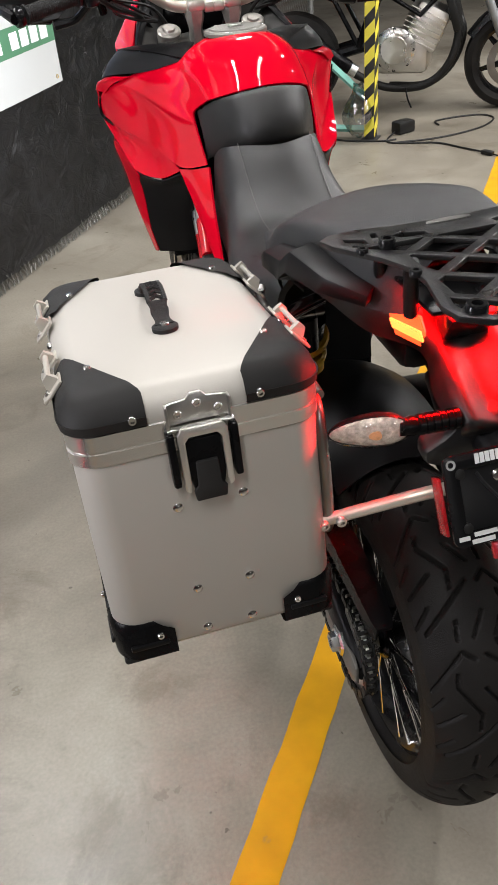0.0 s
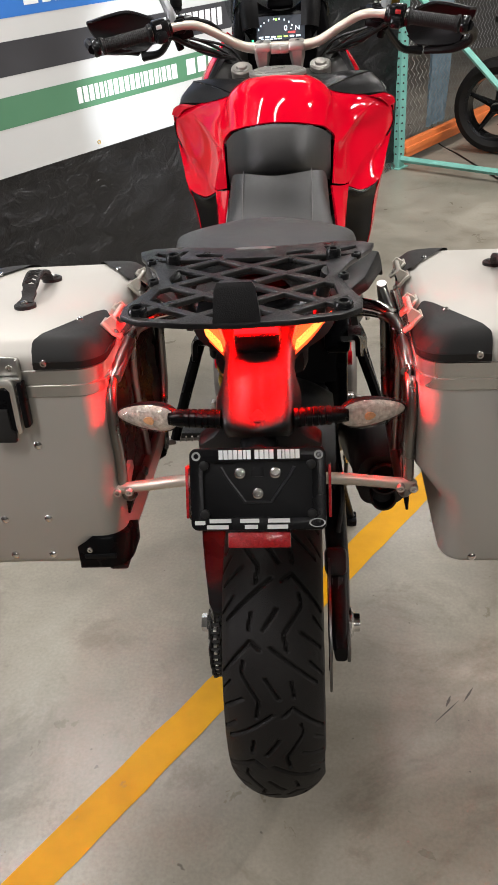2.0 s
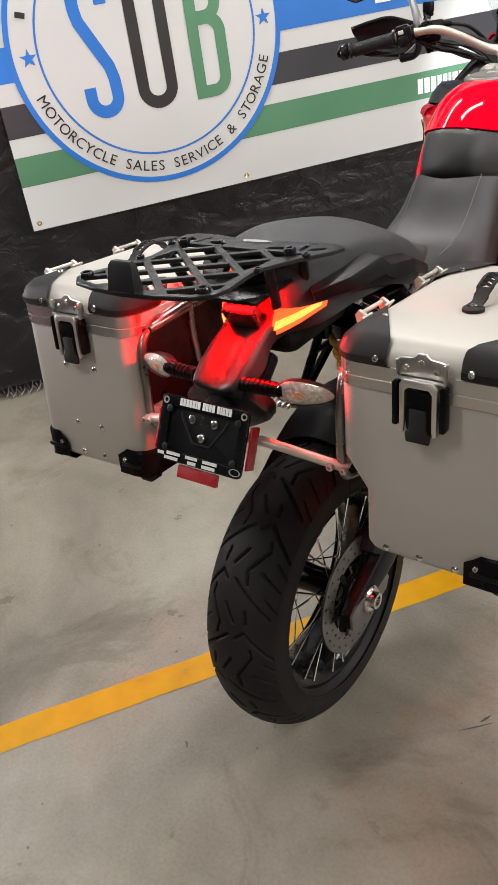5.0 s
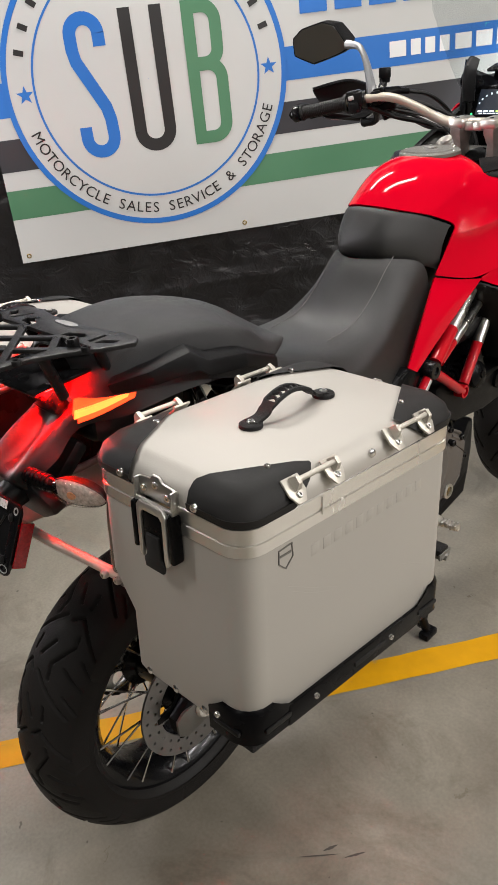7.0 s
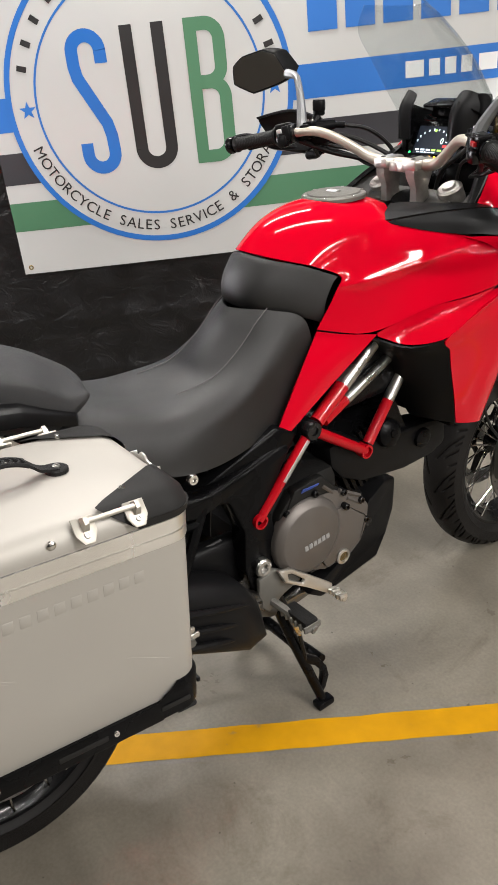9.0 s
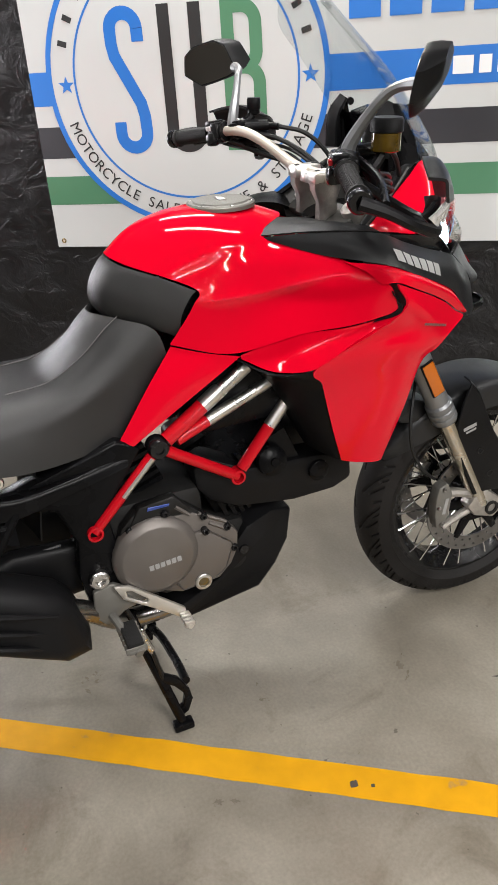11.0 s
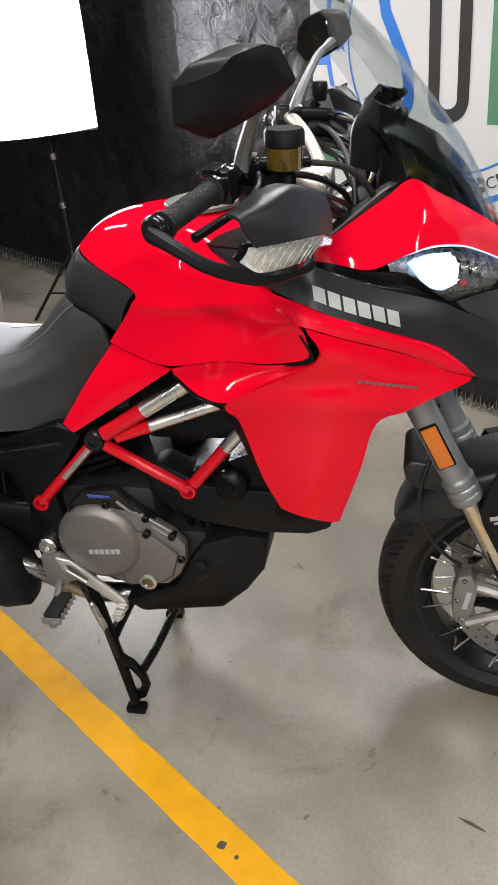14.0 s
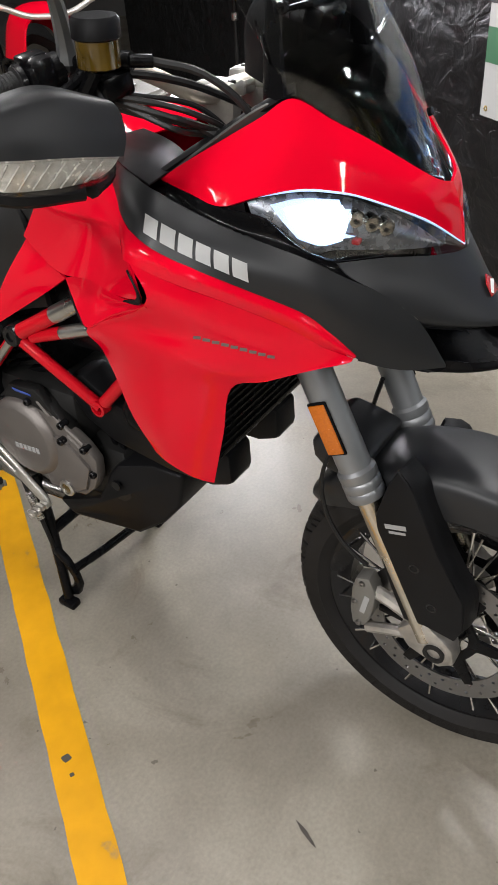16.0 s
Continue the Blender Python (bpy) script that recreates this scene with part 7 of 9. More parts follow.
# centre stand
bm = B()
for s in (1, -1):
    tube(bm, [(s * .115, .615, .345), (s * .130, .640, .235), (s * .150, .668, .120), (s * .170, .692, .022)], [.014, .014, .013, .012], 10, 4)
    box(bm, (s * .173, .694, .010), (.030, .050, .020), .005)
    prism(bm, [(.690, .016), (.716, .030), (.730, .066), (.724, .100), (.700, .142), (.668, .166), (.658, .148), (.688, .122), (.708, .092), (.710, .076), (.704, .052), (.684, .040)], (s * .142, 0, 0), (0, 1, 0), (0, 0, 1), .016 * s, .003)
tube(bm, [(-.135, .650, .20), (.135, .650, .20)], .014, 10, 1)
tube(bm, [(-.155, .715, .055), (-.06, .722, .085), (.06, .724, .105), (.146, .720, .118)], .011, 10, 4)
tube(bm, [(-.130, .640, .235), (-.10, .74, .20), (-.14, .75, .10)], .010, 8, 4)
part("centre_stand", bm, BLACK, bike, "black centre stand on the floor")
bm = B()
pts = [(.156 + .0075 * math.cos(k * .8), .626 + .022 * k / 110 + .0075 * math.sin(k * .8) * .9, .325 - .075 * k / 110 + .0075 * math.sin(k * .8) * .3) for k in range(111)]
tube(bm, pts, .0021, 5, 1)
part("stand_spring", bm, CHROME, bike, "steel stand spring")
bm = B()
tube(bm, [(.150, .605, .390), (.156, .625, .328)], .0055, 8, 1)
part("spring_hook", bm, ENGDARK, bike, "dark hook of the stand spring")
bm = B()
tube(bm, [(.156, .648, .250), (.154, .660, .180), (.152, .664, .150)], .0055, 8, 2)
part("spring_hook", bm, ENGDARK, bike, "dark hook of the stand spring")
# folded side stand
bm = B()
tube(bm, [(-.15, .66, .335), (-.19, .52, .30), (-.21, .40, .29)], .012, 10, 3)
box(bm, (-.213, .38, .285), (.05, .05, .012), .004)
part("side_stand", bm, GLOSSBLACK, bike, "folded black side stand")

# --- rear end ---
for s in (1, -1):
    bm = B()
    rows = []
    for y, z, h, w, x in ((.56, .490, .060, .026, .085), (.40, .500, .075, .026, .098), (.22, .455, .060, .024, .112), (.06, .380, .042, .022, .118), (-.08, .330, .032, .018, .118), (-.115, .322, .018, .012, .118)):
        rows.append([(s * x + w * math.copysign(abs(math.cos(a)) ** .5, math.cos(a)), y, z + h * math.copysign(abs(math.sin(a)) ** .7, math.sin(a))) for a in [2 * math.pi * k / 20 for k in range(20)]])
    quads(bm, rows, True, True)
    part("swingarm", bm, MATTE, bike, "black swingarm", 50)
    bm = B()
    lathe(bm, [(-.01, .030), (.010, .030), (.014, .026), (.014, .019), (.026, .018), (.026, .011), (.016, .010), (.016, 0)], (s * .130, RA.y, RA.z), (s, 0, 0), 6 if s < 0 else 24)
    part("axle_nut", bm, CHROME, bike, "steel axle nut")
    bm = B()
    prism(bm, [(-.118, .305), (-.100, .290), (.030, .305), (.045, .330), (.030, .362), (-.100, .352), (-.118, .340)], (s * .130, 0, 0), (0, 1, 0), (0, 0, 1), s * .007, .002)
    part("chain_adjuster", bm, YOKE, bike, "silver chain adjuster plate")
# rear caliper
bm = B()
box(bm, (.112, RA.y + .085, RA.z + .085), (.045, .10, .055), .012, Euler((radians(-40), 0, 0)).to_matrix())
tube(bm, [(.115, RA.y + .02, RA.z + .03), (.115, RA.y + .06, RA.z + .06)], .014, 8, 1)
part("brake_caliper", bm, ENGDARK, bike, "dark rear brake caliper")
bm = B()
tube(bm, [(.118, RA.y + .12, RA.z + .13), (.128, RA.y + .16, RA.z + .20), (.11, RA.y + .30, RA.z + .22), (.10, .50, .56)], .005, 7, 6)
part("brake_hose", bm, CABLE, bike)
# chain and sprocket on the left
SPX, SPR = -.118, .100
bm = B()
teeth = 43
prof = []
for k in range(teeth * 4):
    a = 2 * math.pi * k / (teeth * 4)
    prof.append(((SPR + (.004 if k % 4 in (0, 1) else -.003)) * math.cos(a), (SPR + (.004 if k % 4 in (0, 1) else -.003)) * math.sin(a)))
holes = []
for k in range(6):
    a = 2 * math.pi * k / 6
    holes.append([(.068 * math.cos(a) + .020 * math.cos(b), .068 * math.sin(a) + .020 * math.sin(b)) for b in [2 * math.pi * j / 10 for j in range(10)]])
prism(bm, prof, (SPX - .003, RA.y, RA.z), (0, 1, 0), (0, 0, 1), .006, 0, holes)
lathe(bm, [(-.02, .045), (.02, .045)], (SPX + .02, RA.y, RA.z), (1, 0, 0), 24)
part("sprocket", bm, STEEL, bike, "steel rear sprocket")
fr = .042
path = []
for k in range(30):
    a = radians(100 + 170 * k / 29)
    path.append((RA.y + SPR * math.cos(a), RA.z + SPR * math.sin(a)))
for k in range(1, 24):
    a, b = path[29], (.50 + fr * math.cos(radians(-80)), .46 + fr * math.sin(radians(-80)))
    path.append((a[0] + (b[0] - a[0]) * k / 24, a[1] + (b[1] - a[1]) * k / 24))
for k in range(14):
    a = radians(-80 + 170 * k / 13)
    path.append((.50 + fr * math.cos(a), .46 + fr * math.sin(a)))
n0p = len(path)
for k in range(1, 24):
    a, b = path[n0p - 1], path[0]
    path.append((a[0] + (b[0] - a[0]) * k / 24, a[1] + (b[1] - a[1]) * k / 24))
bm = B()
cum = [0]
loop = path + [path[0]]
for a, b in zip(loop, loop[1:]):
    cum.append(cum[-1] + math.hypot(b[0] - a[0], b[1] - a[1]))
nl = int(cum[-1] / .0159)
for i in range(nl):
    t = cum[-1] * i / nl
    k = max(j for j in range(len(cum)) if cum[j] <= t + 1e-9)
    k = min(k, len(loop) - 2)
    f = (t - cum[k]) / (cum[k + 1] - cum[k] + 1e-9)
    y, z = loop[k][0] + (loop[k + 1][0] - loop[k][0]) * f, loop[k][1] + (loop[k + 1][1] - loop[k][1]) * f
    ang = math.atan2(loop[k + 1][1] - loop[k][1], loop[k + 1][0] - loop[k][0])
    w = .0105 if i % 2 else .0080
    rot = Euler((ang, 0, 0)).to_matrix()
    for e in (-1, 1):
        box(bm, (SPX + e * w, y, z), (.0022, .022, .014), 0, rot)
    lathe(bm, [(-.008, .0048), (.008, .0048)], (SPX, y, z), (1, 0, 0), 6)
tagged(part("chain", bm, ENGDARK, bike, "dark roller chain"), kind="stuff")
bm = B()
rows = []
for y, z, xa, xb in ((.100, .590, -.150, -.104), (.050, .575, -.148, -.104), (-.030, .548, -.137, -.090), (-.034, .544, -.137, -.090), (-.090, .516, -.128, -.084), (-.140, .483, -.119, -.080), (-.150, .470, -.112, -.084)):
    rows.append([(xa, y, z), (xb, y, z - .004), (xb, y + .004, z - .014), (xa + .006, y + .004, z - .012), (xa + .002, y + .006, z - .034), (xa - .001, y + .004, z - .034)])
quads(bm, rows, True, True)
prism(bm, [(.10, .52), (.20, .56), (.22, .50), (.02, .40), (-.06, .36), (-.02, .44)], (-.097, 0, 0), (0, 1, 0), (0, 0, 1), -.012, .004)
part("chain_guard", bm, BLACK, bike, "matte black chain guard")
# hugger over the rear tyre
bm = B()
rows = []
for a in (18, 30, 42, 55, 66):
    r = .345
    a = radians(a)
    rows.append([(x, RA.y + (r - d) * math.cos(a), RA.z + (r - d) * math.sin(a)) for x, d in ((-.115, .07), (-.105, .03), (-.06, .004), (0, 0), (.06, .004), (.105, .03), (.115, .07))])
skin(bm, rows, 4, 4, .003)
part("rear_hugger", bm, MATTE, bike, "matte black rear mudguard over the tyre", 60)
bm = B()
skin(bm, [[(x, y + .02 * abs(x) / .1, z) for x in (-.125, -.07, 0, .07, .125)] for y, z in ((.10, .955), (.24, .930), (.42, .860), (.455, .740), (.44, .600))], 4, 4, .004)
part("inner_mudguard", bm, MATTE, bike, "matte black inner mudguard under the seat", 60)
bm = B()
skin(bm, [[(x, y, z - .035 * (abs(x) / .1) ** 2) for x in (-.115, -.06, 0, .06, .115)] for y, z in ((.02, .668), (.10, .700), (.20, .712), (.32, .690), (.42, .640))], 4, 4, .004)
part("rear_hugger", bm, MATTE, bike, "matte black front part of the rear mudguard", 60)
# shock absorber
SA, SB = V((-.075, .300, .800)), V((-.085, .380, .560))
ax = (SB - SA).normalized()
bm = B()
tube(bm, [SA - ax * .05, SB + ax * .05], .020, 16, 1)
tube(bm, [SA - ax * .02, SA + ax * .02], .040, 16, 1)
tube(bm, [SB - ax * .0, SB + ax * .02], .040, 16, 1)
shock = part("shock_absorber", bm, BLACK, bike, "black shock absorber with a yellow spring")
bm = B()
o1 = ax.orthogonal().normalized()
o2 = ax.cross(o1)
turns, tot = 6.2, (SB - SA).length
tube(bm, [SA + ax * (tot * k / 150) + (o1 * math.cos(2 * math.pi * turns * k / 150) + o2 * math.sin(2 * math.pi * turns * k / 150)) * .043 for k in range(151)], .0088, 8, 1)
part("shock_spring", bm, YELLOWP, shock, "yellow coil spring")
bm = B()
lathe(bm, [(0, .026), (.06, .026), (.066, .020), (.066, 0)], (-.10, .22, .80), (0, 0, 1), 20)
part("shock_reservoir", bm, BLACK, bike, "black preload adjuster")

# tail
bm = B()
rows = [
    [(-.150, .12, .985), (-.110, .12, 1.045), (0, .12, 1.06), (.110, .12, 1.045), (.150, .12, .985)],
    [(-.125, .02, .985), (-.095, .02, 1.040), (0, .02, 1.058), (.095, .02, 1.040), (.125, .02, .985)],
    [(-.100, -.07, .975), (-.075, -.075, 1.030), (0, -.08, 1.048), (.075, -.075, 1.030), (.100, -.07, .975)],
    [(-.052, -.136, .966), (-.046, -.142, .998), (0, -.132, 1.000), (.046, -.142, .998), (.052, -.136, .966)],
    [(-.060, -.190, .938), (-.041, -.204, .972), (0, -.188, .958), (.041, -.204, .972), (.060, -.190, .938)],
    [(-.058, -.222, .924), (-.042, -.240, .950), (0, -.224, .938), (.042, -.240, .950), (.058, -.222, .924)],
    [(-.050, -.242, .908), (-.040, -.262, .931), (0, -.257, .922), (.040, -.262, .931), (.050, -.242, .908)],
    [(-.044, -.240, .898), (-.034, -.256, .910), (0, -.254, .906), (.034, -.256, .910), (.044, -.240, .898)],
]
skin(bm, rows, 4, 4, .006)
tail = part("tail_section", bm, TAILGREY, bike, "dark grey tail section below an added glowing red strip", 60)
bm = B()
box(bm, (0, -.165, .900), (.085, .10, .030), .010, Euler((radians(40), 0, 0)).to_matrix())
box(bm, (0, -.02, .950), (.14, .20, .05), .02)
tube(bm, [(0, -.20, .895), (0, -.262, .880), (0, -.285, .860)], [.030, .026, .022], 10, 3)
part("tail_underside", bm, MATTE, bike, "matte black tail underside")
bm = B()
prism(bm, [(-.046, .968), (.046, .968), (.066, .938), (.090, .920), (.086, .896), (.058, .880), (.036, .868), (-.036, .868), (-.058, .880), (-.086, .896), (-.090, .920), (-.066, .938)], (0, .016, 0), (1, 0, 0), (0, -.25, 1), .034, .009)
part("tail_cowl", bm, TRIMGREY, bike, "dark lower tail cowl with indicator roots")
bm = B()
box(bm, (0, -.152, 1.012), (.066, .030, .046), .006, Euler((radians(32), 0, 0)).to_matrix())
part("light_recess", bm, GLOSSBLACK, bike, "dark lamp recess under the rack")
for s in (1, -1):
    # side light strips
    bm = B()
    lo = [V(q) for q in ((.054, -.1445, .983), (.080, -.108, .993), (.104, -.070, 1.007))[:3 if s > 0 else 2]]
    hi = [V(q) for q in ((.061, -.140, 1.011), (.086, -.101, 1.017), (.107, -.062, 1.021))[:3 if s > 0 else 2]]
    skin(bm, [flip([tuple(a.lerp(b, f)) for a, b in zip(lo, hi)], s) for f in (.08, .58)], 4, 4, .004)
    part("tail_light", bm, TAILCORE, tail, "lit orange-red tail light", 60)
    bm = B()
    skin(bm, [flip([(.048, -.149, .972), (.079, -.110, .984), (.110, -.061, 1.003)][:3 if s > 0 else 2], s), flip([(.060, -.141, 1.018), (.088, -.098, 1.025), (.114, -.048, 1.029)][:3 if s > 0 else 2], s)], 4, 4, .004)
    o = part("light_surround", bm, TAILGLOW, tail, "glowing orange-red lens surround", 60)
    o.location = (-s * .0035, .003, 0)
    bm = B()
    skin(bm, [flip([(.058, -.128, 1.031), (.082, -.092, 1.037), (.102, -.052, 1.041)], s), flip([(.056, -.128, 1.038), (.080, -.090, 1.044), (.100, -.048, 1.047)], s)], 4, 3, .003)
    part("tail_light", bm, TAILGLOW, tail, "lit orange-red tail light", 60)
    # grab rail: an angular wing that rises from the tail and breaks beside the seat
    secs = [[(.090, -.080, 1.050), (.116, -.112, 1.047), (.116, -.104, 1.028), (.090, -.076, 1.030)],
            [(.122, -.030, 1.060), (.156, -.058, 1.058), (.162, -.050, 1.034), (.122, -.030, 1.034)],
            [(.140, .028, 1.072), (.180, .008, 1.073), (.187, .014, 1.040), (.140, .030, 1.040)],
            [(.148, .058, 1.052), (.186, .036, 1.050), (.190, .037, 1.022), (.148, .060, 1.018)],
            [(.150, .130, 1.036), (.186, .120, 1.032), (.188, .120, 1.006), (.150, .130, 1.004)],
            [(.135, .230, .990), (.166, .215, .985), (.166, .215, .965), (.135, .230, .962)]]
    bm = B()
    quads(bm, [flip(r, s) for r in secs], True, True)
    bmesh.ops.bevel(bm, geom=bm.edges[:], offset=.0025, segments=2, affect="EDGES", profile=.5)
    part("grab_rail", bm, MATTE, bike, "matte black angular grab rail", 30)
    # indicator
    d = V((s * .95, .30, -.06)).normalized()
    IC, IY = V((s * .155, -.224, .926)), V((s * .30, -.95, 0)).normalized()
    IU = d
    IW = IY.cross(IU) * s
    leaf = [(.050 * math.cos(t) + .004 * math.cos(2 * t), .0215 * math.sin(t) * (1 - .12 * math.cos(t))) for t in [2 * math.pi * k / 28 for k in range(28)]]
    ring_at = lambda sc, dp: [IC + IU * a * sc + IW * b * sc + IY * dp for a, b in leaf]
    bm = B()
    quads(bm, [ring_at(1, 0), ring_at(.98, .005), ring_at(.86, .010), ring_at(.6, .0135), ring_at(.2, .015)], True, True)
    ind = part("indicator", bm, CLEARLENS, bike, "clear rear indicator on a rubber stalk")
    bm = B()
    quads(bm, [ring_at(.96, .001), ring_at(.80, .005), ring_at(.5, .008), ring_at(.1, .009)], True, True)
    part("indicator_reflector", bm, LENSPALE, ind, "pale ribbed lens prisms")
    bm = B()
    quads(bm, [ring_at(1.0, .001), ring_at(1.0, -.003), ring_at(.86, -.014), ring_at(.55, -.024), ring_at(.2, -.030)], True, True)
    part("indicator_body", bm, MATTE, ind)
    bm = B()
    quads(bm, [[IC + IU * (a * .16 - .004) + IW * b * .28 + IY * dp for a, b in leaf] for dp in (.007, .0105)], True, True)
    part("indicator_bulb", bm, ORANGEB, ind)
    bm = B()
    prof = []
    for k in range(6):
        prof += [(k * .009, .0135), (k * .009 + .006, .0135), (k * .009 + .007, .0115), (k * .009 + .0085, .0115)]
    prof += [(.058, .013), (.075, .010), (.076, 0)]
    lathe(bm, prof, (s * .050, -.240, .930), V((s * .99, .08, 0)), 16)
    part("indicator_stalk", bm, BLACK, ind, "ribbed rubber stalk")
# hidden red emitter added under the rack to wash tail and panniers red
bm = B()
box(bm, (0, -.172, 1.052), (.11, .020, .008), .002)
part("red_wash_strip", bm, REDWASH, tail, "glowing red strip added to wash the panniers and tail red")
# added hood that keeps the emitter out of sight
bm = B()
box(bm, (0, -.160, 1.064), (.16, .115, .006), .002)
part("strip_hood", bm, BLACK, tail, "black hood added to hide the glowing red strip")

# luggage rack plate with cut-outs
half = [(0, -.418), (.06, -.412), (.112, -.398), (.134, -.376), (.136, -.345), (.118, -.275), (.114, -.230), (.128, -.180), (.160, -.110), (.166, -.080), (.150, -.064), (.110, -.060), (.070, -.070), (.03, -.074)]
outline = half + [(-x, y) for x, y in reversed(half[1:])]


def clip(poly, px, py, nx, ny):
    """The part of a polygon on the inner side of a line."""
    out = []
    for p, q in zip(poly, poly[1:] + poly[:1]):
        dp, dq = (p[0] - px) * nx + (p[1] - py) * ny, (q[0] - px) * nx + (q[1] - py) * ny
        if dp >= 0:
            out.append(p)
        if dp * dq < 0:
            t = dp / (dp - dq)
            out.append((p[0] + (q[0] - p[0]) * t, p[1] + (q[1] - p[1]) * t))
    return out


def lattice(edge, y_far, y_near, pitch, wall, rim, slope):
    """Diamond holes between two crossing families of struts, kept inside the plate's edge."""
    holes = []
    c, sn = math.cos(slope), math.sin(slope)
    for i in range(-6, 7):
        for j in range(-6, 7):
            # u = x*sn + y*c and v = -x*sn + y*c count the struts of the two families
            u0, v0 = (i * pitch + wall, j * pitch + wall)
            u1, v1 = ((i + 1) * pitch - wall, (j + 1) * pitch - wall)
            cell = [((u - v) / (2 * sn), (u + v) / (2 * c) + y_far) for u, v in ((u0, v0), (u1, v0), (u1, v1), (u0, v1))]
            cell = clip(cell, 0, y_far + rim, 0, 1)
            cell = clip(cell, 0, y_near, 0, -1) if cell else cell
            for (ax, ay), (bx, by) in zip(edge, edge[1:]):
                for e in (1, -1):
                    if not cell or max(ay, by) < min(p[1] for p in cell) or min(ay, by) > max(p[1] for p in cell):
                        continue
                    ln = math.hypot(bx - ax, by - ay)
                    nx, ny = -(by - ay) / ln, (bx - ax) / ln
                    cell = clip(cell, e * (ax + nx * rim), ay + ny * rim, e * nx, ny)
            area2 = abs(sum(p[0] * q[1] - q[0] * p[1] for p, q in zip(cell, cell[1:] + cell[:1]))) if len(cell) > 2 else 0
            if area2 > 3.2e-4:
                holes.append([p for p, q in zip(cell, cell[1:] + cell[:1]) if math.hypot(p[0] - q[0], p[1] - q[1]) > .0015])
    return holes


cuts = lattice(half[1:10], -.425, -.136, .0620, .0060, .0125, radians(41))
for s in (1, -1):
    cuts += [[(s * x, y) for x, y in q] for q in ([(.044, -.128), (.078, -.122), (.084, -.108), (.070, -.102), (.044, -.114)], [(.096, -.086), (.104, -.086), (.112, -.122), (.104, -.122)], [(.120, -.122), (.142, -.104), (.140, -.090), (.118, -.104)])]
bm = B()
prism(bm, outline, (0, 0, 0), (1, 0, 0), (0, 1, 0), -.0065, .001, cuts)
bmesh.ops.transform(bm, matrix=Matrix.Translation((0, 0, 1.108)) @ Matrix.Rotation(radians(-6.2), 4, "X"), verts=bm.verts[:])
RKM = Matrix.Translation((0, 0, 1.108)) @ Matrix.Rotation(radians(-6.2), 4, "X")
rack = part("luggage_rack", bm, POWDER, bike, "black powder-coated luggage rack plate with cut-outs")
for x, y, r, h in ((.114, -.372, .011, .008), (-.114, -.372, .011, .008), (.118, -.250, .007, .005), (-.118, -.250, .007, .005), (.108, -.150, .010, .012), (-.108, -.150, .010, .012), (.138, -.150, .007, .005), (-.138, -.150, .007, .005)):
    bm = B()
    lathe(bm, [(-.002, r), (h * .7, r), (h, r * .85), (h, r * .5), (h * .5, r * .45), (h * .5, 0)], RKM @ V((x, y, 0)), (0, 0, 1), 18)
    part("rack_stud", bm, GLOSSBLACK, rack, "round black rack stud")
bm = B()
rows = [[RKM @ V(q) for q in ((-.026, -.416, -.004), (.026, -.416, -.004), (.026, -.396, -.004), (-.026, -.396, -.004))], [RKM @ V(q) for q in ((-.022, -.412, .036), (.022, -.412, .036), (.020, -.398, .036), (-.020, -.398, .036))], [RKM @ V(q) for q in ((-.018, -.409, .042), (.018, -.409, .042), (.016, -.401, .042), (-.016, -.401, .042))]]
quads(bm, rows, True, True)
part("rack_stop", bm, POWDER, rack, "black upright stop tab")
bm = B()
prism(bm, [(.030 * math.cos(2 * math.pi * k / 24), .008 * math.sin(2 * math.pi * k / 24)) for k in range(24)], RKM @ V((0, -.088, .0)), (1, 0, 0), RKM.to_3x3() @ V((0, 1, 0)), .0015)
part("rack_badge", bm, STEEL, rack, "small oval metal badge")
for s in (1, -1):
    for y in (-.11, -.20):
        bm = B()
        tube(bm, [RKM @ V((s * .10, y, -.005)), (s * .085, y + .03, 1.045)], .009, 10, 1)
        part("rack_leg", bm, POWDER, rack)

# plate holder
PC = V((0, -.306, .858))
pu, pw = V((1, 0, 0)), V((0, .47, .88)).normalized()
pn = pu.cross(pw)
plate_m = Matrix((pu, pw, pn)).transposed().to_4x4()
plate_m.translation = PC
bm = B()
quads(bm, [[plate_m @ V(q) for q in rring(a, b, .008, z)] for a, b, z in ((.086, .048, -.004), (.088, .050, -.003), (.088, .050, 0.0), (.086, .048, .001))], True, True)
holder = part("plate_holder", bm, MATTE, bike, "black number plate holder without a plate")
bm = B()
sub = B()
out = [(x, y) for x, y, _ in rring(.0925, .0565, .010, 0)]
inn = [(x, y - .001) for x, y, _ in rring(.074, .038, .004, 0)]
prism(sub, out, (0, 0, 0), (1, 0, 0), (0, 1, 0), .006, .0012, [inn])
bmesh.ops.transform(sub, matrix=plate_m @ Matrix.Translation((0, 0, .001)), verts=sub.verts[:])
merge(bm, sub)
part("plate_surround", bm, GLOSSBLACK, holder, "glossy black plate surround with white lettering bars")


def on_plate(name, x, y, w, h, material, rz=0, z=.0076):
    bm = B()
    box(bm, (0, 0, 0), (w, h, .0006))
    ob = part(name, bm, material, holder)
    ob.matrix_local = plate_m @ Matrix.Translation((x, y, z)) @ Matrix.Rotation(radians(rz), 4, "Z")


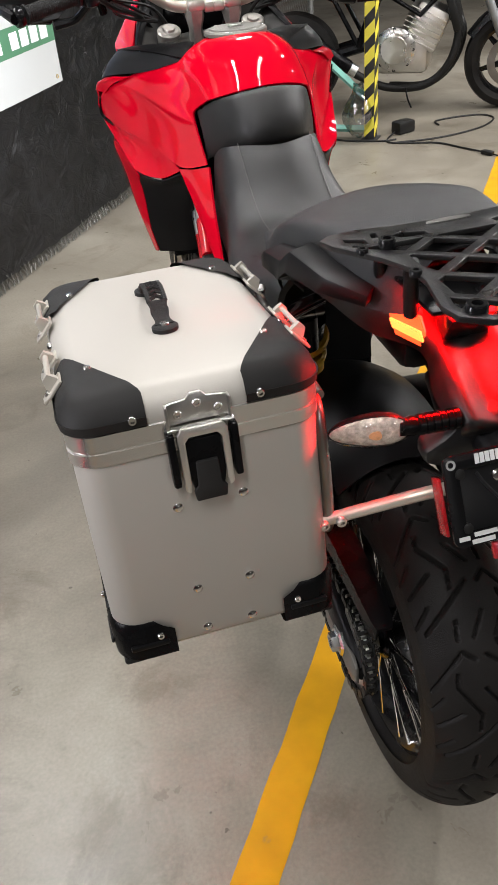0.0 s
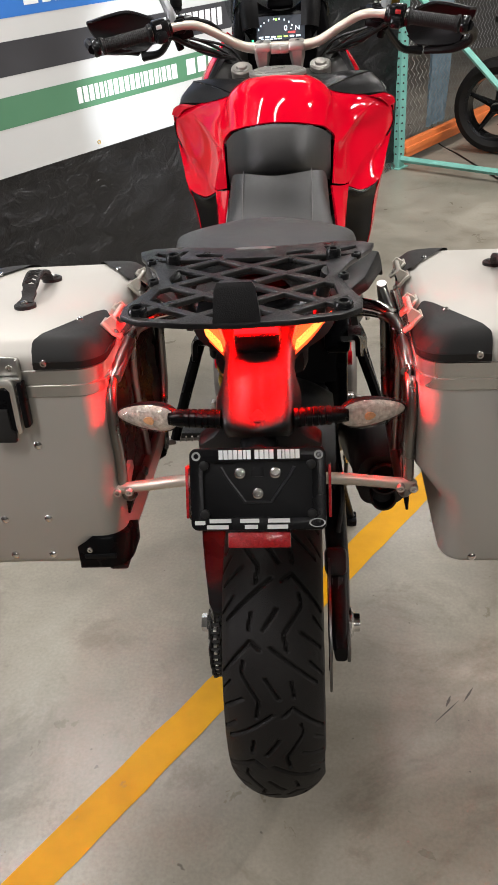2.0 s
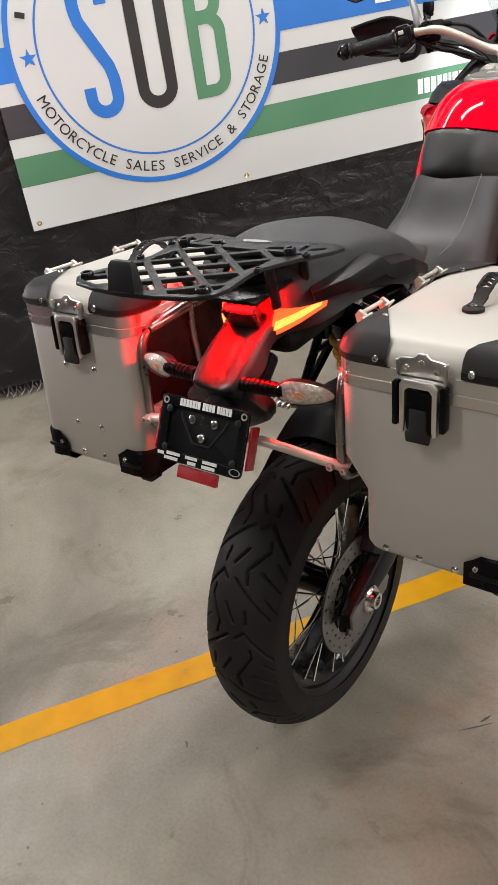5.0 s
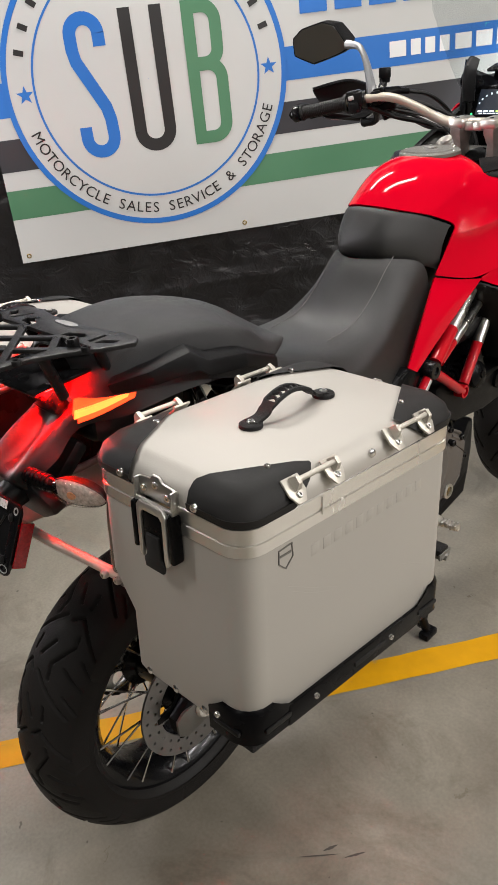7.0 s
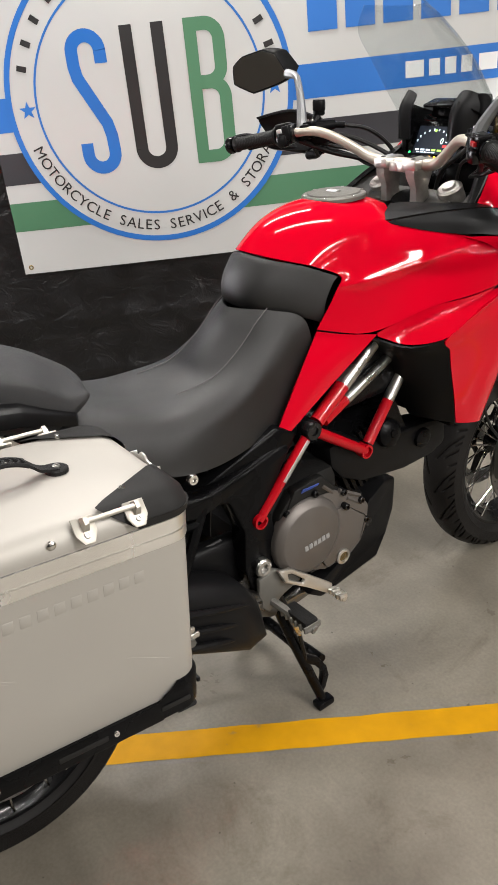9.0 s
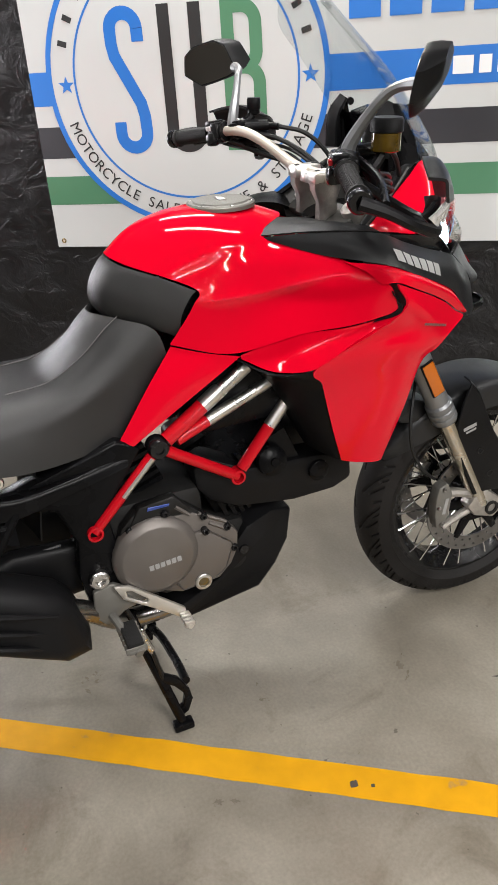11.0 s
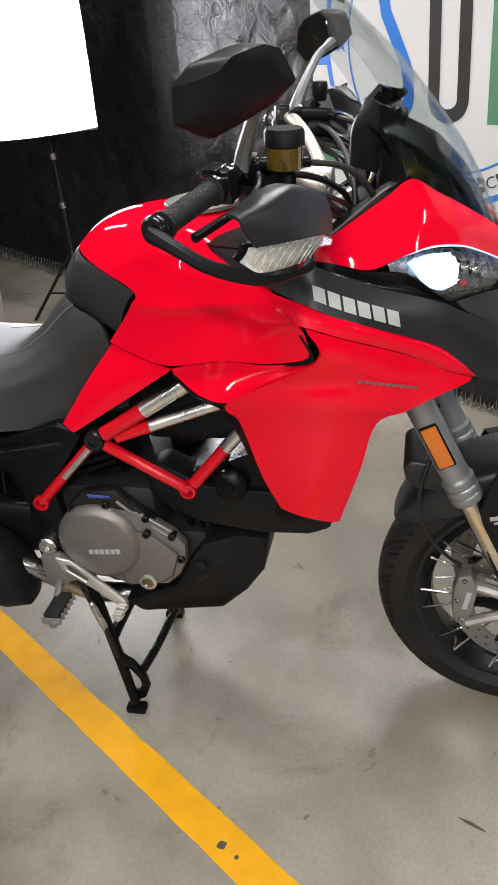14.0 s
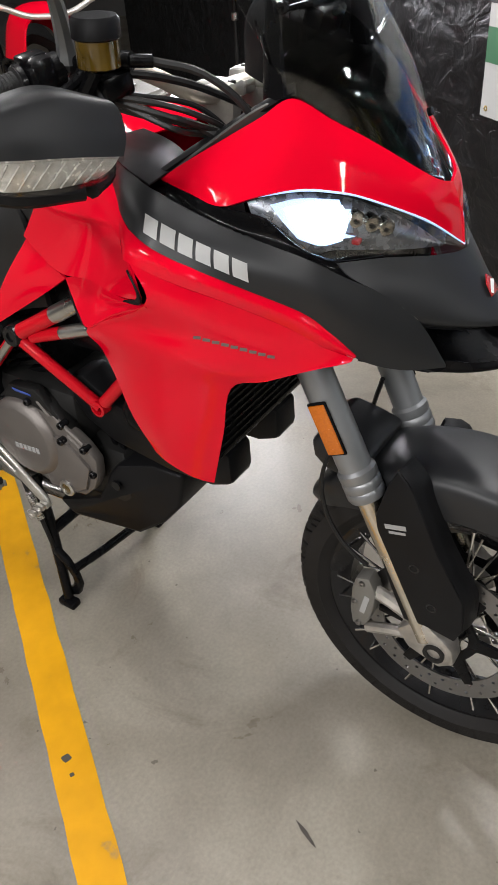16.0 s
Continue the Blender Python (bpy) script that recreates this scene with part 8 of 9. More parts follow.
u = -.052
for w in (.0055, .0055, .0055, .0055, .0055, .0035, .0055, 0, .0055, .0055, .0055, .0055, 0, .0055, .003, .0055, .0055, .0055):
    if w:
        on_plate("lettering_bar", u + w / 2, .0475, w, .0125, WHITEINK)
        u += w + .0012
    else:
        u += .004
for x, w, y in ((-.080, .014, -.0455), (-.052, .030, -.0430), (-.012, .026, -.0430), (.028, .030, -.0430), (-.056, .030, -.0515), (-.010, .018, -.0515), (.026, .028, -.0515)):
    on_plate("lettering_bar", x, y, w, .0055, LETTER)
for x, y in ((-.083, .046), (.083, .046)):
    bm = B()
    lathe(bm, [(0, .0035), (.0006, .0055), (.0006, .0062), (0, .0062)], (0, 0, 0), (0, 0, 1), 16, True)
    ob = part("emblem", bm, LETTERD, holder)
    ob.matrix_local = plate_m @ Matrix.Translation((x, y, .0072))
bm = B()
lathe(bm, [(0, .0075), (.0006, .0080), (.0006, .0095), (0, .0095)], (0, 0, 0), (0, 0, 1), 20, True)
ob = part("emblem", bm, LETTERD, holder)
ob.matrix_local = plate_m @ Matrix.Translation((.080, -.0465, .0072)) @ Matrix.Diagonal((1.2, .65, 1, 1))
for x, y in ((-.024, .022), (.024, .022), (0, -.006)):
    bm = B()
    lathe(bm, [(-.004, .0075), (.002, .0075), (.003, .006), (.003, .0035), (.001, .003), (.001, 0)], (0, 0, 0), (0, 0, 1), 16)
    ob = part("plate_screw", bm, CHROME, holder, "steel socket screw")
    ob.matrix_local = plate_m @ Matrix.Translation((x, y, .003))
for x, y in ((-.073, .033), (.073, .033), (-.073, -.034), (.073, -.034)):
    bm = B()
    lathe(bm, [(-.004, .0065), (.005, .0065), (.006, .004), (.006, 0)], (0, 0, 0), (0, 0, 1), 12)
    ob = part("plate_screw", bm, ENGDARK, holder)
    ob.matrix_local = plate_m @ Matrix.Translation((x, y, .003))
bm = B()
tube(bm, [plate_m @ V(q) for q in ((-.050, .030, .002), (-.044, .018, .002), (-.018, -.018, .002), (.018, -.018, .002), (.044, .018, .002), (.050, .030, .002))], .0024, 6, 1)
part("holder_rib", bm, TRIMGREY, holder)
bm = B()
box(bm, (0, 0, 0), (.086, .022, .008), .002)
ob = part("rear_reflector", bm, REDREF, holder, "red reflector below the plate")
ob.matrix_local = plate_m @ Matrix.Translation((0, -.071, -.002))
for s in (1, -1):
    bm = B()
    box(bm, (0, 0, 0), (.004, .072, .022), .001)
    ob = part("side_reflector", bm, REDREF, holder, "red side reflector")
    ob.matrix_local = plate_m @ Matrix.Translation((s * .0975, -.004, -.008))

# --- pannier carriers ---
bm = B()
hp = [(.222, -.218, .797), (.165, -.238, .818), (.100, -.262, .842), (0, -.268, .846)]
tube(bm, hp + flip(list(reversed(hp[:-1])), -1), .0085, 12, 5)
part("carrier_bar", bm, CHAMP, bike, "stainless steel cross bar between the panniers")
for s in (1, -1):
    bm = B()
    tube(bm, flip([(.12, .060, .950), (.170, .035, .962), (.203, -.020, .970), (.210, -.110, .972), (.213, -.185, .958), (.214, -.206, .915), (.212, -.212, .860), (.212, -.216, .800), (.210, -.190, .765), (.210, -.08, .745), (.210, .06, .740), (.208, .13, .770), (.205, .15, .880), (.195, .12, .975)], s), .0085, 12, 6)
    tube(bm, flip([(.210, -.05, .746), (.211, -.06, .90), (.205, -.06, .975)], s), .007, 10, 4)
    tube(bm, flip([(.206, -.18, .965), (.206, .0, .965), (.198, .12, .965)], s), .007, 10, 4)
    fr = part("pannier_carrier", bm, CARRIER, bike, "stainless steel pannier carrier loop")
    bm = B()
    prism(bm, [(-.215, .785), (-.165, .800), (-.165, .815), (-.215, .818), (-.230, .800)], (s * .206, 0, 0), (0, 1, 0), (0, 0, 1), s * .012, .002)
    part("carrier_tab", bm, SILVER, fr)
    for q in ((.200, -.226, .804), (.220, -.218, .797)):
        bm = B()
        bolt(bm, (s * q[0], q[1] - .008, q[2]), (0, -1, 0), .007, .006)
        part("carrier_bolt", bm, STEEL, fr)
    bm = B()
    rows = [[(.217, -.19, .97), (.217, 0, .965), (.217, .15, .95)], [(.218, -.20, .85), (.218, 0, .85), (.218, .16, .85)], [(.217, -.205, .74), (.217, 0, .73), (.217, .15, .73)]]
    skin(bm, [flip(r, s) for r in rows], 3, 3, .004)
    part("carrier_plate", bm, BLACK, fr, "black backing plate behind the pannier")
    bm = B()
    tube(bm, flip([(.12, .06, .97), (.18, .02, .975), (.206, .0, .968)], s), .011, 10, 3)
    part("carrier_arm", bm, CHROME, fr)

# maker's lettering on the trim, as bars
def trim_at(y, v):
    """A place on the trim: y forward, v from its lower edge (0) to its upper edge (1)."""
    at = []
    for row in (TRIM_LOW, TRIM_MID, TRIM_TOP):
        c = crom(row, 8)
        k = max(i for i in range(len(c) - 1) if c[i][1] <= y)
        f = (y - c[k][1]) / (c[k + 1][1] - c[k][1])
        at.append(c[k] * (1 - f) + c[k + 1] * f)
    w = ((1 - v) * (1 - 2 * v), 4 * v * (1 - v), v * (2 * v - 1))
    return V(at[0] * w[0] + at[1] * w[1] + at[2] * w[2])


for s in (1, -1):
    for k in range(6):
        y0, y1 = 1.198 + .0225 * k, 1.198 + .0225 * k + .0185
        rows = []
        for i in range(4):
            r = []
            for j in range(4):
                y, v = y0 + (y1 - y0) * j / 3 - .004 * i / 3, .20 + .34 * i / 3
                q = trim_at(y, v)
                n = (trim_at(y + .004, v) - q).cross(trim_at(y, v + .05) - q).normalized()
                r.append(q + n * (.003 if n.x > 0 else -.003))
            rows.append(nose_flip(r, s))
        bm = B()
        quads(bm, rows)
        bmesh.ops.solidify(bm, geom=bm.faces[:], thickness=.0012)
        part("lettering_bar", bm, LETTER, bike)

# ---- storage rack and the second motorcycle behind ----
P1, P2 = V((.66, 4.62, 0)), V((1.535, 3.93, 0))
rackf = thing("pallet_rack", "teal steel pallet rack frame with hazard tape on one post", "storage rack")


def post(name, at, material, label, tall=2.9):
    bm = B()
    c = V(at)
    d = (P2 - P1).normalized()
    rot = Matrix((d, V((-d.y, d.x, 0)), V((0, 0, 1)))).transposed()
    box(bm, c + V((0, 0, tall / 2)), (.062, .075, tall), .004, rot)
    box(bm, c + V((0, 0, .004)), (.10, .12, .008), .002, rot)
    return part(name, bm, material, rackf, label)


p1 = post("post", P1, TEAL, "teal perforated post")
for k in range(38):
    bm = B()
    for e in (-1, 1):
        lathe(bm, [(0, .0065), (.001, .0065), (.001, 0)], P1 + V((.018 * e - .0, -.042, .10 + k * .05)), (0, -1, 0), 8)
    part("post_hole", bm, HAZB, p1)
p2 = post("post", P2, HAZB, "post wrapped in yellow and black hazard tape")
d = (P2 - P1).normalized()
rot = Matrix((d, V((-d.y, d.x, 0)), V((0, 0, 1)))).transposed()
side_n = V((-d.y, d.x, 0))
for k in range(16):
    z0 = .02 + k * .135
    for n, u, hw in ((-side_n, d, .031), (-d, -side_n, .0375), (d, side_n, .0375), (side_n, -d, .031)):
        bm = B()
        f = P2 + n * (.0395 if hw == .031 else .033) + V((0, 0, z0))
        vs = [bm.verts.new(q) for q in (f - u * hw, f + u * hw + V((0, 0, .06)), f + u * hw + V((0, 0, .13)), f - u * hw + V((0, 0, .07)))]
        bm.faces.new(vs)
        part("hazard_stripe", bm, HAZY, p2)
bm = B()
tube(bm, [P1 + V((0, 0, .06)), P2 + V((0, 0, .06))], .022, 4, 1)
part("strut", bm, TEAL, rackf, "teal horizontal strut")
bm = B()
tube(bm, [P2 + V((0, 0, .22)), P1 + V((0, 0, 1.15))], .022, 4, 1)
part("strut", bm, TEAL, rackf, "teal diagonal brace")
bm = B()
tube(bm, [P1 + V((0, 0, 1.2)), P2 + V((0, 0, 1.2))], .022, 4, 1)
part("strut", bm, TEAL, rackf, "teal horizontal strut")
bm = B()
bd = V((.57, .82, 0))
brot = Matrix((bd, V((-bd.y, bd.x, 0)), V((0, 0, 1)))).transposed()
box(bm, P1 + bd * 1.25 + V((0, 0, .10)), (2.4, .05, .11), .006, brot)
box(bm, P1 + bd * 1.25 + V((.02, -.02, .10)), (2.38, .02, .04), .004, brot)
part("shelf_beam", bm, ORANGE, rackf, "orange shelf beam near the floor")
bm = B()
box(bm, P1 + bd * 1.25 + V((0, 0, 1.75)), (2.4, .05, .11), .006, brot)
part("shelf_beam", bm, ORANGE, rackf, "orange shelf beam")
# milky bag tied round the taped post's foot
bm = B()
rows = []
for k in range(12):
    f = k / 11
    z = .03 + .30 * f
    r = .030 + .062 * math.sin(math.pi * min(1, f * 1.1 + .05)) ** 1.0
    rows.append([P2 + V((-.075, .02, z)) + V((math.cos(a) * r * (1 + .25 * noise.noise((math.cos(a) * 2, math.sin(a) * 2, z * 9))), math.sin(a) * r * (1 + .3 * noise.noise((math.sin(a) * 2, math.cos(a) * 2, z * 8))), .03 * noise.noise((a, z * 6, 3)))) for a in [2 * math.pi * j / 22 for j in range(22)]])
quads(bm, rows, True, True)
tagged(part("plastic_bag", bm, BAG), "crumpled milky plastic bag at the foot of the post", "plastic bag")
# power adapter and cords on the floor
bm = B()
box(bm, (1.765, 3.955, .038), (.13, .09, .074), .014, Euler((0, 0, .3)).to_matrix())
ad = tagged(part("power_adapter", bm, CABLE), "black power adapter block lying on the floor", "power adapter")
bm = B()
tube(bm, [(1.70, 3.93, .02), (1.62, 3.86, .006), (1.60, 3.78, .006), (1.72, 3.70, .006), (1.85, 3.62, .006), (1.93, 3.45, .006), (1.98, 3.33, .01)], .0055, 6, 6)
box(bm, (1.995, 3.29, .012), (.035, .075, .022), .005, Euler((0, 0, .4)).to_matrix())
tube(bm, [(2.01, 3.25, .01), (2.07, 3.12, .006), (2.2, 2.95, .006)], .004, 6, 5)
tagged(part("cable", bm, CABLE), "black power cord with an inline plug on the floor", "cable")
bm = B()
tube(bm, [(1.62, 3.76, .006), (1.90, 3.72, .006), (2.20, 3.78, .006), (2.38, 3.92, .006), (2.36, 4.04, .006), (2.20, 4.08, .006), (2.04, 4.06, .006), (2.02, 3.97, .006)], .0055, 6, 6)
tagged(part("cable", bm, CABLE), "looped black power cord on the floor", "cable")
bm = B()
tube(bm, [(.98, 5.45, .16), (1.02, 5.25, .01), (1.12, 4.85, .006), (1.22, 4.40, .006), (1.33, 4.02, .006), (1.55, 3.84, .006), (1.66, 3.82, .006)], .0055, 6, 6)
tagged(part("cable", bm, CABLE), "long black cord running over the floor under the rack", "cable")

# second motorcycle, dark, seen below the tank only
def other_bike(name, at, yaw, label, red=False):
    b = thing(name, label, "motorcycle", at=at)
    b.rotation_euler = (0, 0, radians(yaw))
    paint = RED if red else GLOSSBLACK

    def wheel5(nm, x, r, half, n):
        bm = B()
        lathe(bm, [(-half * .7, r * .72), (-half, r * .82), (-half * .8, r * .95), (0, r), (half * .8, r * .95), (half, r * .82), (half * .7, r * .72)], (x, 0, r), (0, 1, 0), 48, True)
        ty = part("tyre", bm, RUBBER, b, "black tyre")
        bm = B()
        lathe(bm, [(-half * .7, r * .74), (-half * .6, r * .66), (half * .6, r * .66), (half * .7, r * .74)], (x, 0, r), (0, 1, 0), 48, True)
        lathe(bm, [(-.05, .045), (.05, .045), (.055, .02), (.055, 0)], (x, 0, r), (0, 1, 0), 20)
        for k in range(n):
            a = 2 * math.pi * k / n + .3
            tube(bm, [(x + .03 * math.cos(a), -.02, r + .03 * math.sin(a)), (x + r * .7 * math.cos(a), -.01, r + r * .7 * math.sin(a))], [.026, .014], 6, 1)
        part("rim", bm, GLOSSBLACK, b, "black cast wheel")
        bm = B()
        lathe(bm, [(-.056, .03), (-.062, .03), (-.062, .015), (-.05, .012)], (x, 0, r), (0, 1, 0), 24)
        part("axle_nut", bm, STEEL, b)

    wheel5("rear", 0, .315, .085, 5)
    wheel5("front", 1.44, .30, .058, 6)
    bm = B()
    lathe(bm, [(-.003, .10), (-.003, .15), (.003, .15), (.003, .10)], (1.44, -.075, .30), (0, 1, 0), 36, True)
    part("brake_disc", bm, DISC, b, "steel brake disc")
    for e in (-1, 1):
        bm = B()
        tube(bm, [(1.44, e * .09, .30), (1.22, e * .09, .78)], .027, 12, 1)
        part("fork_leg", bm, FORKGREY if e < 0 else BLACK, b, "dark fork leg")
    bm = B()
    for e in (-1, 1):
        tube(bm, [(0, e * .115, .315), (.25, e * .12, .36), (.50, e * .10, .42)], [.025, .032, .036], 8, 4)
    part("swingarm", bm, BLACK, b, "black swingarm")
    bm = B()
    box(bm, (.74, 0, .36), (.36, .26, .24), .05)
    box(bm, (.90, 0, .52), (.22, .24, .26), .03, Euler((0, radians(25), 0)).to_matrix())
    eng = part("engine", bm, SILVER if not red else ENGDARK, b, "grey cast engine block")
    for k in range(7):
        bm = B()
        box(bm, V((.84, 0, .44)) + V((.42, 0, .9)) * (k * .03), (.25, .28, .008), .002, Euler((0, radians(25), 0)).to_matrix())
        part("fin", bm, SILVER if not red else ENGDARK, eng)
    bm = B()
    lathe(bm, [(0, .135), (.03, .135), (.042, .120), (.045, .09), (.052, .085), (.055, 0)], (.70, -.125, .40), (0, -1, 0), 36)
    part("engine_cover", bm, STEEL if not red else ENGINE, b, "round grey engine cover")
    bm = B()
    lathe(bm, [(0, .075), (.004, .075), (.005, 0)], (.69, -.178, .405), (0, -1, 0), 30)
    part("cover_disc", bm, SILVER, b, "pale round cover disc")
    for k in range(8):
        a = 2 * math.pi * k / 8
        bm = B()
        bolt(bm, (.70 + .125 * math.cos(a), -.158, .40 + .125 * math.sin(a)), (0, -1, 0), .010, .008)
        part("cover_bolt", bm, ENGDARK, b)
    bm = B()
    tube(bm, [(1.02, -.08, .62), (1.10, -.10, .50), (1.05, -.12, .30), (.90, -.12, .175), (.66, -.13, .165), (.48, -.16, .24), (.40, -.18, .30)], .026, 12, 6)
    tube(bm, [(1.03, .04, .62), (1.12, .03, .48), (1.06, .0, .28), (.90, -.05, .165), (.66, -.06, .16)], .026, 12, 6)
    part("exhaust_pipe", bm, ENGDARK, b, "dark exhaust pipe")
    bm = B()
    tube(bm, [(.43, -.185, .29), (.40, -.188, .31), (.17, -.20, .46), (.13, -.20, .485)], [.03, .046, .046, .036], 16, 1)
    part("silencer", bm, BLACK, b, "black silencer")
    bm = B()
    tube(bm, [(.455, -.18, .275), (.405, -.185, .305)], .040, 16, 1)
    part("silencer_band", bm, STEEL, b)
    bm = B()
    for e in (-1, 1):
        tube(bm, [(.46, e * .13, .42), (.62, e * .15, .74), (1.10, e * .10, .82)], .020, 8, 3)
        tube(bm, [(.62, e * .15, .74), (.86, e * .15, .60), (1.10, e * .10, .82)], .016, 8, 1)
        tube(bm, [(.46, e * .13, .42), (.30, e * .13, .70), (.02, e * .12, .82)], .016, 8, 1)
    part("frame", bm, BLACK, b, "black tube frame")
    bm = B()
    skin(bm, [[(.56, -.13, .76), (.60, -.10, .86), (.60, 0, .90), (.60, .10, .86), (.56, .13, .76)], [(.85, -.17, .80), (.86, -.12, .97), (.86, 0, 1.01), (.86, .12, .97), (.85, .17, .80)], [(1.12, -.13, .82), (1.10, -.09, .96), (1.10, 0, .99), (1.10, .09, .96), (1.12, .13, .82)]], 4, 5, .01)
    part("fuel_tank", bm, paint, b, "glossy fuel tank", 60)
    bm = B()
    skin(bm, [[(.58, -.12, .78), (.58, 0, .84), (.58, .12, .78)], [(.30, -.13, .80), (.30, 0, .835), (.30, .13, .80)], [(-.05, -.08, .88), (-.05, 0, .91), (-.05, .08, .88)]], 4, 5, .04)
    part("seat", bm, SEATV, b, "black seat", 60)
    bm = B()
    box(bm, (1.06, 0, .62), (.05, .30, .26), .01, Euler((0, radians(-18), 0)).to_matrix())
    part("radiator", bm, ENGDARK, b, "dark radiator")
    bm = B()
    rows = []
    for a in (150, 125, 100, 75, 50):
        a = radians(a)
        rows.append([(1.44 + (.335 - dd) * math.cos(a), y, .30 + (.335 - dd) * math.sin(a)) for y, dd in ((-.075, .05), (-.06, .008), (0, 0), (.06, .008), (.075, .05))])
    skin(bm, rows, 3, 3, .003)
    part("front_mudguard", bm, paint, b, "front mudguard", 60)
    bm = B()
    tube(bm, [(1.16, -.36, 1.03), (1.20, -.22, 1.05), (1.22, -.08, 1.00), (1.22, .08, 1.00), (1.20, .22, 1.05), (1.16, .36, 1.03)], .012, 10, 5)
    hb = part("handlebar", bm, SILVER, b, "silver handlebar")
    for e in (-1, 1):
        bm = B()
        tube(bm, [(1.185, e * .26, 1.045), (1.158, e * .38, 1.028)], .017, 12, 1)
        part("grip", bm, GRIP, hb)
        bm = B()
        tube(bm, [(1.19, e * .22, 1.05), (1.21, e * .26, 1.15), (1.20, e * .30, 1.20)], .006, 8, 3)
        lathe(bm, [(0, .012), (.004, .05), (.02, .052), (.03, .03), (.032, 0)], (1.19, e * .31, 1.22), (1, 0, 0), 24)
        part("mirror", bm, BLACK, hb, "round black mirror")
    bm = B()
    tube(bm, [(.56, .13, .30), (.52, .24, .15), (.50, .30, .01)], .012, 8, 2)
    box(bm, (.50, .30, .006), (.05, .04, .012), .003)
    part("side_stand", bm, BLACK, b, "black side stand")
    bm = B()
    tube(bm, [(.78, -.15, .17), (.80, -.17, .10), (.83, -.20, .05)], .006, 6, 3)
    part("hanging_lever", bm, BLACK, b)
    return b


other_bike("motorcycle", (1.374, 4.902, 0), -32, "dark naked motorcycle parked beyond the pallet rack")
other_bike("motorcycle", (-2.29, -1.80, 0), 55, "red and black motorcycle parked behind, near the softbox", True)

# blue cloth and clutter behind the fence
bm = B()
rows = []
for i in range(16):
    r = []
    for j in range(10):
        u, z = 5.15 + .30 * j / 9, .12 + 1.1 * i / 15
        r.append(W(u, z, -.14 + .03 * math.sin(j * 2.1 + i * .2)))
    rows.append(r)
quads(bm, rows)
bmesh.ops.solidify(bm, geom=bm.faces[:], thickness=.003)
tagged(part("blue_cloth", bm, mat("pale_blue_cloth", (.30, .42, .50), .8, 0, 0, .15, 20)), "pale blue cloth hanging behind the wire fence", "cloth")
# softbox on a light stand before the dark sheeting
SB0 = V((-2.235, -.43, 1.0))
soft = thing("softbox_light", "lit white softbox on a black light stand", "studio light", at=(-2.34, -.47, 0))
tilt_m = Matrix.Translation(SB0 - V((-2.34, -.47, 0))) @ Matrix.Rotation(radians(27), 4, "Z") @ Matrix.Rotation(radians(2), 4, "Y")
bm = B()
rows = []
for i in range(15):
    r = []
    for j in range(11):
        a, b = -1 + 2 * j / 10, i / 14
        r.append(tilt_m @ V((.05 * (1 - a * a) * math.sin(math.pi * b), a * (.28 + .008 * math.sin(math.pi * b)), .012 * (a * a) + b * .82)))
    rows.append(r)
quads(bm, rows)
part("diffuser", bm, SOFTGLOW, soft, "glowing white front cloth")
bm = B()
f = [tilt_m @ V(q) for q in ((-.004, -.285, .0), (-.004, .285, .0), (-.004, .285, .83), (-.004, -.285, .83))]
g = [tilt_m @ V(q) for q in ((-.26, -.06, .35), (-.26, .06, .35), (-.26, .06, .48), (-.26, -.06, .48))]
quads(bm, [f, g], True, False)
bm.faces.new([bm.verts[k] for k in (4, 5, 6, 7)]) if bm.verts.ensure_lookup_table() is None else None
bmesh.ops.solidify(bm, geom=bm.faces[:], thickness=.003)
part("hood", bm, SHEETD, soft, "black cloth hood")
bm = B()
tube(bm, [(-.10, 0, .12), (-.10, 0, 1.45)], .010, 10, 1)
tube(bm, [(-.10, 0, .10), (-.10, 0, .75)], .014, 10, 1)
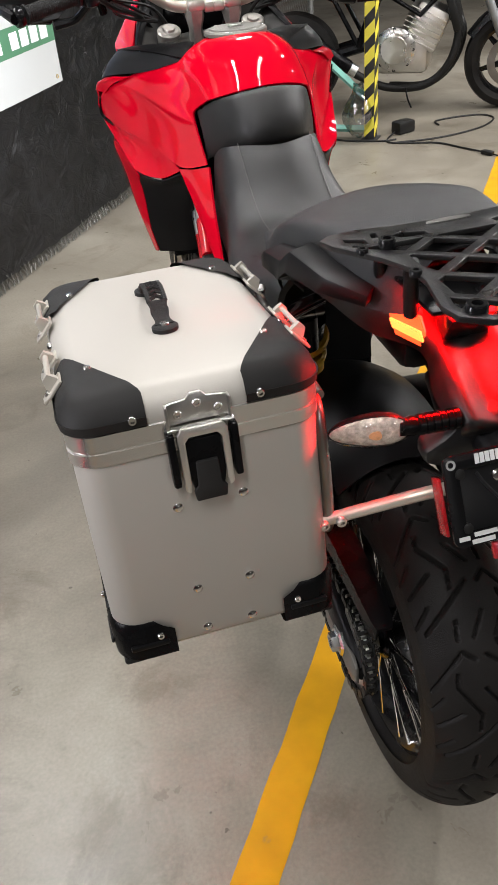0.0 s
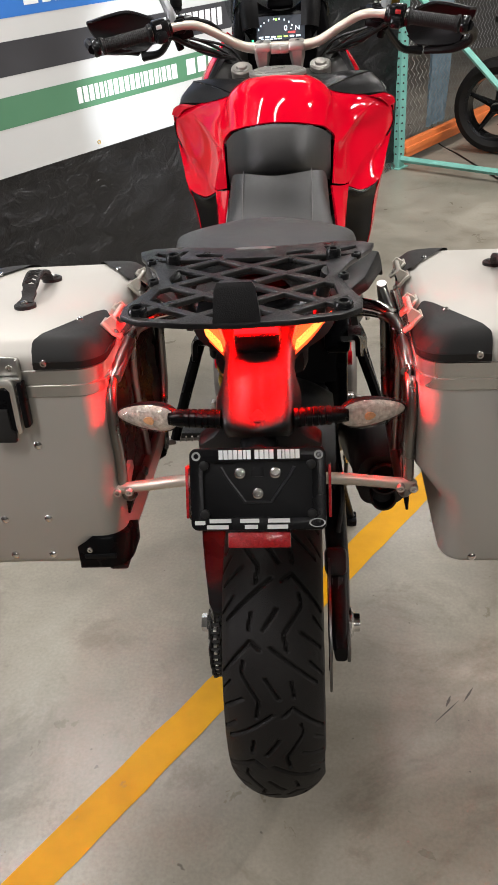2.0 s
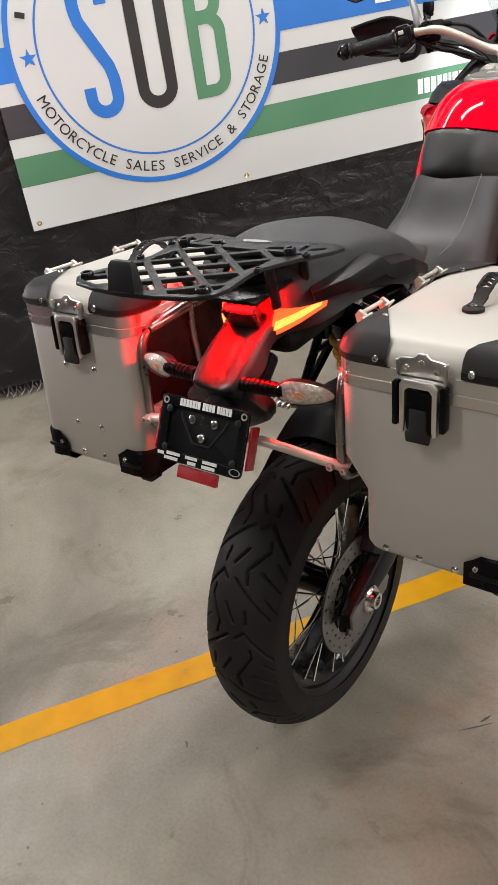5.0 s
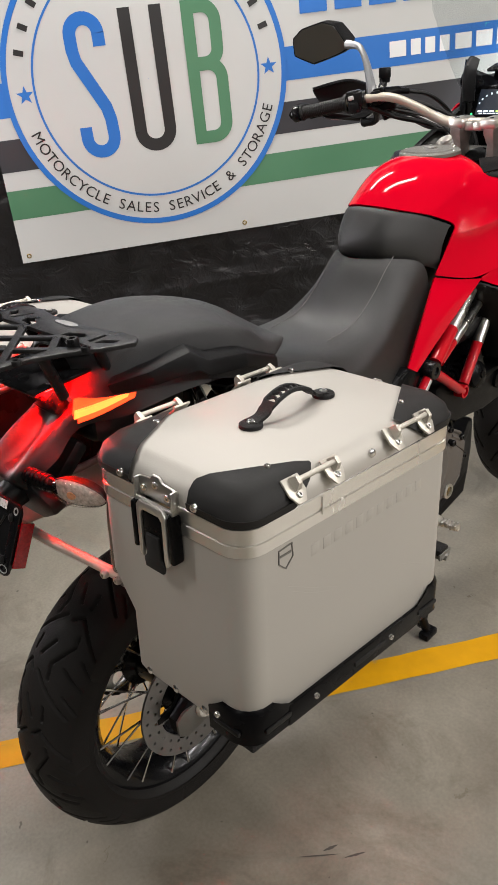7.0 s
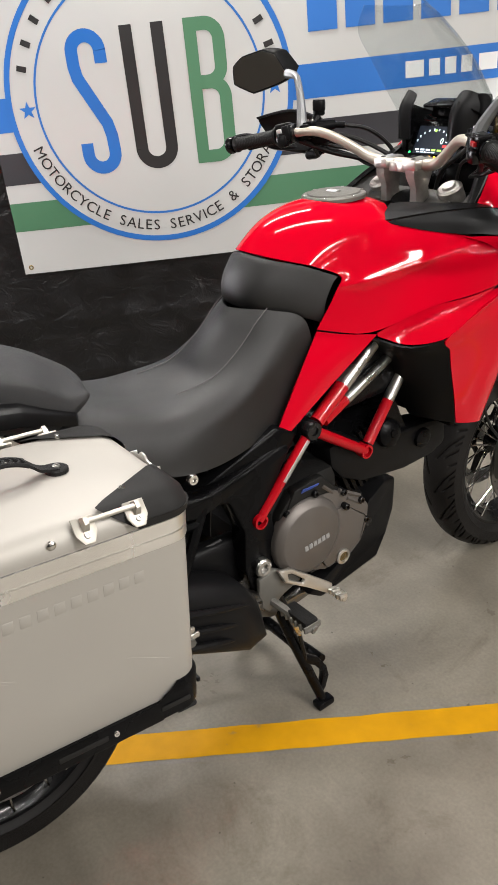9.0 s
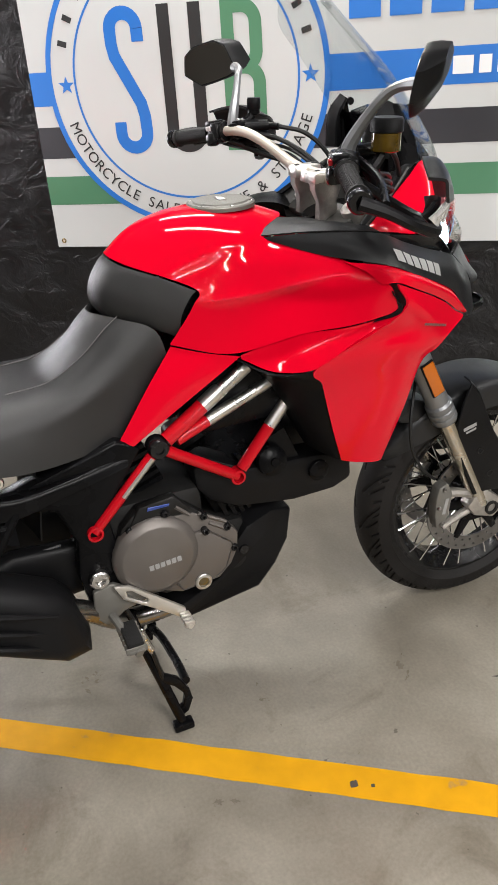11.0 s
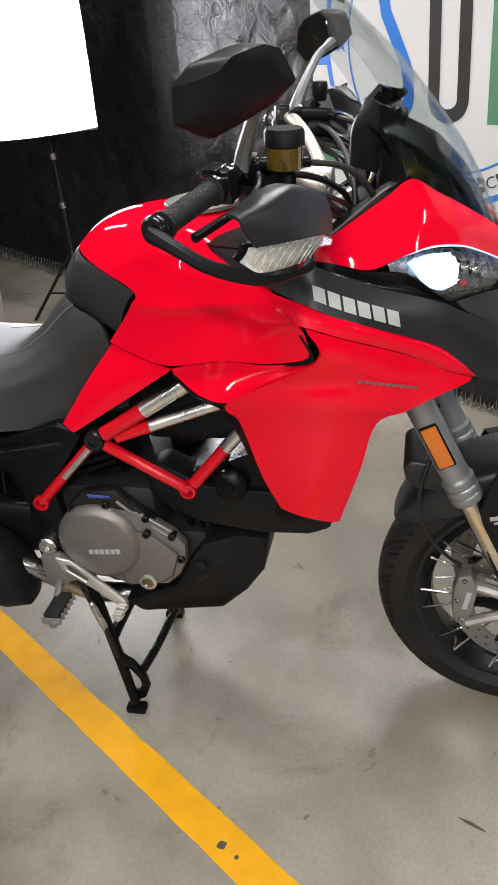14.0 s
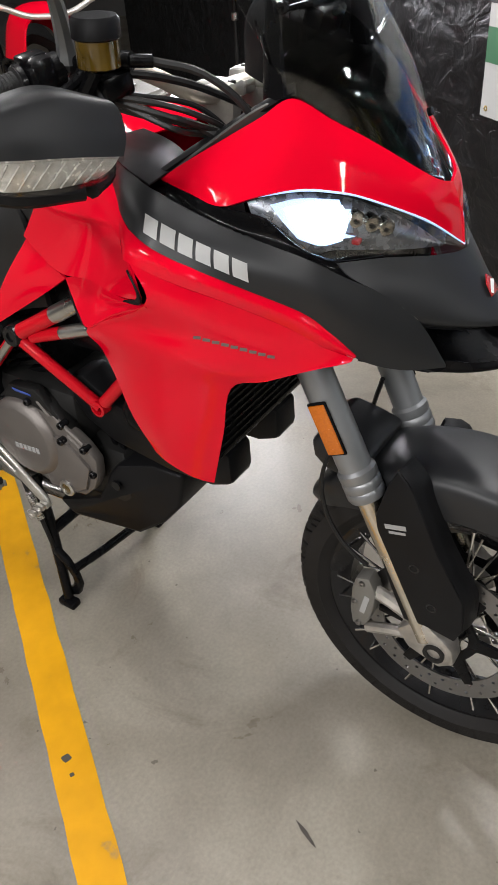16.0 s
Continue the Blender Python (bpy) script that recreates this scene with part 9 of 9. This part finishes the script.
part("column", bm, CABLE, soft, "thin black column")
for z in (.62, .86):
    bm = B()
    lathe(bm, [(0, .018), (.03, .018), (.034, .012)], (-.10, 0, z), (0, 0, 1), 12)
    tube(bm, [(-.10, 0, z + .012), (-.075, .02, z + .012)], .005, 6, 1)
    part("clamp", bm, STEEL, soft, "clamp with a knob")
for k in range(3):
    a = 2 * math.pi * k / 3 + .5
    bm = B()
    tube(bm, [(-.10, 0, .40), (-.10 + .30 * math.cos(a), .30 * math.sin(a), .008)], .009, 8, 1)
    tube(bm, [(-.10, 0, .16), (-.10 + .18 * math.cos(a), .18 * math.sin(a), .165)], .006, 6, 1)
    part("leg", bm, CABLE, soft, "black stand leg")
# chips and scuffs on the floor
random.seed(5)
for x, y, l, w, a in ((.381, 1.488, .066, .007, 1.13), (.362, .040, .036, .005, 1.13), (.41, .060, .05, .004, .98), (.62, -.12, .05, .004, .2), (.355, .012, .09, .003, .78), (.498, .984, .022, .016, .6), (.520, 1.02, .012, .008, .3)):
    bm = B()
    n = 10
    top = [(l * (i / n - .5), w * .5 * math.sin(math.pi * i / n) * (1 + .5 * random.random())) for i in range(n + 1)]
    bot = [(l * (i / n - .5), -w * .5 * math.sin(math.pi * i / n) * (1 + .5 * random.random())) for i in range(n + 1)]
    vs = [bm.verts.new((*q, .0017)) for q in top] + [bm.verts.new((*q, .0017)) for q in reversed(bot[1:-1])]
    bm.faces.new(vs)
    ob = structure("floor_scuff", bm, mat("dark_scuff", (.05, .042, .035), .7) if "dark_scuff" not in bpy.data.materials else bpy.data.materials["dark_scuff"], "dark scuff mark on the concrete floor", "floor mark")
    ob.matrix_world = pose(x, y, 0, 0, 0, math.degrees(a))
# ceiling fittings
for tx, ty, tw in TUBES:
    fit = thing("tube_fitting", "white ceiling tube light fitting", "ceiling light", "ceiling lights")
    fit.matrix_world = pose(tx, ty, 2.90, 0, 0, -35)
    bm = B()
    box(bm, (0, 0, .05), (.20, 1.26, .10), .01)
    part("housing", bm, CEIL, fit)
